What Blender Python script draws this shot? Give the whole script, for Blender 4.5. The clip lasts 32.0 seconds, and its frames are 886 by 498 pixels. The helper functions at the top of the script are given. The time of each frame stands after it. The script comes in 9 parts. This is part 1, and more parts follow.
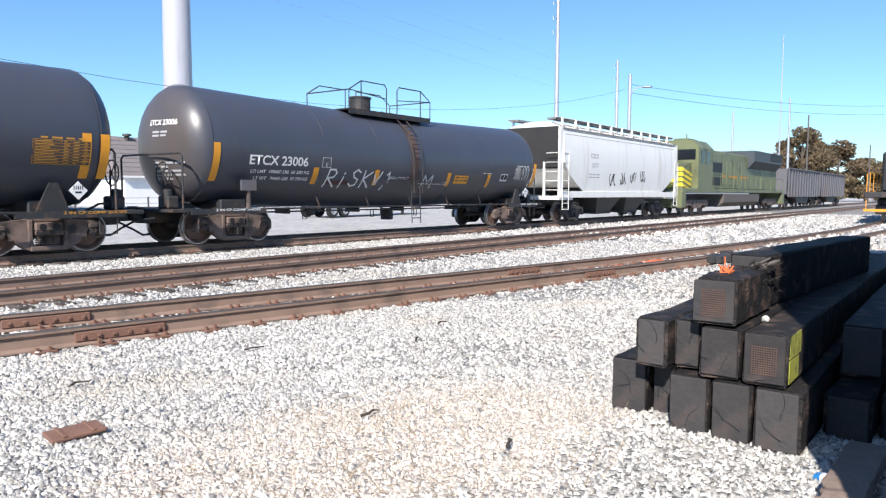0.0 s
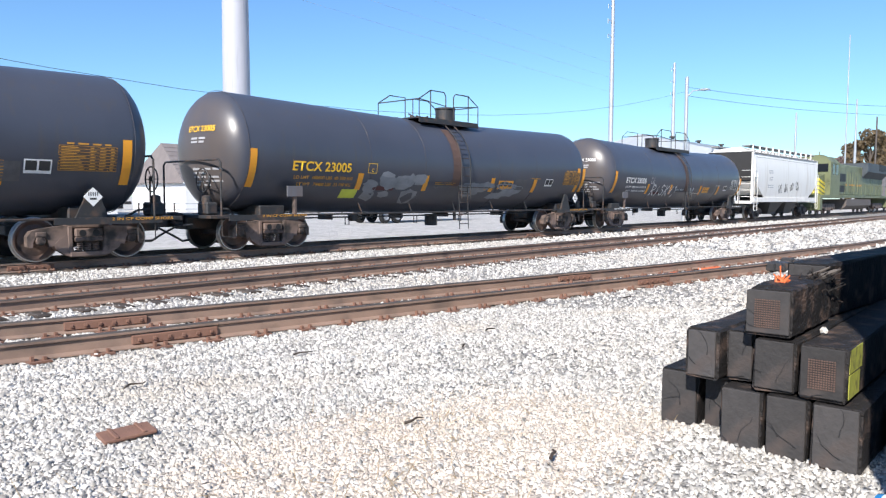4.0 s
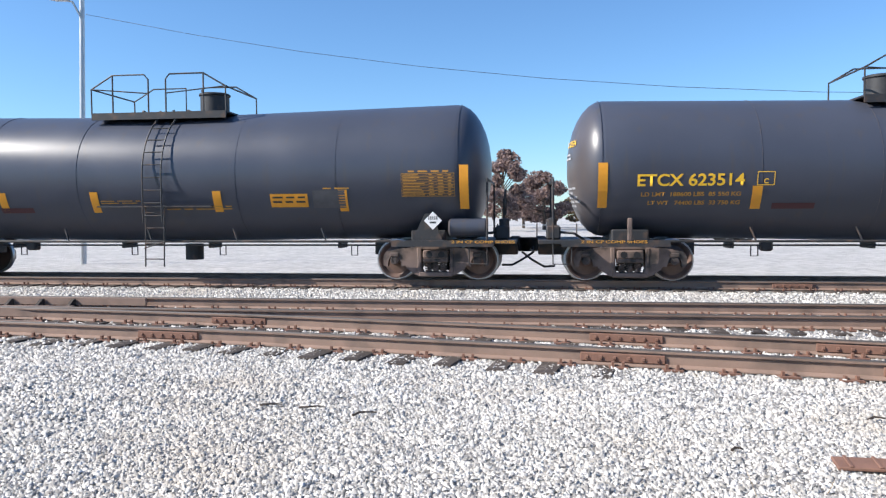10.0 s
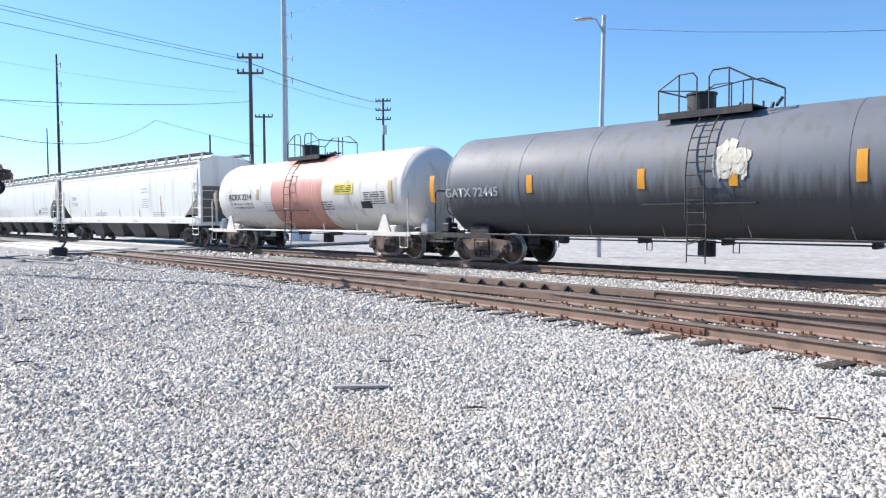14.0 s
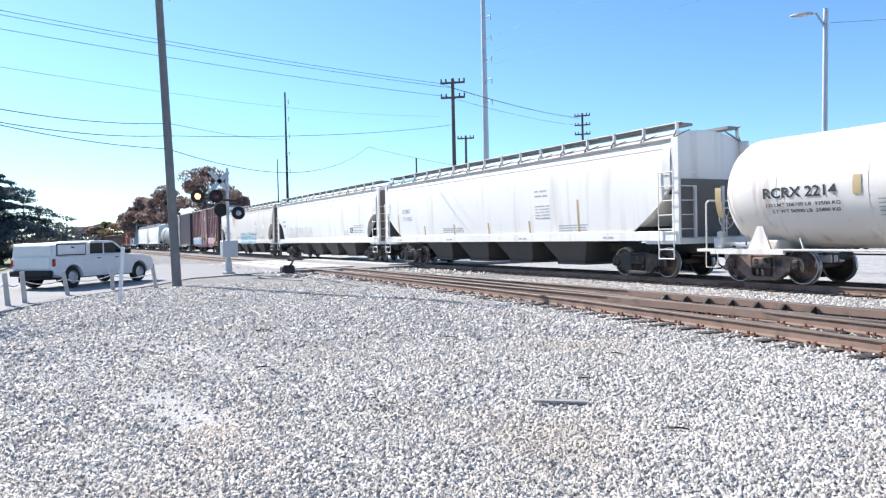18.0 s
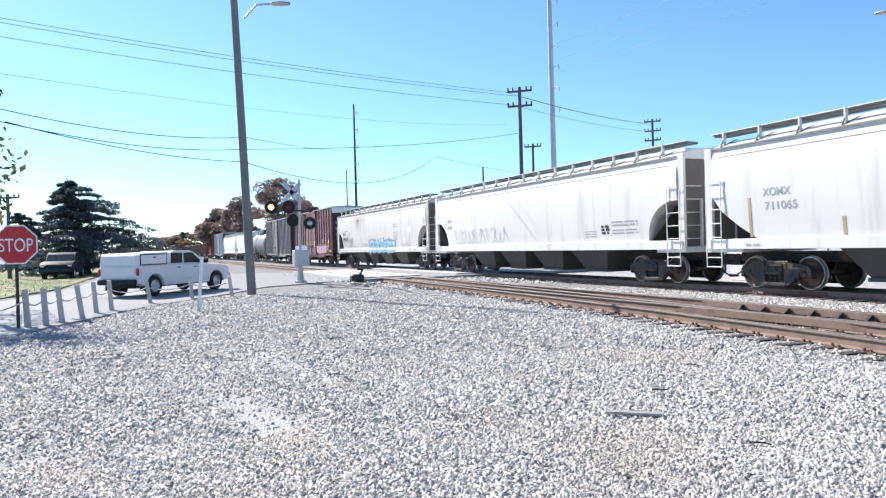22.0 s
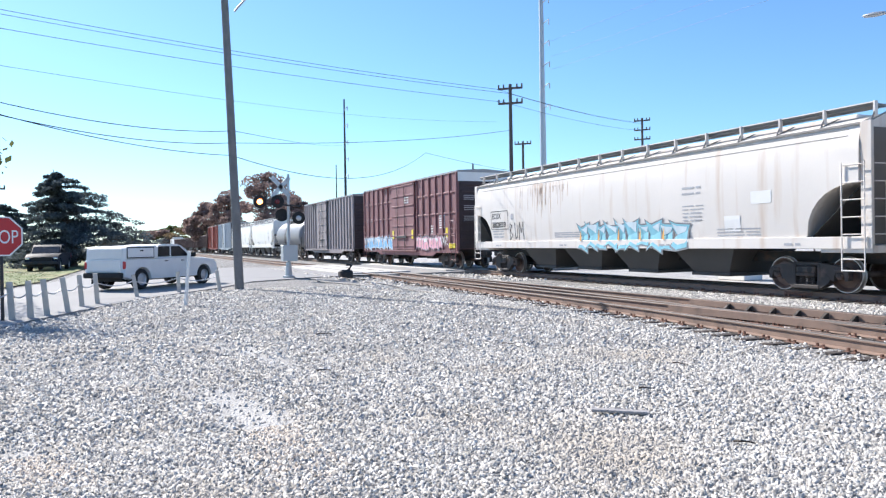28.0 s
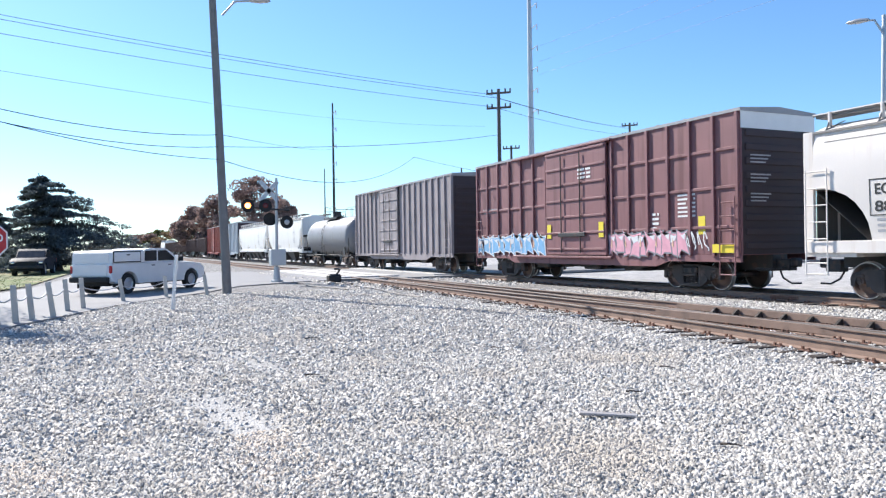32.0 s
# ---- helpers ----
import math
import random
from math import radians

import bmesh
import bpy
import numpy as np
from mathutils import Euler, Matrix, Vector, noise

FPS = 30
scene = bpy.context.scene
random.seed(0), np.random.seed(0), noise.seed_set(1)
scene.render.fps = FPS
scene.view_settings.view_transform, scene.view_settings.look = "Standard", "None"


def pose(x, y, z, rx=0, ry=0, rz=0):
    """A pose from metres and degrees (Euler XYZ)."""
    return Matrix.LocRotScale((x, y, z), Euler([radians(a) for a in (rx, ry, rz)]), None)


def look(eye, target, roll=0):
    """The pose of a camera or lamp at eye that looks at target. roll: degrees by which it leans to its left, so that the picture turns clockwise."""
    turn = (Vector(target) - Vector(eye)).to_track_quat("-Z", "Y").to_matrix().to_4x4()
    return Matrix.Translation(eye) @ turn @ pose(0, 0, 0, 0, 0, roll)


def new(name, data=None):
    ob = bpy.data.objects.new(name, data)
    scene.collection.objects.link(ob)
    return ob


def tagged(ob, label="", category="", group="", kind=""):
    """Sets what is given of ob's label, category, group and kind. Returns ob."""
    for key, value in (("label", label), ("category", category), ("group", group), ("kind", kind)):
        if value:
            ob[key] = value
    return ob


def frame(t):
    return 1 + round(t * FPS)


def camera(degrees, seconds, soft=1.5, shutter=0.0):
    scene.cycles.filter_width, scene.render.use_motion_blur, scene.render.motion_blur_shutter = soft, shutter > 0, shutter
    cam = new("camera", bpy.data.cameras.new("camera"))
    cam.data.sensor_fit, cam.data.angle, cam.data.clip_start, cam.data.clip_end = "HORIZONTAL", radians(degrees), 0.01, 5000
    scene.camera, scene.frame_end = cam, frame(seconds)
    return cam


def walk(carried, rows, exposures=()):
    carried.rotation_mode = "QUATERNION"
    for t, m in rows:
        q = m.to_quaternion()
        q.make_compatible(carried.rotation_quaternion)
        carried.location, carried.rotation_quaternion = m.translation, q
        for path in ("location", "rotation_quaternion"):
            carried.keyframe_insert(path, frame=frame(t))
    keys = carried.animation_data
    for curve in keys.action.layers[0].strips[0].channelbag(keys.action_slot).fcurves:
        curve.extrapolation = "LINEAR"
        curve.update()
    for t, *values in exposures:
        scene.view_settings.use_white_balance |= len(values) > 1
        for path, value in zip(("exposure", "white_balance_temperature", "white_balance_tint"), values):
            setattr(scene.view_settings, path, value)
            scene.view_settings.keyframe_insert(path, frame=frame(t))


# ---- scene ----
cam = camera(63.119, 32.0, soft=1.25)

EYE_ROWS = [  # seconds, eye x y z, turn to the left, tilt up, roll (degrees)
    (0, -0.160, 0.578, 1.551, -53.094, -4.463, 0.274),
    (0.5, -0.144, 0.568, 1.552, -52.920, -4.355, 0.164),
    (1, -0.139, 0.565, 1.556, -52.787, -4.301, 0.096),
    (1.5, -0.129, 0.557, 1.557, -52.655, -3.939, 0.200),
    (2, -0.124, 0.559, 1.555, -52.005, -4.015, 0.298),
    (2.5, -0.117, 0.560, 1.555, -50.679, -3.975, 0.568),
    (4.5, -0.093, 0.551, 1.562, -47.788, -3.805, 0.169),
    (5, -0.078, 0.541, 1.562, -45.681, -3.311, 0.471),
    (5.5, -0.066, 0.511, 1.566, -43.097, -3.214, 0.505),
    (6, -0.123, 0.446, 1.570, -40.233, -3.644, 1.025),
    (6.5, -0.136, 0.403, 1.576, -37.174, -3.678, 1.500),
    (7, -0.098, 0.416, 1.577, -30.080, -2.327, 1.229),
    (7.5, -0.027, 0.410, 1.582, -23.240, -2.684, 1.164),
    (8, -0.026, 0.355, 1.601, -19.253, -2.833, 0.978),
    (8.5, -0.001, 0.358, 1.604, -13.574, -3.315, 0.286),
    (9, -0.002, 0.338, 1.616, -8.849, -3.132, 0.388),
    (9.5, -0.046, 0.308, 1.629, -0.866, -2.855, 0.665),
    (10, -0.085, 0.245, 1.633, 7.333, -2.515, -0.279),
    (10.5, -0.067, 0.188, 1.619, 14.754, -2.267, -0.234),
    (11, -0.009, 0.102, 1.640, 20.489, -2.548, -0.298),
    (11.5, -0.023, 0.099, 1.630, 25.030, -2.457, -0.377),
    (12, -0.043, 0.058, 1.638, 29.656, -2.329, -0.073),
    (12.5, -0.064, 0.033, 1.639, 33.348, -2.005, -0.359),
    (13, -0.063, 0.028, 1.633, 37.073, -2.227, -0.119),
    (13.5, -0.074, 0.016, 1.633, 41.194, -2.698, 0.238),
    (14, -0.067, 0.008, 1.643, 45.813, -2.580, -0.264),
    (14.5, -0.061, -0.032, 1.638, 48.869, -2.429, -0.224),
    (15, -0.017, -0.050, 1.641, 51.298, -2.545, -0.150),
    (15.5, 0.029, -0.073, 1.637, 54.813, -2.056, -0.640),
    (17.5, 0.082, -0.103, 1.660, 60.649, -1.769, -1.202),
    (18, 0.100, -0.087, 1.664, 61.618, -1.077, -1.298),
    (18.5, 0.100, -0.098, 1.662, 62.335, -0.863, -0.875),
    (19, 0.121, -0.115, 1.668, 64.343, -1.130, -0.773),
    (19.5, 0.122, -0.114, 1.668, 65.097, -1.085, -1.100),
    (20, 0.118, -0.116, 1.666, 65.567, -1.033, -1.230),
    (20.5, 0.116, -0.136, 1.667, 65.923, -0.340, -1.278),
    (21, 0.120, -0.139, 1.674, 66.797, -0.140, -1.615),
    (21.5, 0.115, -0.147, 1.668, 67.438, -0.537, -1.424),
    (22, 0.121, -0.141, 1.675, 66.892, -0.253, -1.540),
    (22.5, 0.133, -0.153, 1.679, 67.317, -0.044, -1.205),
    (23, 0.136, -0.150, 1.673, 67.214, -0.116, -1.273),
    (23.5, 0.131, -0.146, 1.671, 66.629, -0.404, -1.328),
    (24, 0.117, -0.136, 1.676, 66.499, -1.040, -1.270),
    (24.5, 0.117, -0.128, 1.676, 66.517, -1.384, -1.301),
    (25, 0.123, -0.128, 1.677, 66.888, -0.991, -1.078),
    (25.5, 0.123, -0.131, 1.677, 66.189, -0.782, -0.877),
    (27.5, 0.122, -0.140, 1.678, 66.036, -0.512, -1.164),
    (28, 0.114, -0.133, 1.677, 66.034, -0.559, -0.923),
    (28.5, 0.124, -0.138, 1.678, 65.908, -0.283, -0.917),
    (29, 0.130, -0.144, 1.678, 65.939, -0.026, -0.897),
    (29.5, 0.135, -0.148, 1.682, 65.932, 0.021, -0.675),
    (30, 0.135, -0.144, 1.680, 66.248, 0.045, -0.515),
    (30.5, 0.136, -0.142, 1.680, 65.936, 0.014, -0.604),
    (31, 0.134, -0.147, 1.676, 65.482, -0.212, -0.721),
    (31.5, 0.124, -0.137, 1.677, 65.152, -0.226, -0.770),
    (32, 0.126, -0.139, 1.676, 65.119, -0.239, -0.920),
]
TRAVEL = [  # seconds, metres that the train has rolled
    (0, 0.16), (0.5, 2.43), (1, 4.72), (1.5, 7.01), (2, 9.31), (2.5, 11.63), (4.5, 20.91), (5, 23.22),
    (5.5, 25.51), (6, 27.76), (6.5, 30.02), (7, 32.27), (7.5, 34.54), (8, 36.80), (8.5, 39.04), (9, 41.27),
    (9.5, 43.49), (10, 45.69), (10.5, 47.93), (11, 50.12), (11.5, 52.31), (12, 54.51), (12.5, 56.76), (13, 59.00),
    (13.5, 61.21), (14, 63.44), (14.5, 65.67), (15, 67.89), (15.5, 70.14), (17.5, 79.31), (18, 81.66), (18.5, 84.03),
    (19, 86.41), (19.5, 88.79), (20, 91.17), (20.5, 93.55), (21, 95.95), (21.5, 98.38), (22, 100.81), (22.5, 103.22),
    (23, 105.63), (23.5, 108.06), (24, 110.45), (24.5, 112.85), (25, 115.24), (25.5, 117.60), (27.5, 127.04), (28, 129.44),
    (28.5, 131.85), (29, 134.27), (29.5, 136.70), (30, 139.13), (30.5, 141.57), (31, 144.03), (31.5, 146.47), (32, 148.92),
]


def aim(turn, tilt, roll):
    """The turn of a camera that faces +y at rest, as a 4x4 matrix."""
    return pose(0, 0, 0, 0, 0, turn) @ pose(0, 0, 0, 90 + tilt) @ pose(0, 0, 0, 0, 0, roll)


walk(
    cam,
    [(t, Matrix.Translation((x, y, z)) @ aim(turn, tilt, roll)) for t, x, y, z, turn, tilt, roll in EYE_ROWS],
    exposures=[(0, 0.62, 6250, 11), (6, 0.65, 6250, 11), (10, 0.68, 6250, 11), (15, 0.75, 6250, 11), (19, 0.84, 6250, 11), (32, 0.80, 6250, 11)],
)

# ---- light ----
SUN_WAY = Vector((-0.93, -0.36, 0)).normalized()
SUN_UP = radians(38)
sky_world = bpy.data.worlds.new("sky_world")
scene.world = sky_world
sky_world.use_nodes = True
wn = sky_world.node_tree
sky = wn.nodes.new("ShaderNodeTexSky")
sky.sky_type = "NISHITA"
sky.sun_disc = False
sky.sun_elevation = SUN_UP
sky.sun_rotation = math.atan2(SUN_WAY.x, SUN_WAY.y)
sky.air_density, sky.dust_density, sky.ozone_density = 1.0, 0.25, 3.0
cool = wn.nodes.new("ShaderNodeMix")
cool.data_type, cool.blend_type = "RGBA", "MULTIPLY"
cool.inputs[0].default_value = 1.0
cool.inputs[7].default_value = (0.77, 1.0, 1.18, 1)
wn.links.new(sky.outputs[0], cool.inputs[6])
wn.links.new(cool.outputs[2], wn.nodes["Background"].inputs[0])
wn.nodes["Background"].inputs[1].default_value = 0.094
sun_data = bpy.data.lights.new("sun", "SUN")
sun_data.energy, sun_data.angle, sun_data.color = 5.0, radians(0.5), (1.0, 0.93, 0.83)
sun = new("sun", sun_data)
sun_dir = SUN_WAY * math.cos(SUN_UP) + Vector((0, 0, math.sin(SUN_UP)))
sun.matrix_world = look(sun_dir * 100, (0, 0, 0))

# ---- materials ----
MATS = {}


def mat(name, color, rough=0.6, metal=0.0, vary=0.15, scale=6.0, grain=0.08, grain_scale=60.0, bump=0.15, dirt=None, dirt_amount=0.0, dirt_scale=1.5, streak=False, spec=0.5, coat=0.0, per="", per_spread=0.35, emit=None):
    """A surface with two scales of variation, optional dirt or rust patches (or runs down the side) and fine relief."""
    if name in MATS:
        return MATS[name]
    m = bpy.data.materials.new(name)
    MATS[name] = m
    m.use_nodes = True
    nt = m.node_tree
    n, l = nt.nodes, nt.links
    bsdf = n["Principled BSDF"]
    tex = n.new("ShaderNodeTexCoord")
    big = n.new("ShaderNodeTexNoise")
    big.inputs["Scale"].default_value, big.inputs["Detail"].default_value = scale, 5
    small = n.new("ShaderNodeTexNoise")
    small.inputs["Scale"].default_value, small.inputs["Detail"].default_value = grain_scale, 3
    l.new(tex.outputs["Object"], big.inputs["Vector"])
    l.new(tex.outputs["Object"], small.inputs["Vector"])
    base = n.new("ShaderNodeRGB")
    base.outputs[0].default_value = (*color, 1)
    value = n.new("ShaderNodeMath")
    value.operation = "MULTIPLY_ADD"
    l.new(big.outputs[0], value.inputs[0])
    value.inputs[1].default_value, value.inputs[2].default_value = 2 * vary, 1 - vary
    value2 = n.new("ShaderNodeMath")
    value2.operation = "MULTIPLY_ADD"
    l.new(small.outputs[0], value2.inputs[0])
    value2.inputs[1].default_value, value2.inputs[2].default_value = 2 * grain, 1 - grain
    both = n.new("ShaderNodeMath")
    both.operation = "MULTIPLY"
    l.new(value.outputs[0], both.inputs[0])
    l.new(value2.outputs[0], both.inputs[1])
    last = both
    if per:
        if per == "island":
            src = n.new("ShaderNodeNewGeometry").outputs["Random Per Island"]
        else:
            src = n.new("ShaderNodeObjectInfo").outputs["Random"]
        spread = n.new("ShaderNodeMath")
        spread.operation = "MULTIPLY_ADD"
        l.new(src, spread.inputs[0])
        spread.inputs[1].default_value, spread.inputs[2].default_value = 2 * per_spread, 1 - per_spread
        last = n.new("ShaderNodeMath")
        last.operation = "MULTIPLY"
        l.new(both.outputs[0], last.inputs[0])
        l.new(spread.outputs[0], last.inputs[1])
    shade = n.new("ShaderNodeVectorMath")
    shade.operation = "SCALE"
    l.new(base.outputs[0], shade.inputs[0])
    l.new(last.outputs[0], shade.inputs["Scale"])
    out = shade.outputs[0]
    if dirt is not None:
        dn = n.new("ShaderNodeTexNoise")
        dn.inputs["Scale"].default_value, dn.inputs["Detail"].default_value = dirt_scale, 6
        if streak:
            mp = n.new("ShaderNodeMapping")
            mp.inputs["Scale"].default_value = (2.2, 2.2, 0.16)
            l.new(tex.outputs["Object"], mp.inputs[0])
            l.new(mp.outputs[0], dn.inputs["Vector"])
        else:
            l.new(tex.outputs["Object"], dn.inputs["Vector"])
        ramp = n.new("ShaderNodeMapRange")
        ramp.inputs["From Min"].default_value = 0.72 - 0.5 * dirt_amount
        ramp.inputs["From Max"].default_value = 0.92 - 0.5 * dirt_amount
        l.new(dn.outputs[0], ramp.inputs[0])
        mix = n.new("ShaderNodeMix")
        mix.data_type = "RGBA"
        l.new(ramp.outputs[0], mix.inputs[0])
        l.new(out, mix.inputs[6])
        mix.inputs[7].default_value = (*dirt, 1)
        out = mix.outputs[2]
    l.new(out, bsdf.inputs["Base Color"])
    rr = n.new("ShaderNodeMath")
    rr.operation = "MULTIPLY_ADD"
    rr.use_clamp = True
    l.new(big.outputs[0], rr.inputs[0])
    rr.inputs[1].default_value, rr.inputs[2].default_value = 0.25, rough - 0.12
    l.new(rr.outputs[0], bsdf.inputs["Roughness"])
    bsdf.inputs["Metallic"].default_value = metal
    bsdf.inputs["Specular IOR Level"].default_value = spec
    bsdf.inputs["Coat Weight"].default_value = coat
    if bump:
        bn = n.new("ShaderNodeBump")
        bn.inputs["Strength"].default_value, bn.inputs["Distance"].default_value = bump, 0.02
        l.new(small.outputs[0], bn.inputs["Height"])
        l.new(bn.outputs[0], bsdf.inputs["Normal"])
    if emit:
        bsdf.inputs["Emission Color"].default_value = (*emit[:3], 1)
        bsdf.inputs["Emission Strength"].default_value = emit[3]
    return m


M_TANK = mat("black_tank_paint", (0.056, 0.062, 0.083), 0.34, vary=0.2, scale=0.6, bump=0.02, dirt=(0.068, 0.064, 0.068), dirt_amount=0.3, dirt_scale=2.2, streak=True)
M_TANK_GREY = mat("weathered_grey_tank_paint", (0.15, 0.16, 0.18), 0.6, vary=0.15, scale=0.6, bump=0.03, dirt=(0.13, 0.125, 0.12), dirt_amount=0.4, dirt_scale=1.6, streak=True)
M_TANK_WHITE = mat("white_tank_paint", (0.78, 0.73, 0.67), 0.4, vary=0.08, scale=0.8, bump=0.02, dirt=(0.5, 0.38, 0.33), dirt_amount=0.3, dirt_scale=1.3, streak=True)
M_PINK = mat("faded_pink_band_paint", (0.62, 0.3, 0.24), 0.5, vary=0.15, scale=0.9, bump=0.02, dirt=(0.5, 0.24, 0.18), dirt_amount=0.4, streak=True)
M_HOPPER = mat("white_hopper_paint", (0.8, 0.78, 0.74), 0.5, vary=0.06, scale=0.5, bump=0.02, dirt=(0.66, 0.62, 0.56), dirt_amount=0.36, dirt_scale=1.2, streak=True)
M_HOPPER_OLD = mat("rust_streaked_hopper_paint", (0.72, 0.67, 0.62), 0.55, vary=0.1, scale=0.5, bump=0.02, dirt=(0.6, 0.5, 0.42), dirt_amount=0.36, dirt_scale=1.4, streak=True)
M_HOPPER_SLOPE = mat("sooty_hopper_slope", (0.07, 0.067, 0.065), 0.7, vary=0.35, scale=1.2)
M_BOX_BROWN = mat("boxcar_brown_paint", (0.235, 0.108, 0.112), 0.6, vary=0.25, scale=0.8, bump=0.04, dirt=(0.15, 0.06, 0.062), dirt_amount=0.42, dirt_scale=1.4, streak=True)
M_BOX_GREY = mat("boxcar_faded_grey_brown_paint", (0.3, 0.26, 0.265), 0.65, vary=0.3, scale=0.8, bump=0.04, dirt=(0.22, 0.2, 0.19), dirt_amount=0.4, dirt_scale=1.5, streak=True)
M_GON = mat("grey_gondola_paint", (0.12, 0.12, 0.135), 0.65, vary=0.25, scale=0.7, dirt=(0.13, 0.1, 0.09), dirt_amount=0.4, streak=True)
M_LOCO = mat("olive_green_engine_paint", (0.156, 0.169, 0.085), 0.5, vary=0.2, scale=0.8, dirt=(0.07, 0.08, 0.05), dirt_amount=0.45, dirt_scale=1.0)
M_YELLOW = mat("yellow_paint", (0.78, 0.62, 0.05), 0.5, vary=0.1, scale=2)
M_REFLECT = mat("amber_reflective_tape", (0.78, 0.33, 0.025), 0.45, vary=0.12, scale=5, bump=0.02)
M_LETTER_Y = mat("yellow_stencil_paint", (0.85, 0.5, 0.03), 0.6, vary=0.15, scale=9, bump=0)
M_LETTER_A = mat("faded_amber_stencil_paint", (0.55, 0.27, 0.04), 0.6, vary=0.25, scale=9, bump=0)
M_LETTER_W = mat("white_stencil_paint", (0.75, 0.74, 0.72), 0.6, vary=0.15, scale=9, bump=0)
M_LETTER_G = mat("faded_grey_stencil_paint", (0.4, 0.4, 0.42), 0.6, vary=0.15, scale=9, bump=0)
M_LETTER_K = mat("black_stencil_paint", (0.03, 0.03, 0.03), 0.6, vary=0.15, scale=9, bump=0)
M_STEEL = mat("dark_grimy_steel", (0.03, 0.03, 0.032), 0.6, vary=0.35, scale=4, dirt=(0.1, 0.06, 0.04), dirt_amount=0.4, dirt_scale=4)
M_FRAME = mat("dusty_brown_truck_castings", (0.17, 0.12, 0.1), 0.75, vary=0.35, scale=4, dirt=(0.035, 0.03, 0.028), dirt_amount=0.52, dirt_scale=3)
M_WHEEL = mat("rusty_brown_wheel_steel", (0.14, 0.085, 0.065), 0.55, vary=0.3, scale=5, dirt=(0.018, 0.016, 0.018), dirt_amount=0.58, dirt_scale=1.6)
M_TREAD = mat("polished_wheel_tread", (0.45, 0.43, 0.42), 0.35, metal=0.9, vary=0.1)
M_RAIL = mat("brown_rusty_rail_web", (0.25, 0.17, 0.13), 0.85, vary=0.25, scale=3, dirt=(0.14, 0.1, 0.08), dirt_amount=0.4, dirt_scale=2)
M_RAILHEAD = mat("dark_polished_rail_head", (0.085, 0.072, 0.065), 0.62, metal=0.25, vary=0.2, scale=3)
M_PLATE = mat("rust_red_track_steel", (0.19, 0.1, 0.07), 0.85, vary=0.3, scale=7)
M_TIE = mat("creosoted_timber", (0.05, 0.038, 0.03), 0.85, vary=0.4, scale=5, grain=0.3, grain_scale=40, bump=0.5, dirt=(0.2, 0.17, 0.15), dirt_amount=0.35, dirt_scale=6, per="object")
M_TIE_NEW = mat("black_creosoted_timber", (0.018, 0.016, 0.016), 0.72, vary=0.5, scale=7, grain=0.45, grain_scale=45, bump=0.9, dirt=(0.11, 0.075, 0.06), dirt_amount=0.42, dirt_scale=7, per="object", spec=0.3)
M_STONE = mat("pale_limestone_ballast", (0.53, 0.508, 0.475), 0.95, vary=0.15, scale=9, grain=0.12, grain_scale=80, bump=0.2, per="island", dirt=(0.5, 0.455, 0.4), dirt_amount=0.42, dirt_scale=0.55, spec=0.2, per_spread=0.45)
M_STONE_SANDY = mat("sandy_tan_stone", (0.62, 0.545, 0.47), 0.95, vary=0.15, scale=9, grain=0.12, grain_scale=80, bump=0.2, per="island", dirt=(0.5, 0.42, 0.34), dirt_amount=0.35, dirt_scale=1.1, spec=0.2, per_spread=0.35)
M_WOODPOLE = mat("weathered_pole_timber", (0.11, 0.095, 0.085), 0.85, vary=0.3, scale=3, grain=0.2, grain_scale=30, bump=0.3)
M_GALV = mat("galvanised_steel", (0.5, 0.51, 0.52), 0.45, metal=0.6, vary=0.12, scale=2)
M_WIRE = mat("black_wire", (0.02, 0.02, 0.022), 0.6, vary=0.1)
M_WHITE = mat("white_painted_surface", (0.8, 0.79, 0.77), 0.5, vary=0.08, scale=2, bump=0.05)
M_GREYWALL = mat("grey_blue_wall_paint", (0.3, 0.33, 0.36), 0.8, vary=0.1, scale=1.2)
M_TOWER = mat("pale_lavender_tower_paint", (0.42, 0.42, 0.46), 0.6, vary=0.08, scale=0.6, bump=0.02, dirt=(0.35, 0.35, 0.38), dirt_amount=0.35, streak=True)
M_ENDGRAIN = mat("creosoted_end_grain", (0.042, 0.039, 0.039), 0.8, vary=0.35, scale=5, grain=0.25, grain_scale=35, bump=0.3, per="object", dirt=(0.065, 0.05, 0.045), dirt_amount=0.4, dirt_scale=5)
M_ENDPLATE = mat("dull_rust_nail_plate", (0.14, 0.085, 0.065), 0.8, vary=0.3, scale=12)
M_SHINGLE = mat("brown_roof_shingles", (0.26, 0.17, 0.14), 0.9, vary=0.3, scale=1.5, grain=0.25, grain_scale=9)
M_CONCRETE = mat("pale_concrete", (0.5, 0.48, 0.45), 0.85, vary=0.15, scale=1.2, grain=0.15, bump=0.2)
M_DARK = mat("dark_void", (0.01, 0.01, 0.012), 0.6, vary=0.2)
M_GLASS = mat("dark_tinted_glass", (0.015, 0.018, 0.022), 0.16, vary=0.05, bump=0, spec=0.3)
M_RUBBER = mat("black_rubber", (0.02, 0.02, 0.02), 0.8, vary=0.2)
M_CHROME = mat("worn_chrome", (0.6, 0.6, 0.6), 0.2, metal=1.0, vary=0.05, bump=0)
M_RED = mat("red_sign_paint", (0.5, 0.025, 0.03), 0.45, vary=0.1)
M_ORANGE = mat("faded_orange_paint", (0.7, 0.16, 0.05), 0.7, vary=0.25, scale=7)



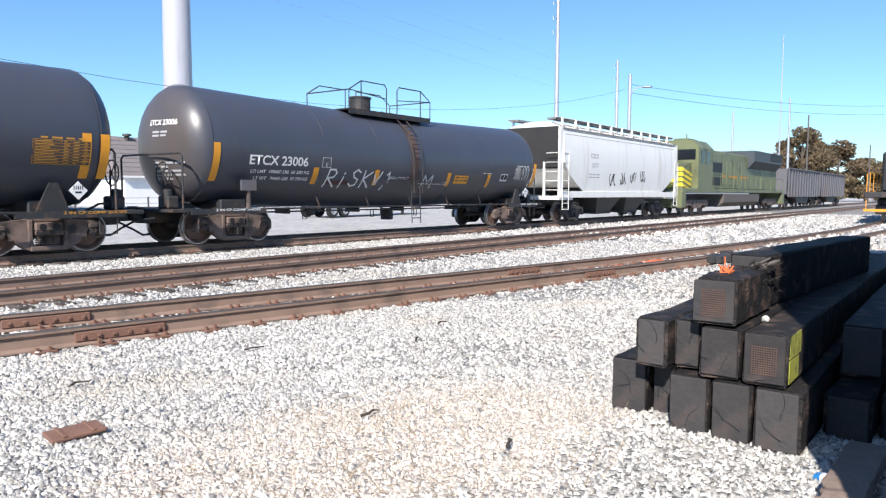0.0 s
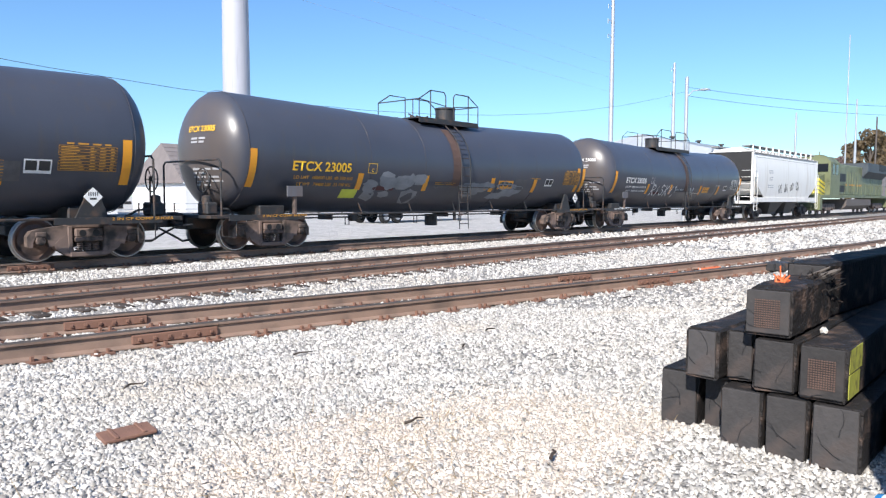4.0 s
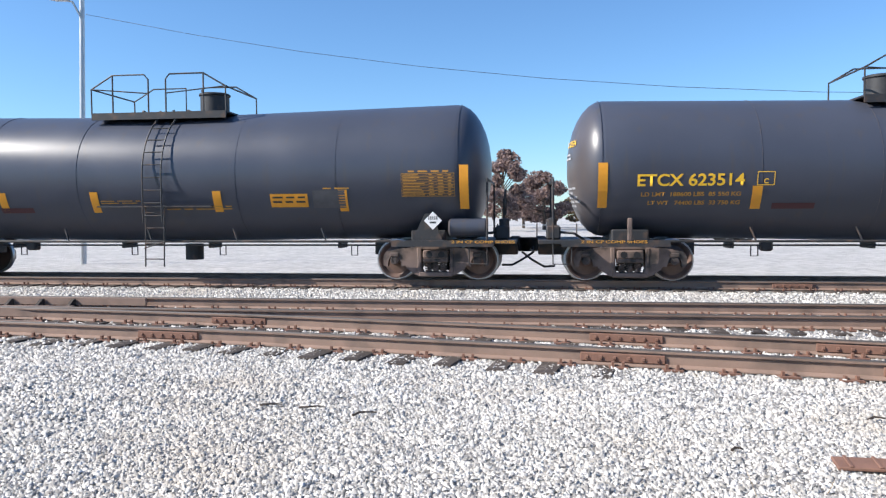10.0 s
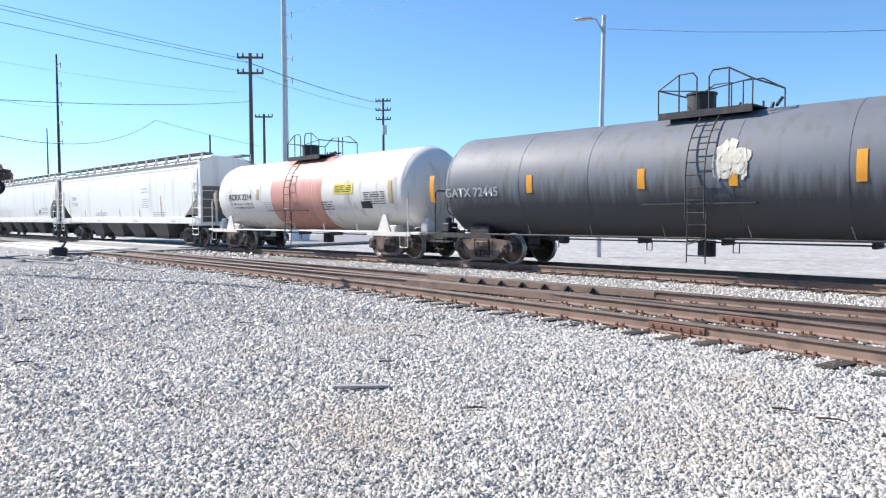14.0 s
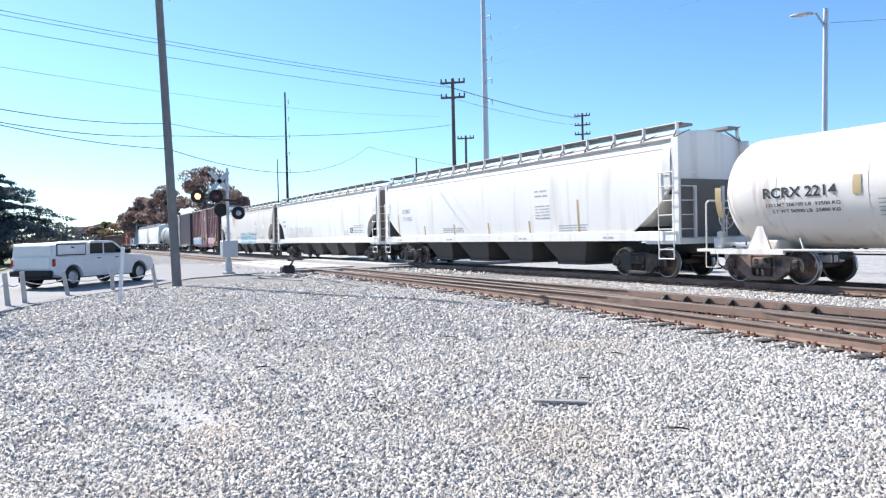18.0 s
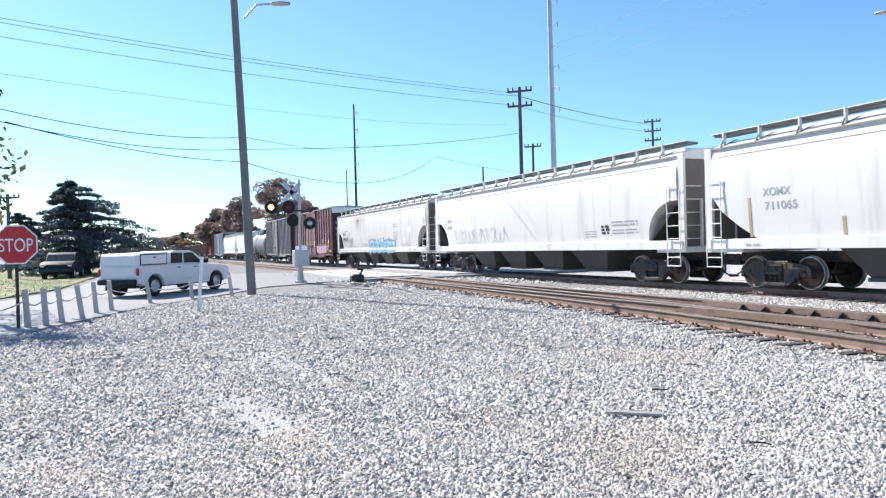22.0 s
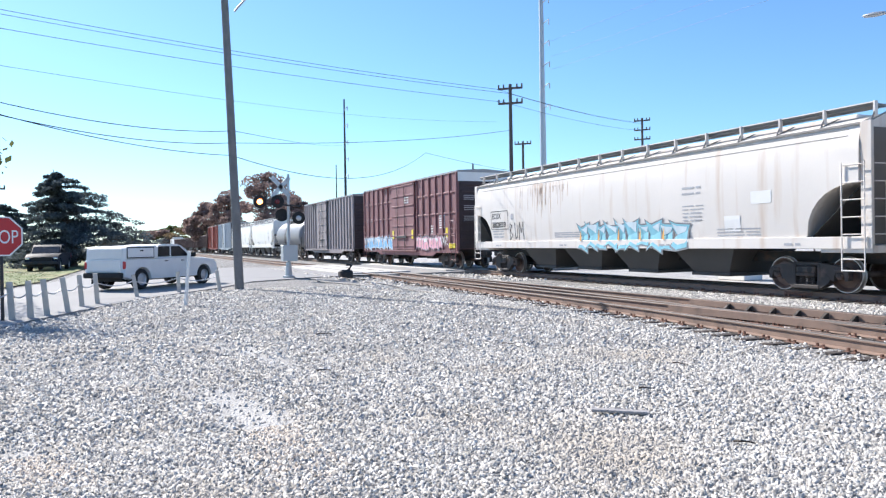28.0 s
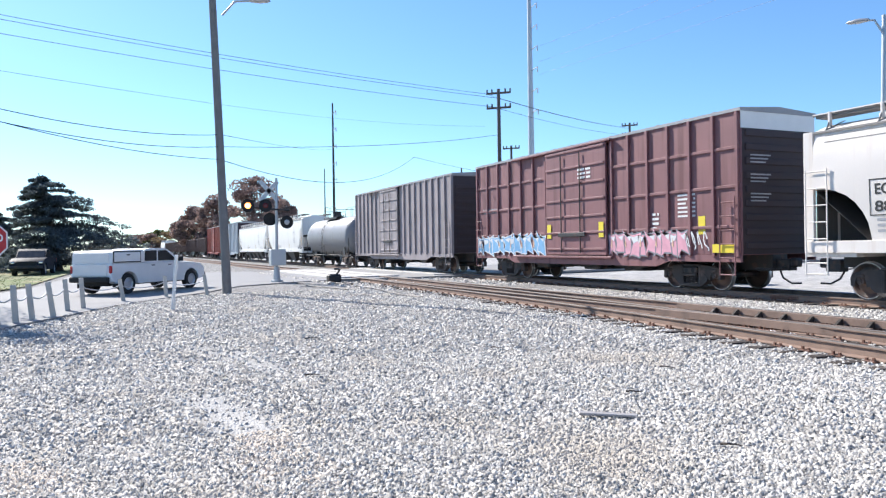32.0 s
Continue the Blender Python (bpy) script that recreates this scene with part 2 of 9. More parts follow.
def dusty_heads(m, colour):
    """Road dust that settles on the surfaces that face along the train."""
    n, l = m.node_tree.nodes, m.node_tree.links
    bsdf = n["Principled BSDF"]
    old = bsdf.inputs["Base Color"].links[0].from_socket
    tex = n.new("ShaderNodeTexCoord")
    way = n.new("ShaderNodeSeparateXYZ")
    l.new(tex.outputs["Normal"], way.inputs[0])
    cloud = n.new("ShaderNodeTexNoise")
    cloud.inputs["Scale"].default_value, cloud.inputs["Detail"].default_value = 1.6, 7
    l.new(tex.outputs["Object"], cloud.inputs["Vector"])
    rough = n.new("ShaderNodeMath")
    rough.operation = "MULTIPLY_ADD"
    l.new(cloud.outputs[0], rough.inputs[0])
    rough.inputs[1].default_value = -0.9
    l.new(way.outputs[0], rough.inputs[2])
    amount = n.new("ShaderNodeMapRange")
    amount.inputs["From Min"].default_value, amount.inputs["From Max"].default_value, amount.inputs["To Max"].default_value = -0.75, -1.45, 0.85
    l.new(rough.outputs[0], amount.inputs[0])
    mix = n.new("ShaderNodeMix")
    mix.data_type = "RGBA"
    l.new(amount.outputs[0], mix.inputs[0])
    l.new(old, mix.inputs[6])
    mix.inputs[7].default_value = (*colour, 1)
    l.new(mix.outputs[2], bsdf.inputs["Base Color"])


dusty_heads(M_TANK, (0.1, 0.082, 0.074))


# ---- mesh tools ----
class Bag:
    """Vertices and faces gathered for one mesh."""

    def __init__(self):
        self.v, self.f = [], []

    def add(self, verts, faces):
        k = len(self.v)
        self.v.extend(verts)
        self.f.extend([tuple(i + k for i in q) for q in faces])
        return self

    def box(self, x0, x1, y0, y1, z0, z1, c=0.0):
        """A box, its edges cut off by c."""
        c = min(c, 0.45 * (x1 - x0), 0.45 * (y1 - y0), 0.45 * (z1 - z0))
        if c <= 0:
            v = [(x, y, z) for z in (z0, z1) for y in (y0, y1) for x in (x0, x1)]
            return self.add(v, [(0, 2, 3, 1), (4, 5, 7, 6), (0, 1, 5, 4), (2, 6, 7, 3), (0, 4, 6, 2), (1, 3, 7, 5)])
        v, f = [], []
        lo, hi = (x0, y0, z0), (x1, y1, z1)
        ids = {}
        for sx in (0, 1):
            for sy in (0, 1):
                for sz in (0, 1):
                    s = (sx, sy, sz)
                    for a in range(3):
                        p = [(hi if s[k] else lo)[k] + (0 if k == a else (-c if s[k] else c)) for k in range(3)]
                        ids[s, a] = len(v)
                        v.append(tuple(p))
        for a in range(3):
            b, d = (a + 1) % 3, (a + 2) % 3
            for side in (0, 1):
                q = []
                for sb, sd in ((0, 0), (1, 0), (1, 1), (0, 1)):
                    s = [0, 0, 0]
                    s[a], s[b], s[d] = side, sb, sd
                    q.append(ids[tuple(s), a])
                f.append(tuple(q if side else q[::-1]))
            for sb in (0, 1):
                for sd in (0, 1):
                    s0, s1 = [0, 0, 0], [0, 0, 0]
                    s0[a], s1[a] = 0, 1
                    s0[b] = s1[b] = sb
                    s0[d] = s1[d] = sd
                    s0, s1 = tuple(s0), tuple(s1)
                    q = (ids[s0, b], ids[s1, b], ids[s1, d], ids[s0, d])
                    f.append(q if sb != sd else q[::-1])
        for s in [(i, j, k) for i in (0, 1) for j in (0, 1) for k in (0, 1)]:
            q = (ids[s, 0], ids[s, 1], ids[s, 2])
            f.append(q if (sum(s) % 2) else q[::-1])
        return self.add(v, f)

    def tube(self, pts, r, n=8, r2=None, caps=True):
        """A round bar along the points, r thick at its start and r2 at its end."""
        pts = [Vector(p) for p in pts]
        v, f = [], []
        up = None
        for i, p in enumerate(pts):
            d = (pts[min(i + 1, len(pts) - 1)] - pts[max(i - 1, 0)]).normalized()
            if up is None:
                up = d.orthogonal().normalized()
            up = (up - d * up.dot(d)).normalized()
            side = d.cross(up)
            rr = r if r2 is None else r + (r2 - r) * i / (len(pts) - 1)
            for k in range(n):
                a = 2 * math.pi * k / n
                v.append(tuple(p + (up * math.cos(a) + side * math.sin(a)) * rr))
        for i in range(len(pts) - 1):
            for k in range(n):
                f.append((i * n + k, i * n + (k + 1) % n, (i + 1) * n + (k + 1) % n, (i + 1) * n + k))
        if caps:
            f.append(tuple(range(n))[::-1])
            f.append(tuple((len(pts) - 1) * n + k for k in range(n)))
        return self.add(v, f)

    def lathe(self, profile, n=32, axis="x", centre=(0, 0, 0)):
        """Rings of (along, radius) round an axis; a radius of 0 closes the end."""
        v, f, rings = [], [], []
        for a, r in profile:
            if r < 1e-6:
                rings.append([len(v)])
                v.append((a, 0, 0))
            else:
                rings.append(list(range(len(v), len(v) + n)))
                v += [(a, r * math.cos(2 * math.pi * k / n), r * math.sin(2 * math.pi * k / n)) for k in range(n)]
        for p, q in zip(rings, rings[1:]):
            for k in range(n):
                if len(p) == 1 and len(q) == 1:
                    continue
                if len(p) == 1:
                    f.append((p[0], q[(k + 1) % n], q[k]))
                elif len(q) == 1:
                    f.append((p[k], p[(k + 1) % n], q[0]))
                else:
                    f.append((p[k], p[(k + 1) % n], q[(k + 1) % n], q[k]))
        turn = {"x": lambda a, b, c: (a, b, c), "y": lambda a, b, c: (c, a, b), "z": lambda a, b, c: (b, c, a)}[axis]
        v = [tuple(t + o for t, o in zip(turn(*p), centre)) for p in v]
        return self.add(v, f)

    def prism(self, outline, x0, x1, axis="x"):
        """An outline of (a, b) drawn out from x0 to x1 along the axis."""
        n = len(outline)
        turn = {"x": lambda x, a, b: (x, a, b), "y": lambda x, a, b: (a, x, b), "z": lambda x, a, b: (a, b, x)}[axis]
        v = [turn(x, a, b) for x in (x0, x1) for a, b in outline]
        f = [tuple(range(n))[::-1], tuple(range(n, 2 * n))] + [(i, (i + 1) % n, n + (i + 1) % n, n + i) for i in range(n)]
        return self.add(v, f)

    def sweep(self, outline, path):
        """An outline of (side, up) carried along points of (x, y, z), level."""
        pts = [Vector(p) for p in path]
        v, f, n = [], [], len(outline)
        for i, p in enumerate(pts):
            d = pts[min(i + 1, len(pts) - 1)] - pts[max(i - 1, 0)]
            side = Vector((-d.y, d.x, 0)).normalized()
            v += [tuple(p + side * a + Vector((0, 0, b))) for a, b in outline]
        for i in range(len(pts) - 1):
            f += [(i * n + k, i * n + (k + 1) % n, (i + 1) * n + (k + 1) % n, (i + 1) * n + k) for k in range(n)]
        f += [tuple(range(n))[::-1], tuple((len(pts) - 1) * n + k for k in range(n))]
        return self.add(v, f)

    def mesh(self, name, material, smooth=False):
        me = bpy.data.meshes.new(name)
        me.from_pydata(self.v, [], self.f)
        bm = bmesh.new()
        bm.from_mesh(me)
        bmesh.ops.recalc_face_normals(bm, faces=bm.faces)
        bm.to_mesh(me)
        bm.free()
        me.materials.append(material)
        if smooth:
            me.polygons.foreach_set("use_smooth", [True] * len(me.polygons))
            me.set_sharp_from_angle(angle=radians(35))
        return me


def part(name, bag, material, parent, label="", smooth=False):
    """One mesh object under a thing or a part; the bag may be a finished mesh."""
    me = bag if isinstance(bag, bpy.types.Mesh) else bag.mesh(name, material, smooth)
    ob = new(name, me)
    ob.parent = parent
    if label:
        tagged(ob, label)
    return ob


def thing(name, label, category, m=None, group="", kind="", bag=None, material=None, smooth=False):
    ob = new(name, bag.mesh(name, material, smooth) if bag else None)
    if m is not None:
        ob.matrix_world = m
    return tagged(ob, label, category, group, kind)


def text_mesh(words, height, material, wrap=None, bold=0.0):
    """Letters in the plane y = 0 (facing -y), starting at x = 0 with their foot at z = 0; wrap(z) gives the surface's y."""
    cu = bpy.data.curves.new("letters", "FONT")
    cu.body, cu.size, cu.offset = words, height * 1.38, bold
    ob = bpy.data.objects.new("letters", cu)
    scene.collection.objects.link(ob)
    dg = bpy.context.evaluated_depsgraph_get()
    me = bpy.data.meshes.new_from_object(ob.evaluated_get(dg))
    bpy.data.objects.remove(ob)
    bpy.data.curves.remove(cu)
    for v in me.vertices:
        x, z = v.co.x, v.co.y
        v.co = (x, 0.0, z)
    me.materials.clear()
    me.materials.append(material)
    return me


# ---- ground and tracks ----
RAIL_TOP = 0.20
TRACK_FAR = 17.55
TRACK_MID = 11.87


def lane(points):
    """A smooth line y(x) through a few points, as a function."""
    xs = [p[0] for p in points]
    ys = [p[1] for p in points]
    return lambda x: float(np.interp(x, xs, ys))


NEAR_OUTER = lane([(-60, 11.12), (-36, 11.05), (-28, 10.82), (-22, 10.55), (-17, 10.32), (-12, 9.95), (-7, 9.45), (-3.3, 9.0), (0.3, 8.33), (3.83, 7.68), (8.2, 6.88), (13, 5.95), (18.7, 4.95), (25, 4.15), (33, 3.65), (45, 3.4), (90, 3.3), (200, 3.3)])
NEAR_INNER = lane([(-60, 12.6), (-36, 12.55), (-28, 12.3), (-22, 12.02), (-17, 11.72), (-12, 11.3), (-7, 10.85), (-4, 10.5), (1.43, 9.47), (3.97, 8.92), (6.68, 8.38), (9.5, 7.82), (14, 7.0), (19, 6.3), (25, 5.62), (33, 5.1), (45, 4.85), (90, 4.75), (200, 4.75)])


def smooth_step(a, b, x):
    t = min(max((x - a) / (b - a), 0), 1)
    return t * t * (3 - 2 * t)


def ground_z(x, y):
    """Height of the ground: the ballast bed lies 2 cm under the tie tops, the walked verge is a little higher."""
    edge = NEAR_OUTER(x) - 0.9
    verge = 0.10 * (1 - smooth_step(edge - 1.6, edge, y))
    yard = -0.04 * smooth_step(19.5, 22, y)
    wave = 0.03 * noise.noise((x * 0.35, y * 0.35, 1.7)) * (1 - smooth_step(edge - 0.8, edge, y))
    heap = 0.05 * math.exp(-(((x - 4.4) / 0.9) ** 2) - ((y - 2.0) / 0.9) ** 2)
    return verge + yard + wave + heap - 0.005


def spread(points, far, steps):
    out = list(points)
    for k in range(1, steps + 1):
        out.append(points[-1] + (far - points[-1]) * (k / steps) ** 3)
        out.insert(0, points[0] - (far + points[0]) * (k / steps) ** 3)
    return out


DUST_ARCS = [(-5.6, -8.1, 9.1, 0.42, -6.8, 2.6), (-4.6, -3.6, 3.15, 0.3, -5.9, 0.8), (-9.0, -6.2, 8.0, 0.35, -10.5, 2.0)]


def ground_material():
    m = bpy.data.materials.new("gravel_ground")
    m.use_nodes = True
    nt = m.node_tree
    n, l = nt.nodes, nt.links
    bsdf = n["Principled BSDF"]
    bsdf.inputs["Roughness"].default_value = 0.95
    tex = n.new("ShaderNodeTexCoord")
    vor = n.new("ShaderNodeTexVoronoi")
    vor.inputs["Scale"].default_value = 36
    l.new(tex.outputs["Object"], vor.inputs["Vector"])
    tone = n.new("ShaderNodeValToRGB")
    tone.color_ramp.elements[0].color = (0.24, 0.228, 0.212, 1)
    tone.color_ramp.elements[1].color = (0.5, 0.477, 0.447, 1)
    cell = n.new("ShaderNodeSeparateColor")
    l.new(vor.outputs["Color"], cell.inputs[0])
    l.new(cell.outputs[0], tone.inputs[0])
    # Cell edges darker: dark fines and the shade between stones, put into the colour.
    gap = n.new("ShaderNodeMapRange")
    gap.inputs["From Min"].default_value, gap.inputs["From Max"].default_value = 0.75, 0.3
    gap.inputs["To Min"].default_value = 0.45
    l.new(vor.outputs["Distance"], gap.inputs[0])
    stones = n.new("ShaderNodeVectorMath")
    stones.operation = "SCALE"
    l.new(tone.outputs[0], stones.inputs[0])
    l.new(gap.outputs[0], stones.inputs["Scale"])
    # sandy dirt
    fine = n.new("ShaderNodeTexNoise")
    fine.inputs["Scale"].default_value, fine.inputs["Detail"].default_value = 55, 8
    l.new(tex.outputs["Object"], fine.inputs["Vector"])
    dirt = n.new("ShaderNodeValToRGB")
    dirt.color_ramp.elements[0].color, dirt.color_ramp.elements[1].color = (0.40, 0.345, 0.295, 1), (0.6, 0.53, 0.46, 1)
    dirt.color_ramp.elements[0].position, dirt.color_ramp.elements[1].position = 0.3, 0.7
    l.new(fine.outputs[0], dirt.inputs[0])
    pos = n.new("ShaderNodeSeparateXYZ")
    l.new(tex.outputs["Object"], pos.inputs[0])

    def math_node(op, a, b=None, c=None):
        k = n.new("ShaderNodeMath")
        k.operation = op
        for i, v in enumerate((a, b, c)):
            if v is None:
                continue
            if isinstance(v, (int, float)):
                k.inputs[i].default_value = v
            else:
                l.new(v, k.inputs[i])
        return k.outputs[0]

    patch = n.new("ShaderNodeTexNoise")
    patch.inputs["Scale"].default_value, patch.inputs["Detail"].default_value = 0.55, 7
    l.new(tex.outputs["Object"], patch.inputs["Vector"])
    # a worn sandy stretch on the verge near the timber stack
    dx = math_node("MULTIPLY", math_node("SUBTRACT", pos.outputs[0], 2.6), 0.42)
    dy = math_node("MULTIPLY", math_node("SUBTRACT", pos.outputs[1], 3.2), 0.8)
    d2 = math_node("ADD", math_node("MULTIPLY", dx, dx), math_node("MULTIPLY", dy, dy))
    worn = math_node("SUBTRACT", math_node("ADD", math_node("MULTIPLY", patch.outputs[0], 2.0), 0.0), d2)
    # pale dusty wheel arcs on the verge
    dust = None
    for cx, cy, rad, half_w, mid, reach in DUST_ARCS:
        ax = math_node("SUBTRACT", pos.outputs[0], cx)
        ay = math_node("SUBTRACT", pos.outputs[1], cy)
        dist = math_node("SQRT", math_node("ADD", math_node("MULTIPLY", ax, ax), math_node("MULTIPLY", ay, ay)))
        off = math_node("DIVIDE", math_node("ABSOLUTE", math_node("SUBTRACT", dist, rad)), half_w)
        along = math_node("DIVIDE", math_node("ABSOLUTE", math_node("SUBTRACT", pos.outputs[0], mid)), reach)
        arc = math_node("SUBTRACT", math_node("MULTIPLY_ADD", patch.outputs[0], 1.2, 0.55), math_node("MAXIMUM", off, along))
        dust = arc if dust is None else math_node("MAXIMUM", dust, arc)
    wm = n.new("ShaderNodeMapRange")
    wm.inputs["From Min"].default_value, wm.inputs["From Max"].default_value = 0.1, 0.7
    l.new(worn, wm.inputs[0])
    mix = n.new("ShaderNodeMix")
    mix.data_type = "RGBA"
    l.new(wm.outputs[0], mix.inputs[0])
    l.new(stones.outputs[0], mix.inputs[6])
    l.new(dirt.outputs[0], mix.inputs[7])
    dm = n.new("ShaderNodeMapRange")
    dm.inputs["From Min"].default_value, dm.inputs["From Max"].default_value, dm.inputs["To Max"].default_value = 0.0, 1.1, 0.8
    l.new(dust, dm.inputs[0])
    pale = n.new("ShaderNodeMix")
    pale.data_type = "RGBA"
    l.new(dm.outputs[0], pale.inputs[0])
    l.new(mix.outputs[2], pale.inputs[6])
    pale.inputs[7].default_value = (0.56, 0.535, 0.5, 1)
    # crushed white stone beyond the far track
    ym = n.new("ShaderNodeMapRange")
    ym.inputs["From Min"].default_value, ym.inputs["From Max"].default_value = 19.2, 20.4
    l.new(math_node("ADD", pos.outputs[1], math_node("MULTIPLY", patch.outputs[0], 1.2)), ym.inputs[0])
    yard = n.new("ShaderNodeValToRGB")
    yard.color_ramp.elements[0].color, yard.color_ramp.elements[1].color = (0.34, 0.325, 0.305, 1), (0.56, 0.54, 0.515, 1)
    yard.color_ramp.elements[0].position, yard.color_ramp.elements[1].position = 0.38, 0.62
    coarse = n.new("ShaderNodeTexNoise")
    coarse.inputs["Scale"].default_value, coarse.inputs["Detail"].default_value, coarse.inputs["Roughness"].default_value = 2.5, 9, 0.75
    l.new(tex.outputs["Object"], coarse.inputs["Vector"])
    l.new(coarse.outputs[0], yard.inputs[0])
    mix2 = n.new("ShaderNodeMix")
    mix2.data_type = "RGBA"
    l.new(ym.outputs[0], mix2.inputs[0])
    l.new(pale.outputs[2], mix2.inputs[6])
    l.new(yard.outputs[0], mix2.inputs[7])
    # slow stains over everything
    stain = math_node("MULTIPLY_ADD", patch.outputs[0], 0.5, 0.72)
    end = n.new("ShaderNodeVectorMath")
    end.operation = "SCALE"
    l.new(mix2.outputs[2], end.inputs[0])
    l.new(stain, end.inputs["Scale"])
    l.new(end.outputs[0], bsdf.inputs["Base Color"])
    bump = n.new("ShaderNodeBump")
    bump.inputs["Strength"].default_value, bump.inputs["Distance"].default_value = 0.9, 0.02
    inv = math_node("SUBTRACT", 1.0, vor.outputs["Distance"])
    l.new(inv, bump.inputs["Height"])
    l.new(bump.outputs[0], bsdf.inputs["Normal"])
    return m


def build_ground():
    xs = spread([-60 + 0.8 * i for i in range(151)], 2500, 14)
    ys = spread([-8 + 0.45 * i for i in range(80)], 2500, 16)
    b = Bag()
    b.v = [(x, y, ground_z(x, y) if abs(x) < 80 and -30 < y < 40 else (ground_z(0, 60) if y > 19 else 0.0)) for y in ys for x in xs]
    nx = len(xs)
    b.f = [(j * nx + i, j * nx + i + 1, (j + 1) * nx + i + 1, (j + 1) * nx + i) for j in range(len(ys) - 1) for i in range(nx - 1)]
    thing("ground", "pale grey crushed-stone ground with a sandy worn patch", "ground", kind="structure", bag=b, material=ground_material(), smooth=True)


RAIL_SHAPE = [(-0.075, -0.185), (0.075, -0.185), (0.075, -0.172), (0.012, -0.15), (0.01, -0.045), (0.036, -0.035), (0.037, -0.012), (0.026, 0.0), (-0.026, 0.0), (-0.037, -0.012), (-0.036, -0.035), (-0.01, -0.045), (-0.012, -0.15), (-0.075, -0.172)]


def rail_mesh(path):
    """A rail; its running surface is bare dark steel, the rest is rust."""
    b = Bag().sweep(RAIL_SHAPE, [(x, y, RAIL_TOP) for x, y in path])
    me = b.mesh("rail", M_RAIL)
    me.materials.append(M_RAILHEAD)
    for p in me.polygons:
        if p.center.z > RAIL_TOP - 0.02 and abs(p.normal.z) > 0.3:
            p.material_index = 1
    return me


def add_rail(track, f, x0, x1, step=2.0):
    n = max(2, int((x1 - x0) / step))
    part("rail", rail_mesh([(x0 + (x1 - x0) * i / n, f(x0 + (x1 - x0) * i / n)) for i in range(n + 1)]), None, track)


def fasteners(track, rails, x0, x1, gap=0.53):
    """Tie plates and spike heads under the rails."""
    b = Bag()
    x = x0
    rng = random.Random(7)
    while x < x1:
        for f in rails:
            y = f(x)
            b.box(x - 0.1, x + 0.1, y - 0.17, y + 0.17, 0.0, 0.018 + 0.003 * rng.random())
            for dx, dy in ((-0.06, -0.1), (0.06, 0.1), (0.05, -0.11)):
                h = 0.035 + 0.02 * rng.random()
                b.box(x + dx - 0.014, x + dx + 0.014, y + dy - 0.02, y + dy + 0.02, 0.018, 0.018 + h)
        x += gap
    tagged(part("tie_plates", b, M_PLATE, track, "rust-red tie plates and spikes"), kind="stuff")


def joint_bar(track, f, x, length=0.9):
    b = Bag()
    y = f(x)
    ang = math.atan2(f(x + 0.5) - f(x - 0.5), 1.0)
    for s in (-1, 1):
        b.box(-length / 2, length / 2, s * 0.028 - 0.016, s * 0.028 + 0.016, 0.05, 0.145, 0.008)
        for k in range(6):
            bx = -length / 2 + length * (k + 0.5) / 6
            b.box(bx - 0.018, bx + 0.018, s * 0.05 - 0.014, s * 0.05 + 0.014, 0.082, 0.115, 0.004)
    ob = part("joint_bar", b, M_PLATE, track, "bolted rusty joint bar")
    ob.matrix_basis = pose(x, y, 0, 0, 0, math.degrees(ang))


TIE_MESHES = []


def tie_mesh():
    rng = random.Random(len(TIE_MESHES) + 3)
    b = Bag().box(-0.115, 0.115, -1.3, 1.3, -0.16, 0.008, 0.012)
    b.v = [(x + 0.01 * rng.uniform(-1, 1), y + 0.03 * rng.uniform(-1, 1), z + 0.006 * rng.uniform(-1, 1)) for x, y, z in b.v]
    me = b.mesh("tie", M_TIE)
    TIE_MESHES.append(me)
    return me


def build_tracks():
    far = thing("track_far", "rusty standard-gauge railway track on pale ballast", "railway track", kind="structure")
    mid = thing("track_mid", "rusty standard-gauge railway track with dark rail heads", "railway track", kind="structure")
    near = thing("track_near", "rusty siding track that branches off through a turnout", "railway track", kind="structure")
    half = 0.752
    for s in (-1, 1):
        add_rail(far, lambda x, s=s: TRACK_FAR + s * half, -420, 300, 60)
        add_rail(mid, lambda x, s=s: TRACK_MID + s * half, -420, 300, 60)
    add_rail(near, NEAR_OUTER, -36, 90, 1.2)
    add_rail(near, NEAR_INNER, -36, 90, 1.2)
    fasteners(far, [lambda x: TRACK_FAR - half, lambda x: TRACK_FAR + half], -36, 60)
    fasteners(mid, [lambda x: TRACK_MID - half, lambda x: TRACK_MID + half], -36, 50)
    fasteners(near, [NEAR_OUTER, NEAR_INNER], -30, 22, 0.55)
    for x, f in ((0.85, NEAR_OUTER), (1.05, NEAR_INNER), (3.6, NEAR_INNER), (3.75, NEAR_OUTER), (-4.9, NEAR_OUTER), (-4.5, NEAR_INNER), (11.5, NEAR_INNER), (12.0, NEAR_OUTER)):
        joint_bar(near, f, x)
    for x in (-14.0, 5.5, 24.0):
        joint_bar(far, lambda x: TRACK_FAR - half, x)
    return far, mid, near


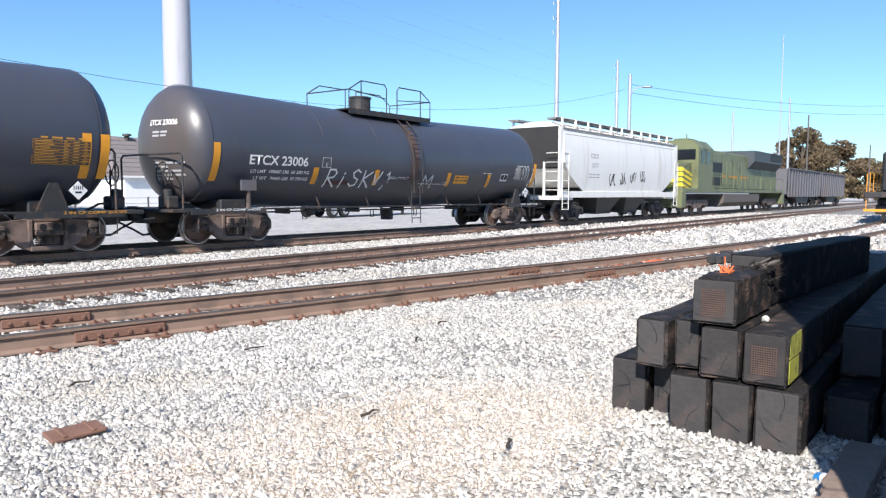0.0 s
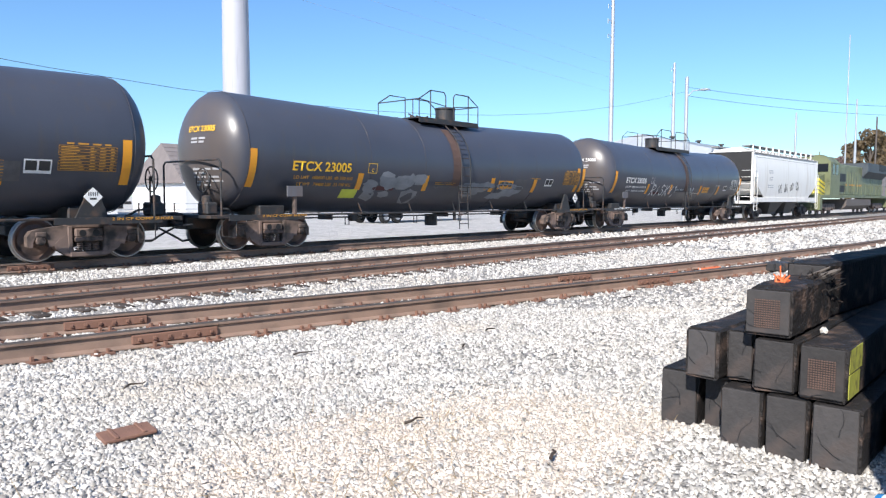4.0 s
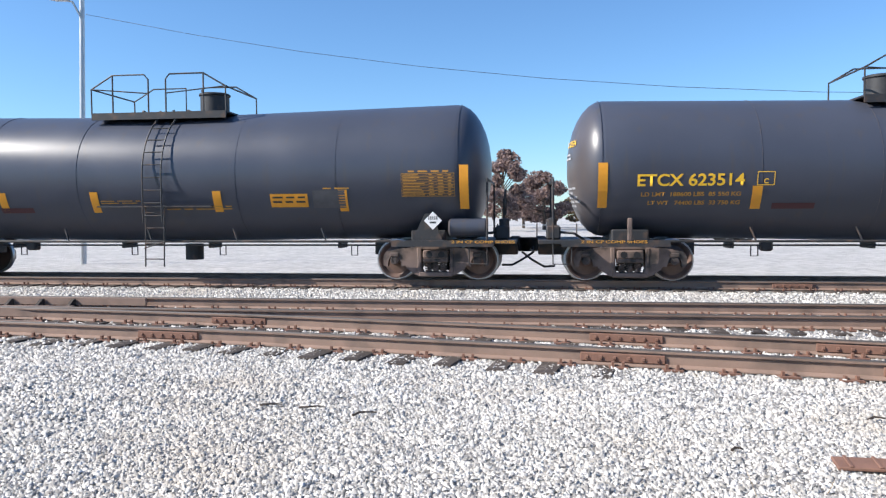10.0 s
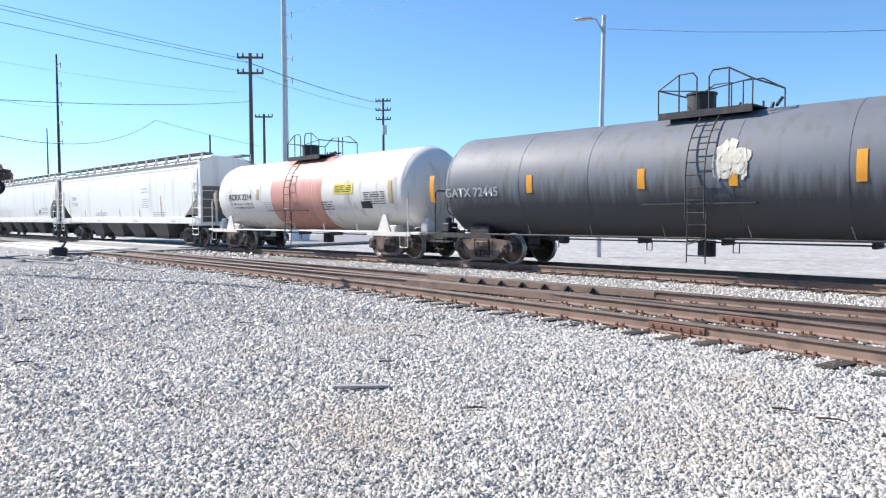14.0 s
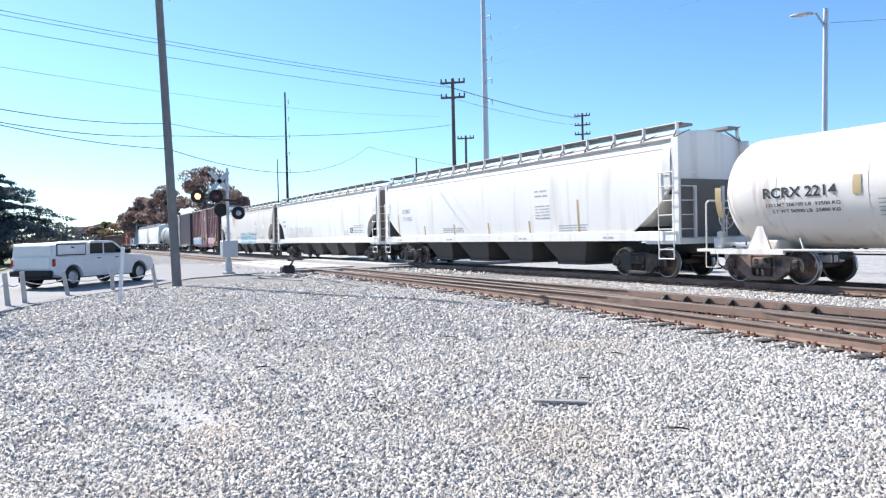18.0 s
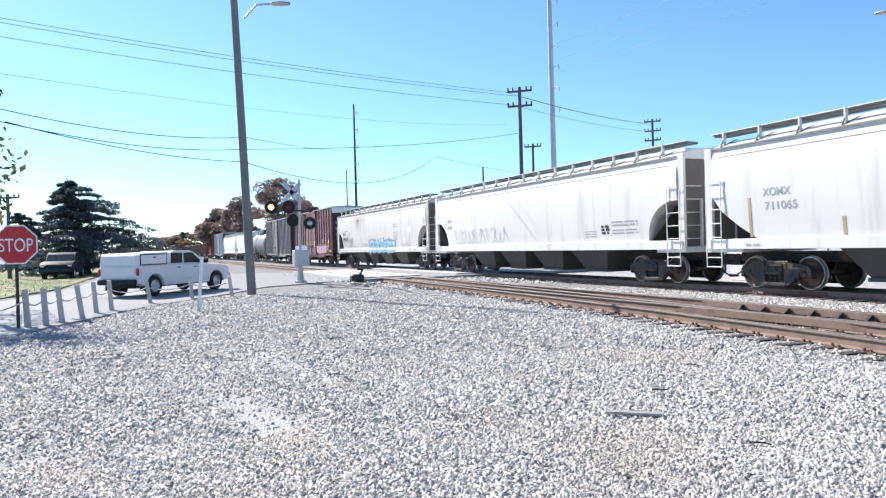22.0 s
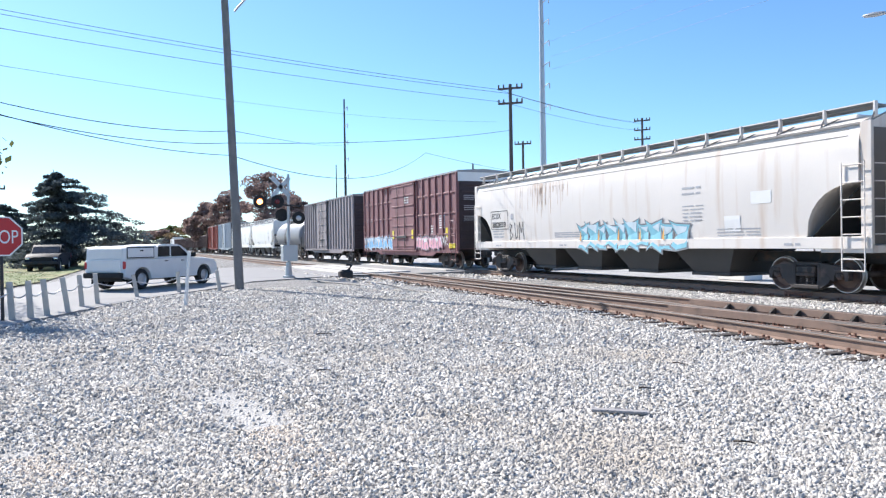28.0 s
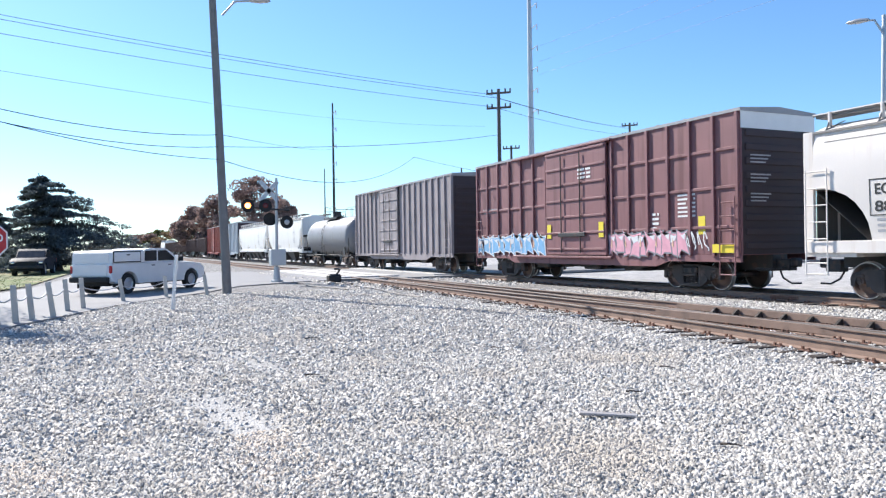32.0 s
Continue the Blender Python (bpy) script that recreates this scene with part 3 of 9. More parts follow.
def build_ties(far, mid, near):
    meshes = [tie_mesh() for _ in range(4)]
    rng = random.Random(11)
    for track, cy, x0, x1, gap in ((far, lambda x: TRACK_FAR, -50, 60, 0.53), (mid, lambda x: TRACK_MID, -50, 55, 0.53), (near, lambda x: (NEAR_OUTER(x) + NEAR_INNER(x)) / 2, -30, 24, 0.55)):
        x = x0
        while x < x1:
            ob = part("tie", rng.choice(meshes), None, track)
            ang = math.degrees(math.atan2(cy(x + 1) - cy(x - 1), 2.0))
            ob.matrix_basis = pose(x, cy(x) + rng.uniform(-0.06, 0.06), rng.uniform(0.0, 0.014) - (0.05 if track is near and x > 1.2 else 0.0), 0, 0, ang + rng.uniform(-1, 1))
            x += gap


def build_turnout(near):
    """The frog, its guard rails and braces where the siding's inner rail crosses the middle track."""
    g = Bag()
    for y0, x0, x1 in ((NEAR_OUTER, -13.5, -7.0),):
        pts = [(x0 + (x1 - x0) * i / 8, y0(x0 + (x1 - x0) * i / 8) + 0.13, RAIL_TOP - 0.01) for i in range(9)]
        g.sweep([(-0.03, -0.13), (0.03, -0.13), (0.03, 0.0), (-0.03, 0.0)], pts)
    part("guard_rail", g, M_RAIL, near)
    g = Bag()
    pts = [(-13.5 + 0.8 * i, TRACK_MID + 0.752 - 0.13, RAIL_TOP - 0.01) for i in range(9)]
    g.sweep([(-0.03, -0.13), (0.03, -0.13), (0.03, 0.0), (-0.03, 0.0)], pts)
    part("guard_rail", g, M_RAIL, near)
    f = Bag()
    for k in range(-1, 2, 2):
        f.sweep([(-0.045, -0.14), (0.045, -0.14), (0.045, 0.0), (-0.045, 0.0)], [(-12.5 + i * 0.6, TRACK_MID - 0.752 + k * (0.07 + 0.02 * abs(i - 4)), RAIL_TOP - 0.006) for i in range(9)])
    part("frog", f, M_RAIL, near, "worn steel switch frog")
    for k in range(7):
        b = Bag()
        x = -12.2 + k * 0.62
        b.prism([(12.45, 0.02), (12.45, 0.17), (12.4, 0.17), (12.2, 0.02)], x - 0.03, x + 0.03)
        b.box(x - 0.09, x + 0.09, 12.1, 12.46, 0.0, 0.03, 0.006)
        part("rail_brace", b, M_TIE, near)
    for k in range(9):
        x = -10.9 + k * 0.46
        b = Bag().box(x - 0.13, x + 0.13, NEAR_OUTER(x) + 0.2, NEAR_OUTER(x) + 0.36, 0.0, 0.15, 0.03)
        b.box(x - 0.03, x + 0.03, NEAR_OUTER(x) + 0.1, NEAR_OUTER(x) + 0.24, 0.08, 0.17, 0.012)
        part("rail_brace", b, M_STEEL, near)
    # switch rods and the slide plates at the points
    for k in range(14):
        x = -34 + k * 0.55
        b = Bag().box(x - 0.1, x + 0.1, NEAR_OUTER(x) - 0.45, NEAR_OUTER(x) + 0.3, 0.0, 0.022, 0.004)
        part("slide_plate", b, M_STEEL, near)


SIDING_X = np.arange(-60, 60, 0.5)
SIDING_Y = np.array([(NEAR_OUTER(float(x)) + NEAR_INNER(float(x))) / 2 for x in SIDING_X])


def stone_field(name, label, area, per_m2, size, seed, keep=None, material=None):
    """Thousands of loose broken stones in one mesh: sharp-cornered lumps with a ridge, half sunk in the ground."""
    rng = np.random.default_rng(seed)
    x0, x1, y0, y1 = area
    count = int((x1 - x0) * (y1 - y0) * per_m2)
    px, py = rng.uniform(x0, x1, count), rng.uniform(y0, y1, count)
    ok = keep(px, py, rng)
    px, py = px[ok], py[ok]
    bare = np.zeros(len(px), bool)
    for cy, x_0, gap in ((np.full(len(px), TRACK_FAR), -50, 0.53), (np.full(len(px), TRACK_MID), -50, 0.53), (np.interp(px, SIDING_X, SIDING_Y), -30, 0.55)):
        off = (px - x_0 + gap / 2) % gap - gap / 2
        swept = (cy > 7.5) if x_0 == -50 else (px < 1.8) | (py > cy - 0.9)
        bare |= (np.abs(py - cy) < 1.3) & (np.abs(off) < 0.12) & swept
    ok = ~bare | (rng.random(len(px)) < 0.4)
    px, py = px[ok], py[ok]
    n = len(px)
    corner = np.array([(0.95, 0.75, -0.75), (-0.85, 0.8, -0.75), (-0.95, -0.75, -0.75), (0.85, -0.8, -0.75), (0.5, 0.1, 0.8), (-0.5, -0.1, 0.8)], float)
    r = rng.uniform(0.45, 1.0, n) ** 1.4 * size * 0.72 + 0.12 * size
    sq = rng.uniform(0.65, 1.15, (n, 1, 3)) * np.array([1.0, 0.82, 0.8])
    v = (corner[None] + rng.uniform(-0.36, 0.36, (n, 6, 3))) * sq
    a, t = rng.uniform(0, 2 * np.pi, n), rng.uniform(-0.55, 0.55, n)
    ca, sa, ct, st = np.cos(a), np.sin(a), np.cos(t), np.sin(t)
    y2, z2 = v[:, :, 1] * ct[:, None] - v[:, :, 2] * st[:, None], v[:, :, 1] * st[:, None] + v[:, :, 2] * ct[:, None]
    x2 = v[:, :, 0] * ca[:, None] - y2 * sa[:, None]
    y3 = v[:, :, 0] * sa[:, None] + y2 * ca[:, None]
    pz = np.array([ground_z(float(x), float(y)) for x, y in zip(px, py)]) + r * rng.uniform(-0.1, 0.75, n)
    V = np.stack([px[:, None] + x2 * r[:, None], py[:, None] + y3 * r[:, None], pz[:, None] + z2 * r[:, None]], -1).reshape(-1, 3)
    tris = np.array([(0, 1, 5), (0, 5, 4), (1, 2, 5), (2, 3, 4), (2, 4, 5), (3, 0, 4)])
    F = (tris[None] + 6 * np.arange(n)[:, None, None]).reshape(-1)
    me = bpy.data.meshes.new(name)
    me.vertices.add(len(V))
    me.vertices.foreach_set("co", V.ravel())
    me.loops.add(len(F))
    me.loops.foreach_set("vertex_index", F)
    me.polygons.add(len(F) // 3)
    me.polygons.foreach_set("loop_start", np.arange(0, len(F), 3))
    me.update(calc_edges=True)
    me.materials.append(material or M_STONE)
    return tagged(new(name, me), label, "ballast", kind="stuff")


def build_stones():
    def thin(x, y):
        """How many of the stones lie here: few on the sandy patch and on the dusty arcs."""
        k = np.clip((((x - 2.6) * 0.42) ** 2 + ((y - 3.2) * 0.8) ** 2) * 1.1 - 0.25, 0.15, 1)
        for cx, cy, rad, half_w, mid, reach in DUST_ARCS:
            off = np.maximum(np.abs(np.hypot(x - cx, y - cy) - rad) / half_w, np.abs(x - mid) / reach)
            k = np.minimum(k, np.clip(off * 1.1 - 0.2, 0.1, 1))
        return k

    xs = np.arange(-80, 120, 0.5)
    outer = np.array([NEAR_OUTER(x) for x in xs])

    def ahead(x, y):
        """The ground before the camera's stand; none of what lies behind it shows."""
        return y > np.where(x > 0, 0.6, -0.22 * -x - 0.3)

    def near_keep(x, y, rng):
        far = np.hypot(x, y)
        return (far > 2.6) & (far < 6.2) & ahead(x, y) & (rng.random(len(x)) < thin(x, y))

    def sandy_keep(x, y, rng):
        far = np.hypot(x, y)
        return (far > 2.6) & (far < 7.5) & ahead(x, y) & (rng.random(len(x)) > thin(x, y) * 1.15)

    def mid_keep(x, y, rng):
        far = np.hypot(x, y)
        ok = (far >= 6.0) & (far < 10.5) & (y < np.interp(x, xs, outer) + 3.5)
        return ok & ahead(x, y) & (rng.random(len(x)) < thin(x, y))

    def behind_keep(x, y, rng):
        return ((np.hypot(x, y) < 2.65) | ~ahead(x, y)) & ((x < 1.3) | (y > 0.9))

    def far_keep(x, y, rng):
        far = np.hypot(x, y)
        return (far >= 10.2) & (far < 27) & (y > -2.6 - 0.45 * (x + 17)) & (y > -3)

    stone_field("ballast_stones", "loose broken pale limestone ballast", (-6.2, 6.2, -3.0, 6.2), 2700, 0.025, 5, near_keep)
    stone_field("sandy_stones", "small tan stones on a worn sandy patch", (-6.2, 7.5, -1.0, 6.5), 3200, 0.019, 7, sandy_keep, M_STONE_SANDY)
    stone_field("ballast_stones", "loose broken pale limestone ballast", (-10.5, 10.5, -3.0, 10.5), 1150, 0.031, 8, mid_keep)
    stone_field("ballast_stones", "loose broken pale limestone ballast", (-27, 22, -4, 16.2), 210, 0.042, 6, far_keep)
    stone_field("ballast_stones", "loose broken pale limestone ballast", (-12, 4, -7, 3), 300, 0.042, 15, behind_keep)
    stone_field("ballast_stones", "loose broken pale limestone ballast", (22, 62, 2.5, 16.2), 26, 0.11, 9, lambda x, y, rng: x > 0)
    stone_field("ballast_stones", "loose broken pale limestone ballast", (-48, -26, 8.5, 16.2), 40, 0.09, 10, lambda x, y, rng: x < 0)


# ---- rolling stock ----
def multi(name, pairs, smooth=False):
    """One mesh from several bags, each with its own material."""
    allb, idx = Bag(), []
    for k, (b, _) in enumerate(pairs):
        allb.add(b.v, b.f)
        idx += [k] * len(b.f)
    me = bpy.data.meshes.new(name)
    me.from_pydata(allb.v, [], allb.f)
    for _, m in pairs:
        me.materials.append(m)
    me.polygons.foreach_set("material_index", idx)
    bm = bmesh.new()
    bm.from_mesh(me)
    bmesh.ops.recalc_face_normals(bm, faces=bm.faces)
    bm.to_mesh(me)
    bm.free()
    if smooth:
        me.polygons.foreach_set("use_smooth", [True] * len(me.polygons))
        me.set_sharp_from_angle(angle=radians(35))
    return me


WHEEL_R = 0.457


def wheelset_mesh():
    rusty, bright, cap = Bag(), Bag(), Bag()
    for s in (-1, 1):
        prof = [(0.0, 0.0), (0.0, 0.12), (0.03, 0.14), (0.06, 0.33), (0.012, 0.385), (0.0, 0.40), (0.0, 0.432)]
        rusty.lathe([(s * (0.82 - a), r) for a, r in prof], 32, "y")
        bright.lathe([(s * 0.82, 0.432), (s * 0.82, 0.452), (s * 0.816, WHEEL_R), (s * 0.72, WHEEL_R + 0.004), (s * 0.715, WHEEL_R + 0.025), (s * 0.69, WHEEL_R + 0.02), (s * 0.685, 0.42)], 32, "y")
        rusty.lathe([(s * 0.685, 0.42), (s * 0.7, 0.15), (s * 0.69, 0.1)], 32, "y")
        cap.lathe([(s * 0.82, 0.1), (s * 1.1, 0.1), (s * 1.12, 0.085), (s * 1.12, 0.05), (s * 1.13, 0.05), (s * 1.13, 0.0)], 16, "y")
        for k in range(3):
            a = 2 * math.pi * k / 3 + 0.4
            cap.box(0.06 * math.cos(a) - 0.016, 0.06 * math.cos(a) + 0.016, min(s * 1.12, s * 1.145), max(s * 1.12, s * 1.145), 0.06 * math.sin(a) - 0.016, 0.06 * math.sin(a) + 0.016)
    rusty.tube([(0, -0.8, 0), (0, 0.8, 0)], 0.085, 12)
    return multi("wheelset", [(rusty, M_WHEEL), (bright, M_TREAD), (cap, M_FRAME)], True)


def side_frame_mesh():
    """The cast side frame: pedestal arms over both axles, a window with the bolster end, a spring basket."""
    b = Bag()
    for s in (-1, 1):
        arm = [(0.3, 0.30), (0.62, 0.27), (0.86, 0.24), (1.06, 0.19), (1.13, 0.08), (1.13, -0.13), (1.04, -0.15), (1.02, -0.02), (0.98, 0.06), (0.8, 0.06), (0.76, -0.02), (0.74, -0.15), (0.64, -0.12), (0.52, 0.0), (0.3, 0.14)]
        b.prism([(s * x, z) for x, z in arm], -0.1, 0.08, "y")
        leg = [(0.5, 0.05), (0.66, -0.1), (0.62, -0.2), (0.44, -0.33), (0.3, -0.38), (0.24, -0.34), (0.33, -0.12), (0.33, 0.1)]
        b.prism([(s * x, z) for x, z in leg], -0.11, 0.09, "y")
        b.box(min(s * 0.79, s * 0.99), max(s * 0.79, s * 0.99), -0.14, -0.02, 0.07, 0.17, 0.02)
        b.box(min(s * 0.3, s * 0.4), max(s * 0.3, s * 0.4), -0.12, 0.08, -0.3, 0.28, 0.02)
    b.box(-0.42, 0.42, -0.09, 0.08, 0.23, 0.33, 0.02)
    b.box(-0.36, 0.36, -0.13, 0.1, -0.38, -0.27, 0.02)
    b.box(-0.27, 0.27, -0.17, 0.06, -0.05, 0.04, 0.02)
    b.v = [(x * 1.067, y, z) for x, y, z in b.v]
    return b.mesh("side_frame", M_FRAME)


def bolster_end_mesh():
    """The bolster's end in the frame's window, with its two round holes."""
    b, h = Bag(), Bag()
    b.box(-0.29, 0.29, -0.16, 0.06, 0.03, 0.22, 0.03)
    for s in (-1, 1):
        h.lathe([(-0.165, 0.075), (-0.166, 0.075), (-0.166, 0.0)], 14, "y", (s * 0.14, 0, 0.12))
    return multi("bolster_end", [(b, M_FRAME), (h, M_DARK)])


def spring_mesh():
    b = Bag()
    for k in range(3):
        cx = -0.17 + 0.17 * k
        pts = [(cx + 0.07 * math.cos(i * 0.9), -0.03 + 0.07 * math.sin(i * 0.9), -0.27 + 0.22 * i / 34) for i in range(35)]
        b.tube(pts, 0.017, 5)
    return b.mesh("springs", M_FRAME, True)


# Darker castings for hoppers and boxcars: the body's shade put into their colour.
M_TRUCK_SHADE = mat("shade_darkened_truck_castings", (0.05, 0.042, 0.04), 0.7, vary=0.4, scale=4, dirt=(0.11, 0.08, 0.065), dirt_amount=0.35, dirt_scale=3)


def repainted(me, material):
    """The same mesh with another first material."""
    other = me.copy()
    other.materials[0] = material
    return other


WHEELSET, SIDE_FRAME, SPRINGS, BOLSTER_END = wheelset_mesh(), side_frame_mesh(), spring_mesh(), bolster_end_mesh()
DARK_TRUCK = tuple(repainted(me, M_TRUCK_SHADE) for me in (SIDE_FRAME, SPRINGS, BOLSTER_END))
ROLLING = []


def add_truck(car, x, axles=(-0.95, 0.95), oily=False):
    """A two-axle truck: bolster with its side frames, springs and turning wheels."""
    b = Bag().box(-0.2, 0.2, -1.05, 1.05, 0.42, 0.68, 0.04)
    b.box(-0.09, 0.09, -0.3, 0.3, 0.66, 0.8)
    for s in (-1, 1):
        b.tube([(s * 0.42, -0.9, 0.4), (s * 0.42, 0.9, 0.4)], 0.045, 8)
    t = part("truck", b, M_STEEL, car, "dusty cast-steel truck with coil springs")
    t.matrix_basis = pose(x, 0, 0)
    frame_mesh, spring_set, bolster = DARK_TRUCK if oily else (SIDE_FRAME, SPRINGS, BOLSTER_END)
    for s in (-1, 1):
        f = part("side_frame", frame_mesh, None, t)
        f.matrix_basis = pose(0, s * 1.0, 0.465, 0, 0, 0 if s < 0 else 180)
        g = part("spring_nest", spring_set, None, t)
        g.matrix_basis = pose(0, s * 1.0, 0.47, 0, 0, 0 if s < 0 else 180)
        e = part("bolster_end", bolster, None, t)
        e.matrix_basis = pose(0, s * 1.0, 0.47, 0, 0, 0 if s < 0 else 180)
    for a in axles:
        w = part("wheelset", WHEELSET, None, t)
        w.matrix_basis = pose(a, 0, WHEEL_R)
        ROLLING.append((w, a))
    return t


def coupler_mesh():
    b = Bag().box(0.0, 0.45, -0.16, 0.16, 0.62, 0.95, 0.02)
    b.box(0.4, 0.66, -0.12, 0.14, 0.72, 0.98, 0.04)
    b.box(0.5, 0.74, -0.2, 0.02, 0.74, 0.96, 0.04)
    b.tube([(0.1, -0.1, 0.6), (0.35, -0.3, 0.42), (0.62, -0.28, 0.27), (0.86, -0.18, 0.28)], 0.028, 7)
    b.tube([(0.3, -1.35, 0.72), (0.36, -0.6, 0.66), (0.36, -0.1, 0.75)], 0.018, 6)
    return b.mesh("coupler", M_STEEL)


COUPLER = coupler_mesh()


def add_couplers(car, half):
    for s in (-1, 1):
        c = part("coupler", COUPLER, None, car)
        c.matrix_basis = pose(s * half, 0, 0, 0, 0, 0 if s > 0 else 180)


def new_car(name, label, category, centre):
    car = thing(name, label, category, pose(centre, TRACK_FAR, RAIL_TOP), group="cars of the passing train")
    CARS.append((car, centre))
    return car


CARS = []


def sag(x):
    return 0.02 * abs(x)


def tank_shell(half, r, zc, bend=True, cut=None, shift=0.0):
    """A tank with domed ends; the halves rise a little towards the ends. cut=(a, b): only that stretch, slightly proud."""
    st = []
    if cut:
        n = 8
        st = [(cut[0] + (cut[1] - cut[0]) * i / n, r + 0.004) for i in range(n + 1)]
    else:
        dome = 0.78
        for k in range(9):
            a = math.pi / 2 * k / 8
            st.append((-half + dome * (1 - math.cos(a)), r * math.sin(a)))
        st += [(-half + dome + (2 * half - 2 * dome) * i / 24, r) for i in range(1, 24)]
        st += [(-x, rr) for x, rr in st[:9]][::-1]
    b = Bag().lathe(st, 48, "x")
    b.v = [(x + shift, y, z + zc + (sag(x) if bend else 0)) for x, y, z in b.v]
    return b


def on_tank(r, zc, bend=True):
    def wrap(x, z):
        d = z - zc - (sag(x) if bend else 0)
        return -math.sqrt(max(r * r - d * d, 0.01)) - 0.012
    return wrap


def lettering(name, words, x, z, h, material, parent, wrap, label="", width=None):
    me = text_mesh(words, h, material, bold=0.03 * h)
    w = max(v.co.x for v in me.vertices) if len(me.vertices) else 1
    k = width / w if width else 1
    for v in me.vertices:
        px, pz = x + v.co.x * k, z + v.co.z
        v.co = (px, wrap(px, pz), pz)
    ob = part(name, me, None, parent, label)
    return tagged(ob, label or "small stencilled words", kind="stuff") if h < 0.1 else ob


def patch(name, x0, x1, z0, z1, material, parent, wrap, label="", lift=0.0):
    """A thin panel laid on the surface."""
    n, k = 8, max(1, int((x1 - x0) / 0.5))
    v, f = [], []
    for i in range(k + 1):
        for j in range(n + 1):
            x, z = x0 + (x1 - x0) * i / k, z0 + (z1 - z0) * j / n
            y = wrap(x, z) - lift
            v += [(x, y, z), (x, y + 0.005, z)]
    for i in range(k):
        for j in range(n):
            a = 2 * (i * (n + 1) + j)
            c = a + 2 * (n + 1)
            f += [(a, c, c + 2, a + 2), (a + 1, a + 3, c + 3, c + 1)]
    return part(name, Bag().add(v, f), material, parent, label)


def bars(name, x, z, width, rows, h, gap, material, parent, wrap, seed=1, split=3, label=""):
    """Rows of small print that cannot be read, as plain bars."""
    rng = random.Random(seed)
    b = Bag()
    for k in range(rows):
        zz = z - k * gap
        px = x
        while px < x + width - 0.05:
            w = min(rng.uniform(0.4, 1.4) * width / split, x + width - px)
            for zq in (0,):
                y0, y1 = wrap(px, zz) , wrap(px + w, zz)
                b.add([(px, y0, zz), (px + w, y1, zz), (px + w, wrap(px + w, zz + h), zz + h), (px, wrap(px, zz + h), zz + h)], [(0, 1, 2, 3)])
            px += w + 0.08
    return tagged(part(name, b, material, parent), label or "rows of small print", kind="stuff")


def ladder(name, x, y0, y1, z0, z1, width, material, parent, rungs=8, top=None, r=0.017):
    b = Bag()
    n = 10
    for s in (-1, 1):
        b.tube([(x + s * width / 2, *(lambda t: (y0 + (y1 - y0) * t, z0 + (z1 - z0) * t))(i / n)) for i in range(n + 1)], r, 6)
    for k in range(rungs):
        t = (k + 0.5) / rungs
        b.tube([(x - width / 2, y0 + (y1 - y0) * t, z0 + (z1 - z0) * t), (x + width / 2, y0 + (y1 - y0) * t, z0 + (z1 - z0) * t)], r * 0.9, 6)
    return part(name, b, material, parent)


def curved_ladder(x, r, zc, z0, z1, width, material, parent, rungs=9):
    """A ladder that follows the round of the tank on the near side."""
    b = Bag()

    def at(z):
        d = min(max((z - zc) / (r + 0.12), -0.2), 0.985)
        return -(r + 0.12) * math.sqrt(1 - d * d) if z > zc else -(r + 0.12)

    n = 12
    for s in (-1, 1):
        b.tube([(x + s * width / 2, at(z0 + (z1 - z0) * i / n), z0 + (z1 - z0) * i / n) for i in range(n + 1)], 0.018, 6)
    for k in range(rungs):
        z = z0 + (z1 - z0) * (k + 0.5) / rungs
        b.tube([(x - width / 2, at(z), z), (x + width / 2, at(z), z)], 0.015, 6)
    return part("ladder", b, material, parent)


def top_walk(car, x0, x1, z, dome_x, flip, dark):
    """The manway, valves, grating and hand rails on top of a tank."""
    deck = Bag().box(x0, x1, -0.95, 0.95, z - 0.03, z + 0.01)
    deck.box(x0, x1, -0.97, -0.93, z - 0.16, z)
    part("walkway", deck, dark, car)
    man = Bag().lathe([(z - 0.1, 0.35), (z + 0.48, 0.35), (z + 0.5, 0.38), (z + 0.54, 0.38), (z + 0.56, 0.34), (z + 0.57, 0.0)], 24, "z", (dome_x, 0, 0))
    part("manway", man, dark, car, smooth=True)
    v = Bag()
    rng = random.Random(int(dome_x * 10))
    for k in range(7):
        vx = dome_x + flip * (0.55 + 0.24 * k)
        hh = rng.uniform(0.08, 0.22)
        v.tube([(vx, rng.uniform(-0.4, 0.2), z), (vx, rng.uniform(-0.4, 0.2), z + hh)], rng.uniform(0.02, 0.05), 6)
    tagged(part("valves", v, dark, car), "small valves and fittings", kind="stuff")
    for a, b2, hi_side in ((x0, x0 + 0.43 * (x1 - x0), -1), (x0 + 0.56 * (x1 - x0), x1, 1)):
        rail = Bag()
        y = -0.95
        h = 0.9
        outer, inner = (a, b2) if hi_side < 0 else (b2, a)
        s = 1 if hi_side < 0 else -1
        rail.tube([(inner, y, z), (inner, y, z + h - 0.12), (inner - s * 0.1, y, z + h), (outer + s * 0.55, y, z + h), (outer, y + 0.0, z + h - 0.32), (outer, y + 1.9, z + h - 0.32)], 0.02, 6)
        rail.tube([(outer + s * 0.55, y, z), (outer + s * 0.55, y, z + h)], 0.02, 6)
        rail.tube([(outer, y, z - 0.02), (outer, y, z + h - 0.32)], 0.018, 6)
        rail.tube([(outer, y, z + h - 0.32), (inner, y, z + h - 0.45)], 0.015, 6)
        rail.tube([(inner, y + 1.9, z), (inner, y + 1.9, z + h), (outer + s * 0.55, y + 1.9, z + h), (outer, y + 1.9, z + h - 0.32), (outer, y + 1.9, z)], 0.02, 6)
        part("handrail", rail, dark, car)


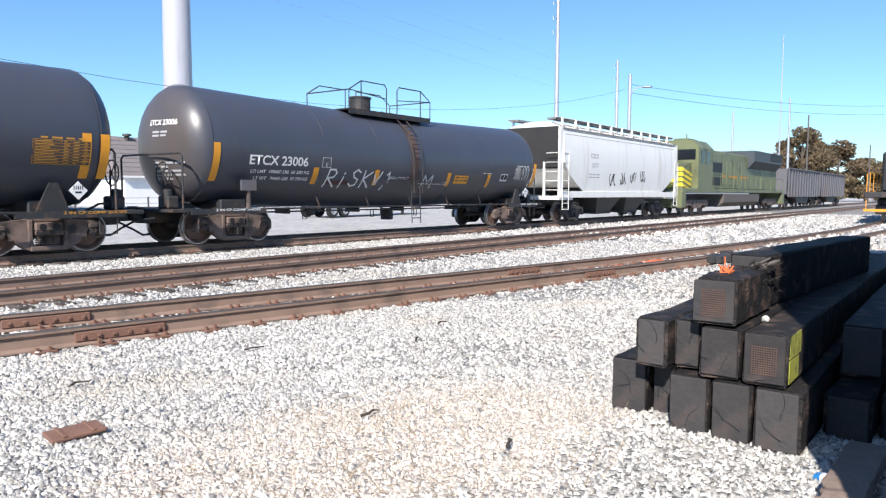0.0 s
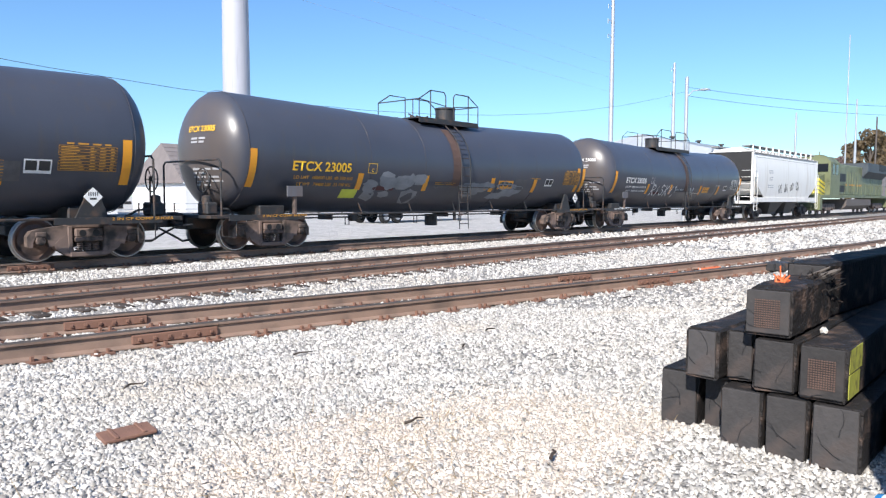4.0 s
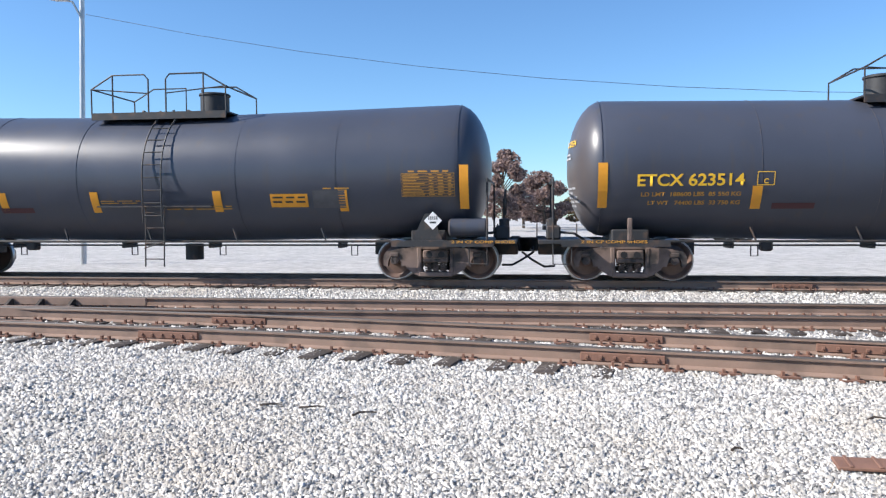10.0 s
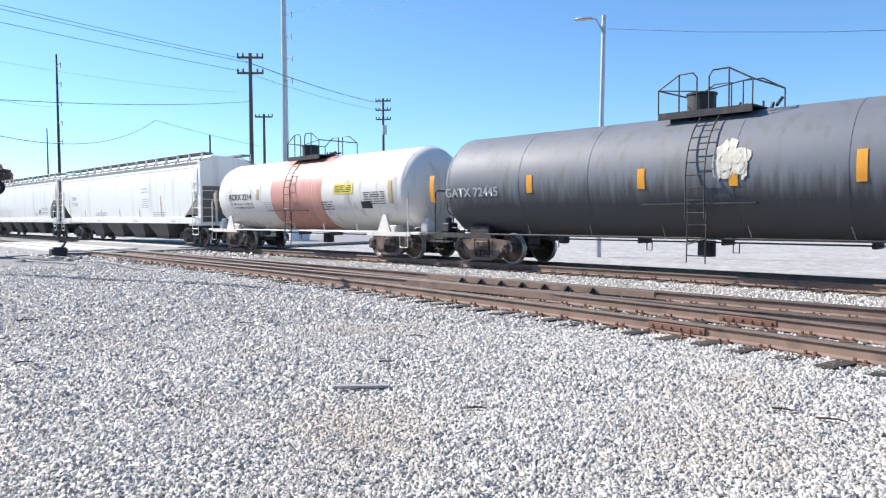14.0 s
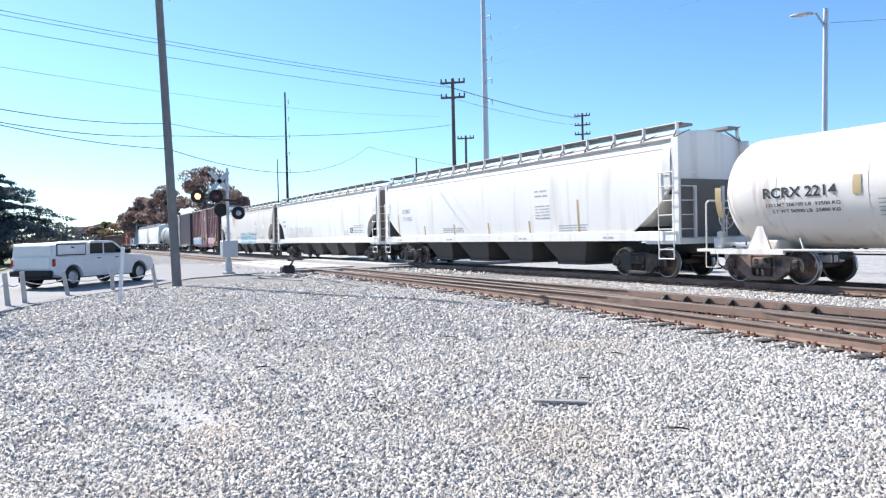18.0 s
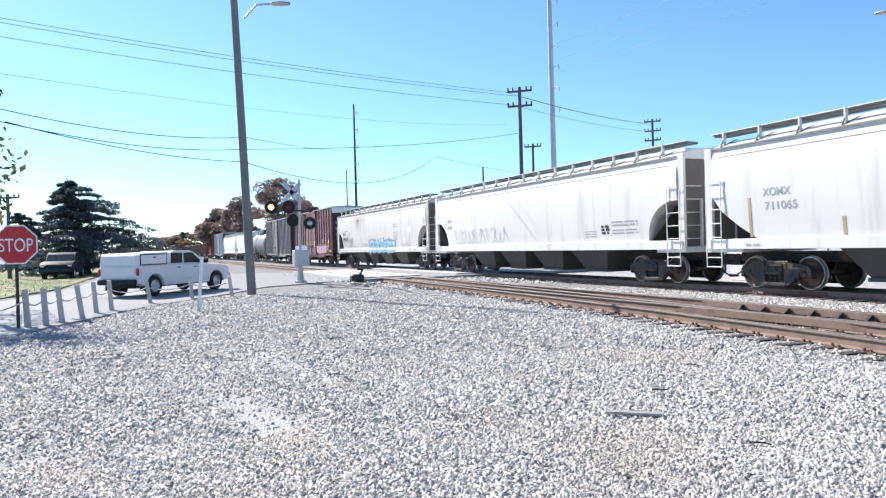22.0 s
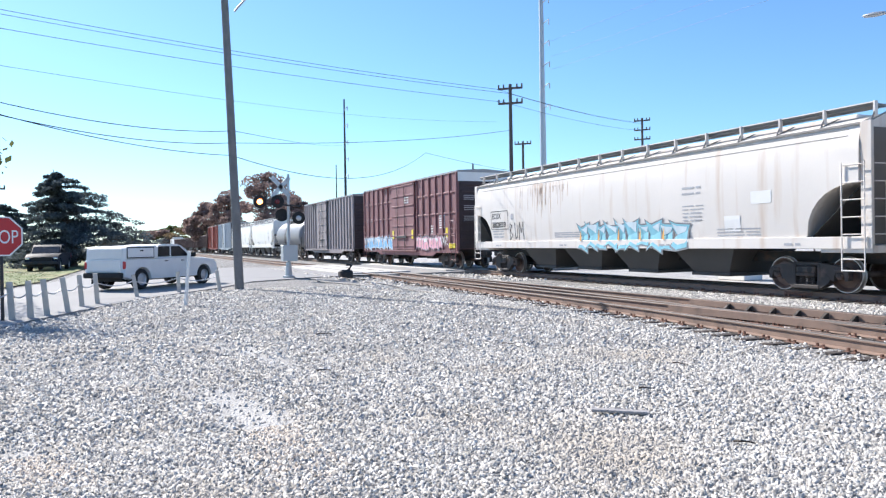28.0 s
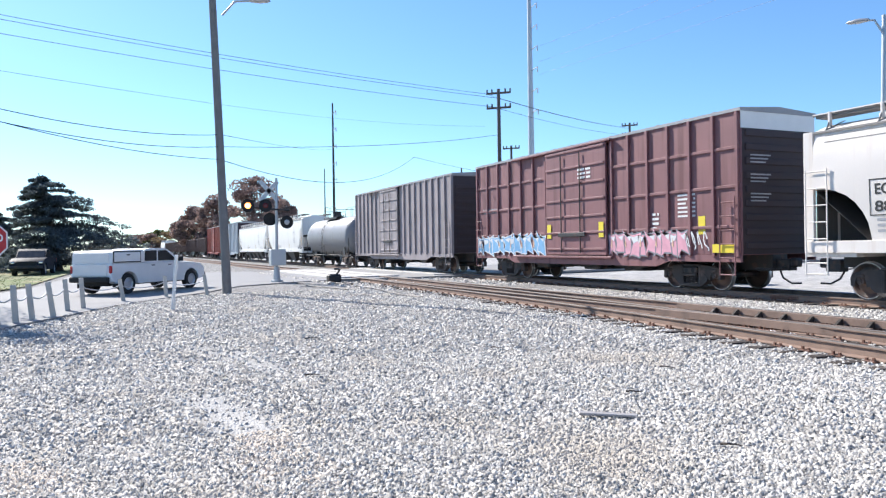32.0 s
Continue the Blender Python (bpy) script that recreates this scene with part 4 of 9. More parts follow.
def brake_stand(car, bx, s, dark, sill_z):
    """The hand wheel on its stand, with the gear box and valve beside it."""
    b = Bag()
    b.lathe([(bx, 0.30), (bx + 0.02, 0.315), (bx + 0.04, 0.30), (bx + 0.02, 0.275), (bx, 0.30)], 22, "x", (0, -0.55, sill_z + 0.88))
    for k in range(6):
        a = math.pi * k / 3
        b.tube([(bx + 0.02, -0.55, sill_z + 0.88), (bx + 0.02, -0.55 + 0.29 * math.cos(a), sill_z + 0.88 + 0.29 * math.sin(a))], 0.012, 5)
    b.tube([(bx - s * 0.02, -0.55, sill_z), (bx - s * 0.02, -0.55, sill_z + 0.95)], 0.022, 6)
    part("hand_brake", b, dark, car)
    v = Bag()
    lo, hi = sorted((bx - s * 0.2, bx + s * 0.12))
    v.box(lo, hi, -0.95, -0.5, sill_z + 0.02, sill_z + 0.34, 0.04)
    v.lathe([(sill_z + 0.3, 0.12), (sill_z + 0.48, 0.12), (sill_z + 0.5, 0.07), (sill_z + 0.52, 0.0)], 12, "z", (bx, -0.75, 0))
    v.tube([(bx, -0.8, sill_z + 0.2), (bx - s * 0.5, -0.9, sill_z + 0.16), (bx - s * 0.9, -0.7, sill_z - 0.1)], 0.03, 6)
    part("brake_valve", v, dark, car)


def end_gear(car, half, tank_end, dark, sill_z=0.9):
    """The platforms, grab irons and brake gear at both ends of a tank car."""
    for s in (-1, 1):
        p = Bag()
        x0, x1 = sorted((s * (tank_end - 2.9), s * half))
        p.box(x0, x1, -0.3, 0.3, sill_z - 0.35, sill_z, 0.02)
        xa, xb = sorted((s * (half - 0.95), s * half))
        p.box(xa, xb, -1.42, 1.42, sill_z - 0.06, sill_z + 0.02, 0.008)
        xc, xd = sorted((s * (half - 2.8), s * (half - 0.5)))
        for q in (-1, 1):
            p.box(xc, xd, q * 1.4 - 0.05, q * 1.4 + 0.05, sill_z - 0.12, sill_z + 0.02)
        part("end_platform", p, dark, car)
        g = Bag()
        gx = s * (half - (0.65 if s > 0 else 0.32))
        g.tube([(gx, -1.38, sill_z), (gx, -1.38, sill_z + 1.3), (gx, -1.28, sill_z + 1.38), (gx, 1.28, sill_z + 1.38), (gx, 1.38, sill_z + 1.3), (gx, 1.38, sill_z)], 0.026, 7)
        g.tube([(gx, -1.4, sill_z - 0.05), (gx, -1.4, sill_z - 0.5), (gx - s * 0.4, -1.4, sill_z - 0.5), (gx - s * 0.4, -1.4, sill_z - 0.05)], 0.016, 6)
        part("grab_iron", g, dark, car)
    for s in (-1, 1):
        brake_stand(car, s * (half - 0.3), s, dark, sill_z)
    # saddles that carry the tank
    for s in (-1, 1):
        d = Bag()
        for q in (-1, 1) if s > 0 or dark is not M_STEEL else ():
            d.prism([(-0.35, sill_z), (0.35, sill_z), (0.12, sill_z + 0.62), (-0.05, sill_z + 0.62)], q * 1.3 - 0.03, q * 1.3 + 0.03, "y")
        d.box(-0.4, 0.4, -1.1, 1.1, sill_z - 0.1, sill_z + 0.25, 0.03)
        d.v = [(x + s * (half - 2.0), y, z) for x, y, z in d.v]
        part("saddle", d, dark, car)


def under_gear(car, half, dark, sill_z=0.9, pale=None):
    """Running rails, brake pipes and outlets under a tank."""
    b = Bag()
    for q in (-1, 1):
        b.tube([(-half + 2.6, q * 1.42, sill_z), (half - 2.6, q * 1.42, sill_z)], 0.028, 6)
    for k in range(5):
        x = -4.2 + 2.1 * k
        for q in (-1, 1):
            b.tube([(x, q * 1.42, sill_z), (x - 0.12, q * 1.38, sill_z + 0.3)], 0.022, 6)
    part("running_rail", b, pale or dark, car)
    c = Bag()
    c.tube([(-half + 2.5, -0.5, sill_z - 0.12), (half - 2.5, -0.5, sill_z - 0.12)], 0.022, 6)
    c.tube([(-half + 2.5, 0.5, sill_z - 0.16), (half - 2.5, 0.5, sill_z - 0.16)], 0.022, 6)
    for x in (-4.4, -1.4, 0.9, 4.2):
        c.box(x - 0.04, x + 0.04, -0.3, 0.3, sill_z - 0.2, sill_z - 0.05)
        c.tube([(x + 0.35, -0.5, sill_z - 0.1), (x + 0.35, -0.5, sill_z - 0.36), (x + 0.5, -0.5, sill_z - 0.36), (x + 0.5, -0.5, sill_z - 0.1)], 0.016, 5)
    c.box(-3.85, -3.6, -0.6, -0.35, sill_z - 0.25, sill_z - 0.02, 0.04)
    c.lathe([(-0.75, 0.22), (-0.35, 0.22), (-0.35, 0.0)], 16, "z", (0.35, 0, sill_z + 0.25))
    part("brake_rigging", c, M_STEEL, car)


def slide_parts(car, before, dx):
    """Move all the parts that the car has gained since then along the car."""
    for ob in car.children:
        if ob not in before:
            ob.matrix_basis = Matrix.Translation((dx, 0, 0)) @ ob.matrix_basis


def tank_car(centre, spec):
    half, te, r = spec["half"], spec["tank"], spec.get("r", 1.56)
    zc = spec.get("zc", 2.395)
    bend = spec.get("bend", True)
    dark = spec.get("gear", M_STEEL)
    car = new_car(spec.get("name", "tank_car"), spec["label"], "tank car", centre)
    shift = spec.get("shift", 0.0)
    tank = part("tank", tank_shell(te, r, zc, bend, None, shift), spec["mat"], car, smooth=True)
    wrap = on_tank(r, zc, bend)
    fl = spec.get("flip", 1)
    for x in (-te + 0.68 + shift, -4.3, -1.95, 1.95, 4.3, te - 0.68 + shift):
        seam = Bag()
        pts = [(x, (r + 0.002) * math.cos(a), zc + (sag(x) if bend else 0) + (r + 0.002) * math.sin(a)) for a in [2 * math.pi * k / 40 for k in range(41)]]
        seam.tube(pts, 0.007, 4, caps=False)
        part("weld_seam", seam, spec["mat"], tank)
    if "band" in spec:
        part("colour_band", tank_shell(te, r, zc, bend, spec["band"]), spec["band_mat"], tank, spec.get("band_label", ""), smooth=True)
    zt = zc + r + 0.02
    wa, wb, dome_x, lx = spec.get("walk", (-2.2, 1.5, -1.5, -0.35))
    top_walk(car, wa, wb, zt, dome_x, fl, M_STEEL)
    curved_ladder(lx, r, zc, 1.35, zt + 0.02, 0.46, spec.get("ladder", dark), car)
    ladder("lower_ladder", lx, -1.6, -1.55, 0.32, 1.75, 0.46, spec.get("ladder", dark), car, 4)
    st = Bag().box(lx - 1.4, lx + 1.4, -1.62, -1.5, 1.70, 1.73)
    st.tube([(lx - 0.25, -1.6, 0.75), (lx + 0.25, -1.6, 0.9)], 0.015, 6)
    part("side_step", st, spec.get("ladder", dark), car)
    before = set(car.children)
    end_gear(car, half, te, dark)
    under_gear(car, half, dark, pale=spec.get("pale"))
    add_couplers(car, half)
    for s in (-1, 1):
        add_truck(car, s * spec.get("trucks", half - 2.0))
    slide_parts(car, before, spec.get("off", 0.0))
    if spec.get("head"):
        def on_head(y, z):
            rho = min(math.hypot(y, z - zc - sag(te)), r * 0.97)
            return -te + shift + 0.78 * (1 - math.sqrt(1 - (rho / r) ** 2)) - 0.012

        words, paint = spec["head"]
        for text, z, h, wide in ((words, zc + 0.62, 0.14, 1.0),):
            me = text_mesh(text, h, paint, bold=0.03 * h)
            k = wide / max(v.co.x for v in me.vertices)
            for v in me.vertices:
                y, zz = 0.15 - v.co.x * k, z + v.co.z
                v.co = (on_head(y, zz), y, zz)
            part("head_number", me, None, tank, "small car number on the tank head")
        rng = random.Random(len(words))
        hb = Bag()
        for z, cols in ((zc + 0.42, 2), (zc + 0.33, 2), (zc - 0.35, 3), (zc - 0.45, 2), (zc - 0.55, 3), (zc - 0.65, 3), (zc - 0.75, 2)):
            y = 0.0
            for c in range(cols):
                w2 = rng.uniform(0.15, 0.35)
                q = [(y, z), (y - w2, z), (y - w2, z + 0.05), (y, z + 0.05)]
                hb.add([(on_head(a, b), a, b) for a, b in q], [(0, 1, 2, 3)])
                y -= w2 + 0.06
        tagged(part("small_print", hb, M_LETTER_G, tank), "rows of small print", kind="stuff")
    if spec.get("rust_x") is not None:
        rx = spec["rust_x"]
        patch("rust_stain", rx - 0.2, rx + 0.2, 1.75, zc + 1.25, mat("rust_wash", (0.1, 0.06, 0.048), 0.75, vary=0.4, scale=3), tank, wrap, "rust-brown stain behind the ladder")
    spec["marks"](car, tank, wrap, zc)
    return car


def reflectors(tank, wrap, items, material=None):
    for x, z0, z1 in items:
        patch("reflector", x - 0.1, x + 0.1, z0, z1, material or M_REFLECT, tank, wrap, "amber reflective strip")


def placard(car, x, z, y=-1.5):
    b = Bag().prism([(-0.2, 0), (0, -0.2), (0.2, 0), (0, 0.2)], y - 0.012, y, "y")
    b.v = [(px + x, py, pz + z) for px, py, pz in b.v]
    ob = part("placard", b, M_WHITE, car, "white diamond hazard placard")
    k = Bag()
    for i in range(5):
        k.add([(x - 0.1 + 0.045 * i, y - 0.016, z + 0.02), (x - 0.08 + 0.045 * i, y - 0.016, z + 0.02), (x - 0.08 + 0.045 * i, y - 0.016, z + 0.1), (x - 0.1 + 0.045 * i, y - 0.016, z + 0.1)], [(0, 1, 2, 3)])
    k.add([(x - 0.07, y - 0.016, z - 0.06), (x + 0.07, y - 0.016, z - 0.06), (x + 0.07, y - 0.016, z - 0.02), (x - 0.07, y - 0.016, z - 0.02)], [(0, 1, 2, 3)])
    part("placard_marks", k, M_LETTER_K, ob)


def data_table(tank, wrap, x0, x1, z0, z1, material, seed=2):
    patch("data_panel", x0, x1, z0, z1, M_LETTER_K if material is not M_LETTER_A else mat("brown_table_panel", (0.075, 0.052, 0.04), 0.6, vary=0.3), tank, wrap)
    b = Bag()

    def quad(a, c, d, e):
        b.add([(a, wrap(a, d) - 0.004, d), (c, wrap(c, d) - 0.004, d), (c, wrap(c, e) - 0.004, e), (a, wrap(a, e) - 0.004, e)], [(0, 1, 2, 3)])

    n = 8
    for k in range(n + 1):
        z = z0 + (z1 - z0) * k / n
        quad(x0, x1, z - 0.004, z + 0.004)
    for x in (x0, x0 + 0.48 * (x1 - x0), x0 + 0.65 * (x1 - x0), x0 + 0.85 * (x1 - x0), x1):
        quad(x - 0.005, x + 0.005, z0, z1)
    rng = random.Random(seed)
    for k in range(n):
        z = z0 + (z1 - z0) * (k + 0.35) / n
        hh = 0.3 * (z1 - z0) / n
        for a, c in ((0.03, 0.45), (0.52, 0.63), (0.69, 0.82), (0.88, 0.97)):
            quad(x0 + (x1 - x0) * a, x0 + (x1 - x0) * (a + (c - a) * rng.uniform(0.6, 1)), z, z + hh)
    part("data_table", b, material, tank, "panel of small stencilled figures")


def numbered_marks(number, paint, strips, extra=None, num_x=-6.9, notice=2.3, table=5.42, maint=4.78):
    def draw(car, tank, wrap, zc):
        fine = M_LETTER_A if paint is M_LETTER_Y else paint
        lettering("car_number", "ETCX " + number, num_x, 2.08, 0.25, paint, tank, wrap, "stencilled car number", 2.2 if len(number) > 5 else 2.05)
        lettering("weight_lettering", "LD LMT  188600 LBS  85 550 KG", num_x + 0.1, 1.86, 0.085, fine, tank, wrap, "", 2.05)
        lettering("weight_lettering", "LT WT   74400 LBS  33 750 KG", num_x + 0.25, 1.68, 0.085, fine, tank, wrap, "", 1.9)
        frame_b = Bag()
        for a, c, d, e in ((-4.4, -4.05, 2.07, 2.085), (-4.4, -4.05, 2.34, 2.355), (-4.4, -4.385, 2.07, 2.355), (-4.065, -4.05, 2.07, 2.355)):
            frame_b.add([(a, wrap(a, d), d), (c, wrap(c, d), d), (c, wrap(c, e), e), (a, wrap(a, e), e)], [(0, 1, 2, 3)])
        part("plate_mark", frame_b, paint, tank)
        lettering("plate_mark", "C", -4.27, 2.11, 0.1, paint, tank, wrap)
        reflectors(tank, wrap, [(x, 1.62 if k in (0, len(strips) - 1) else 1.58, 2.58 if k in (0, len(strips) - 1) else 2.06) for k, x in enumerate(strips)])
        patch("faded_panel", -4.05, -3.2, 1.58, 1.7, mat("faded_red_stencil", (0.085, 0.03, 0.032), 0.7), tank, wrap)
        patch("notice_panel", notice, notice + 0.88, 1.68, 1.98, M_WHITE if number == "623501" else M_REFLECT, tank, wrap, "orange notice panel with small print")
        bars("panel_print", notice + 0.06, 1.88, 0.76, 2, 0.04, 0.1, M_LETTER_K, tank, lambda x, z: wrap(x, z) - 0.006, 4, 2)
        bars("small_print", -1.4, 1.84, 1.0, 2, 0.018, 0.05, fine, tank, wrap, 5, 3)
        bars("small_print", 0.2, 1.70, 1.6, 2, 0.022, 0.06, fine, tank, wrap, 6, 3)
        bars("small_print", 4.0, 2.08, 0.6, 1, 0.03, 0.06, fine, tank, wrap, 8, 2)
        if maint:
            patch("white_panel", maint, maint + 0.52, 1.82, 2.1, M_WHITE, tank, wrap, "white maintenance data panel")
            for a, c, d, e in ((maint + 0.03, maint + 0.24, 1.88, 2.07), (maint + 0.28, maint + 0.49, 1.88, 2.07)):
                patch("panel_print", a, c, d, e, M_LETTER_K, tank, lambda x, z: wrap(x, z) - 0.006)
        data_table(tank, wrap, table, table + 1.18, 1.9, 2.4, M_LETTER_A if paint is M_LETTER_Y else paint)
        bars("small_print", table + 0.15, 2.43, 0.9, 1, 0.035, 0.06, fine, tank, wrap, 3, 4)
        placard(car, 7.2 if len(number) == 5 else 6.5, 1.36)
        patch("worn_panel", notice + 1.0, notice + 1.75, 1.66, 2.05, mat("scuffed_pale_film", (0.085, 0.085, 0.092), 0.5, vary=0.4, scale=7), tank, wrap, "scuffed patch where a placard was")
        gus = None if number != "623514" else Bag().prism([(7.02, 1.1), (7.34, 1.1), (7.34, 1.45)], -1.5, -1.47, "y")
        if gus:
            part("gusset", gus, M_WHITE, car, "white triangular end gusset")
        part("bracket_post", Bag().box(-7.02, -6.92, -1.47, -1.37, 0.9, 1.4, 0.02), M_FRAME, car)
        if len(number) == 5:
            part("placard_holder", Bag().box(-7.25, -6.75, -1.5, -1.46, 1.38, 1.66, 0.008), M_GON, car, "grey placard holder plate")
        lettering("step_lettering", "2 IN CF COMP SHOES", -8.0, 0.86, 0.06, fine, car, lambda x, z: -1.46, "", 1.4)
        lettering("step_lettering", "2 IN CF COMP SHOES", 6.9, 0.86, 0.06, fine, car, lambda x, z: -1.46, "", 1.4)
        if extra:
            extra(car, tank, wrap, zc)
    return draw


def scrawl(name, x, z, w, h, material, parent, wrap, seed, strokes=7, thick=0.03, label=""):
    """Loose sprayed strokes that stand for unreadable graffiti."""
    rng = random.Random(seed)
    b = Bag()
    for k in range(strokes):
        cx = x + w * (k + 0.5) / strokes
        pts = []
        a0 = rng.uniform(0, 6.28)
        for i in range(9):
            t = i / 8
            px = cx + (w / strokes) * 0.62 * math.sin(a0 + t * rng.uniform(3.5, 5.0)) * (0.6 + 0.4 * t)
            pz = z + h * (0.5 + 0.48 * math.cos(a0 * 1.7 + t * 4.4))
            pts.append((px, pz))
        for (ax, az), (bx, bz) in zip(pts, pts[1:]):
            d = Vector((bx - ax, bz - az))
            if d.length < 1e-4:
                continue
            nrm = Vector((-d.y, d.x)).normalized() * thick
            q = [(ax - nrm.x, az - nrm.y), (bx - nrm.x, bz - nrm.y), (bx + nrm.x, bz + nrm.y), (ax + nrm.x, az + nrm.y)]
            b.add([(px, wrap(px, pz) - 0.002, pz) for px, pz in q], [(0, 1, 2, 3)])
    return tagged(part(name, b, material, parent), label or "sprayed strokes", kind="stuff")


STROKES = {
    "R": [[(0, 0), (0.1, 1), (0.6, 1.0), (0.8, 0.8), (0.6, 0.55), (0.1, 0.5), (0.9, 0)]],
    "i": [[(0.3, 0), (0.4, 0.62)], [(0.42, 0.8), (0.46, 0.86)]],
    "S": [[(0.85, 0.85), (0.5, 1), (0.15, 0.8), (0.3, 0.55), (0.75, 0.4), (0.7, 0.1), (0.3, 0), (0, 0.15)]],
    "K": [[(0.1, 0), (0.15, 1)], [(0.9, 0.95), (0.15, 0.5), (0.9, 0.0)]],
    "v": [[(0.1, 0.8), (0.35, 0.2), (0.8, 1.0)]],
    ",": [[(0.2, 0.05), (0.1, -0.2)], [(0.3, 0.75), (0.5, 0.9), (0.6, 0.3)]],
    "B": [[(0.1, 0), (0.15, 1), (0.6, 0.85), (0.2, 0.55), (0.75, 0.3), (0.1, 0)]],
    "U": [[(0.1, 1), (0.25, 0.1), (0.7, 0.2), (0.9, 0.9)]],
    "M": [[(0, 0), (0.1, 1), (0.5, 0.4), (0.9, 1), (1.0, 0)]],
}


def sprayed(words, x, z, w, h, material, parent, wrap, label="", thick=0.026):
    """Hand-sprayed letters, each a bent stroke."""
    b = Bag()
    rng = random.Random(4)
    for i, c in enumerate(words):
        lift = rng.uniform(-0.06, 0.06)
        for line in STROKES[c]:
            pts = [(x + i * w * 1.08 + px * w * 0.95 + 0.12 * pz * w, z + lift + pz * h) for px, pz in line]
            fine = []
            for (ax, az), (bx, bz) in zip(pts, pts[1:]):
                fine += [(ax + (bx - ax) * q / 5, az + (bz - az) * q / 5) for q in range(5)]
            pts = fine + [pts[-1]]
            for (ax, az), (bx, bz) in zip(pts, pts[1:]):
                d = Vector((bx - ax, bz - az))
                nrm = Vector((-d.y, d.x)).normalized() * thick
                e = d.normalized() * 0.02
                q = [(ax - e.x - nrm.x, az - e.y - nrm.y), (bx + e.x - nrm.x, bz + e.y - nrm.y), (bx + e.x + nrm.x, bz + e.y + nrm.y), (ax - e.x + nrm.x, az - e.y + nrm.y)]
                b.add([(px, wrap(px, pz) - 0.002, pz) for px, pz in q], [(0, 1, 2, 3)])
    return tagged(part("graffiti", b, material, parent), label, kind="stuff")


M_SPRAY_W = mat("white_spray_paint", (0.7, 0.7, 0.7), 0.6, vary=0.2, scale=5, bump=0)
M_SPRAY_T = mat("turquoise_spray_paint", (0.22, 0.5, 0.6), 0.6, vary=0.35, scale=2.5, bump=0)
M_SPRAY_P = mat("pink_spray_paint", (0.7, 0.35, 0.42), 0.6, vary=0.25, scale=4, bump=0)
M_SPRAY_B = mat("sky_blue_spray_paint", (0.2, 0.42, 0.65), 0.6, vary=0.3, scale=4, bump=0)
M_SPRAY_Y = mat("yellow_green_spray_paint", (0.6, 0.65, 0.08), 0.6, vary=0.2, scale=4, bump=0)
M_SPRAY_G = mat("grey_spray_paint", (0.22, 0.23, 0.25), 0.6, vary=0.4, scale=3, bump=0)


def burner(x0, x1, z0, z1, parent, wrap, n=5, seed=6, paints=None, label="turquoise sprayed graffiti letters"):
    """Angular outlined graffiti letters that cannot be read: dark edge, turquoise fill, pale tops."""
    rng = random.Random(seed)
    edge, fill, top, warm = Bag(), Bag(), Bag(), Bag()
    outline, body_paint, shine, accent = paints or (M_SPRAY_G, M_SPRAY_T, mat("pale_lilac_spray_paint", (0.6, 0.7, 0.75), 0.6, vary=0.2, scale=3, bump=0), mat("orange_spray_paint", (0.75, 0.4, 0.12), 0.6, vary=0.2))
    w = (x1 - x0) / n

    def shape(bag, pts, lift):
        bag.add([(px, wrap(px, pz) - lift, pz) for px, pz in pts], [tuple(range(len(pts)))])

    for k in range(n):
        a = x0 + k * w
        up = rng.uniform(0.86, 1.0)
        h = z1 - z0
        for q, (c0, c1) in enumerate(((0.0, 0.52), (0.45, 1.06))):
            lean = rng.uniform(-0.12, 0.16)
            pts = [(a + w * c0, z0 + h * rng.uniform(0.02, 0.3)), (a + w * (c0 + 0.2), z0 + h * rng.uniform(0.1, 0.3)), (a + w * c1, z0 + h * rng.uniform(0.0, 0.22)),
                   (a + w * (c1 - 0.1 + lean), z0 + h * 0.6), (a + w * (c1 + lean), z0 + h * up * rng.uniform(0.85, 1.0)), (a + w * (c0 + 0.2), z0 + h * 0.78), (a + w * (c0 - 0.05), z0 + h * rng.uniform(0.8, 1.0)), (a + w * (c0 + 0.08 + lean), z0 + h * 0.5)]
            cx, cz = sum(p[0] for p in pts) / 8, sum(p[1] for p in pts) / 8
            big = [(cx + (px - cx) * 1.1 + 0.03 * (1 if px > cx else -1), cz + (pz - cz) * 1.06 + 0.03 * (1 if pz > cz else -1)) for px, pz in pts]
            for bag, poly, lift in ((edge, big, 0.001 + 0.004 * q), (fill, pts, 0.003 + 0.004 * q)):
                for i in range(8):
                    p, r = poly[i], poly[(i + 1) % 8]
                    shape(bag, [(cx, cz), p, r], lift)
            hi = [(cx + (px - cx) * 0.75, pz * 0.8 + 0.2 * cz) for px, pz in pts if pz > cz]
            if len(hi) > 2:
                shape(top, hi, 0.011)
        shape(warm, [(a + 0.1 * w, z0 + 0.4 * h), (a + 0.2 * w, z0 + 0.35 * h), (a + 0.16 * w, z0 + 0.72 * h)], 0.013)
    for name, bag, paint, words in (("graffiti_edge", edge, outline, "outline of sprayed letters"), ("graffiti", fill, body_paint, label), ("graffiti_shine", top, shine, "pale tops of sprayed letters"), ("graffiti_accent", warm, accent, "bright accents of sprayed letters")):
        tagged(part(name, bag, paint, parent), words, kind="stuff")


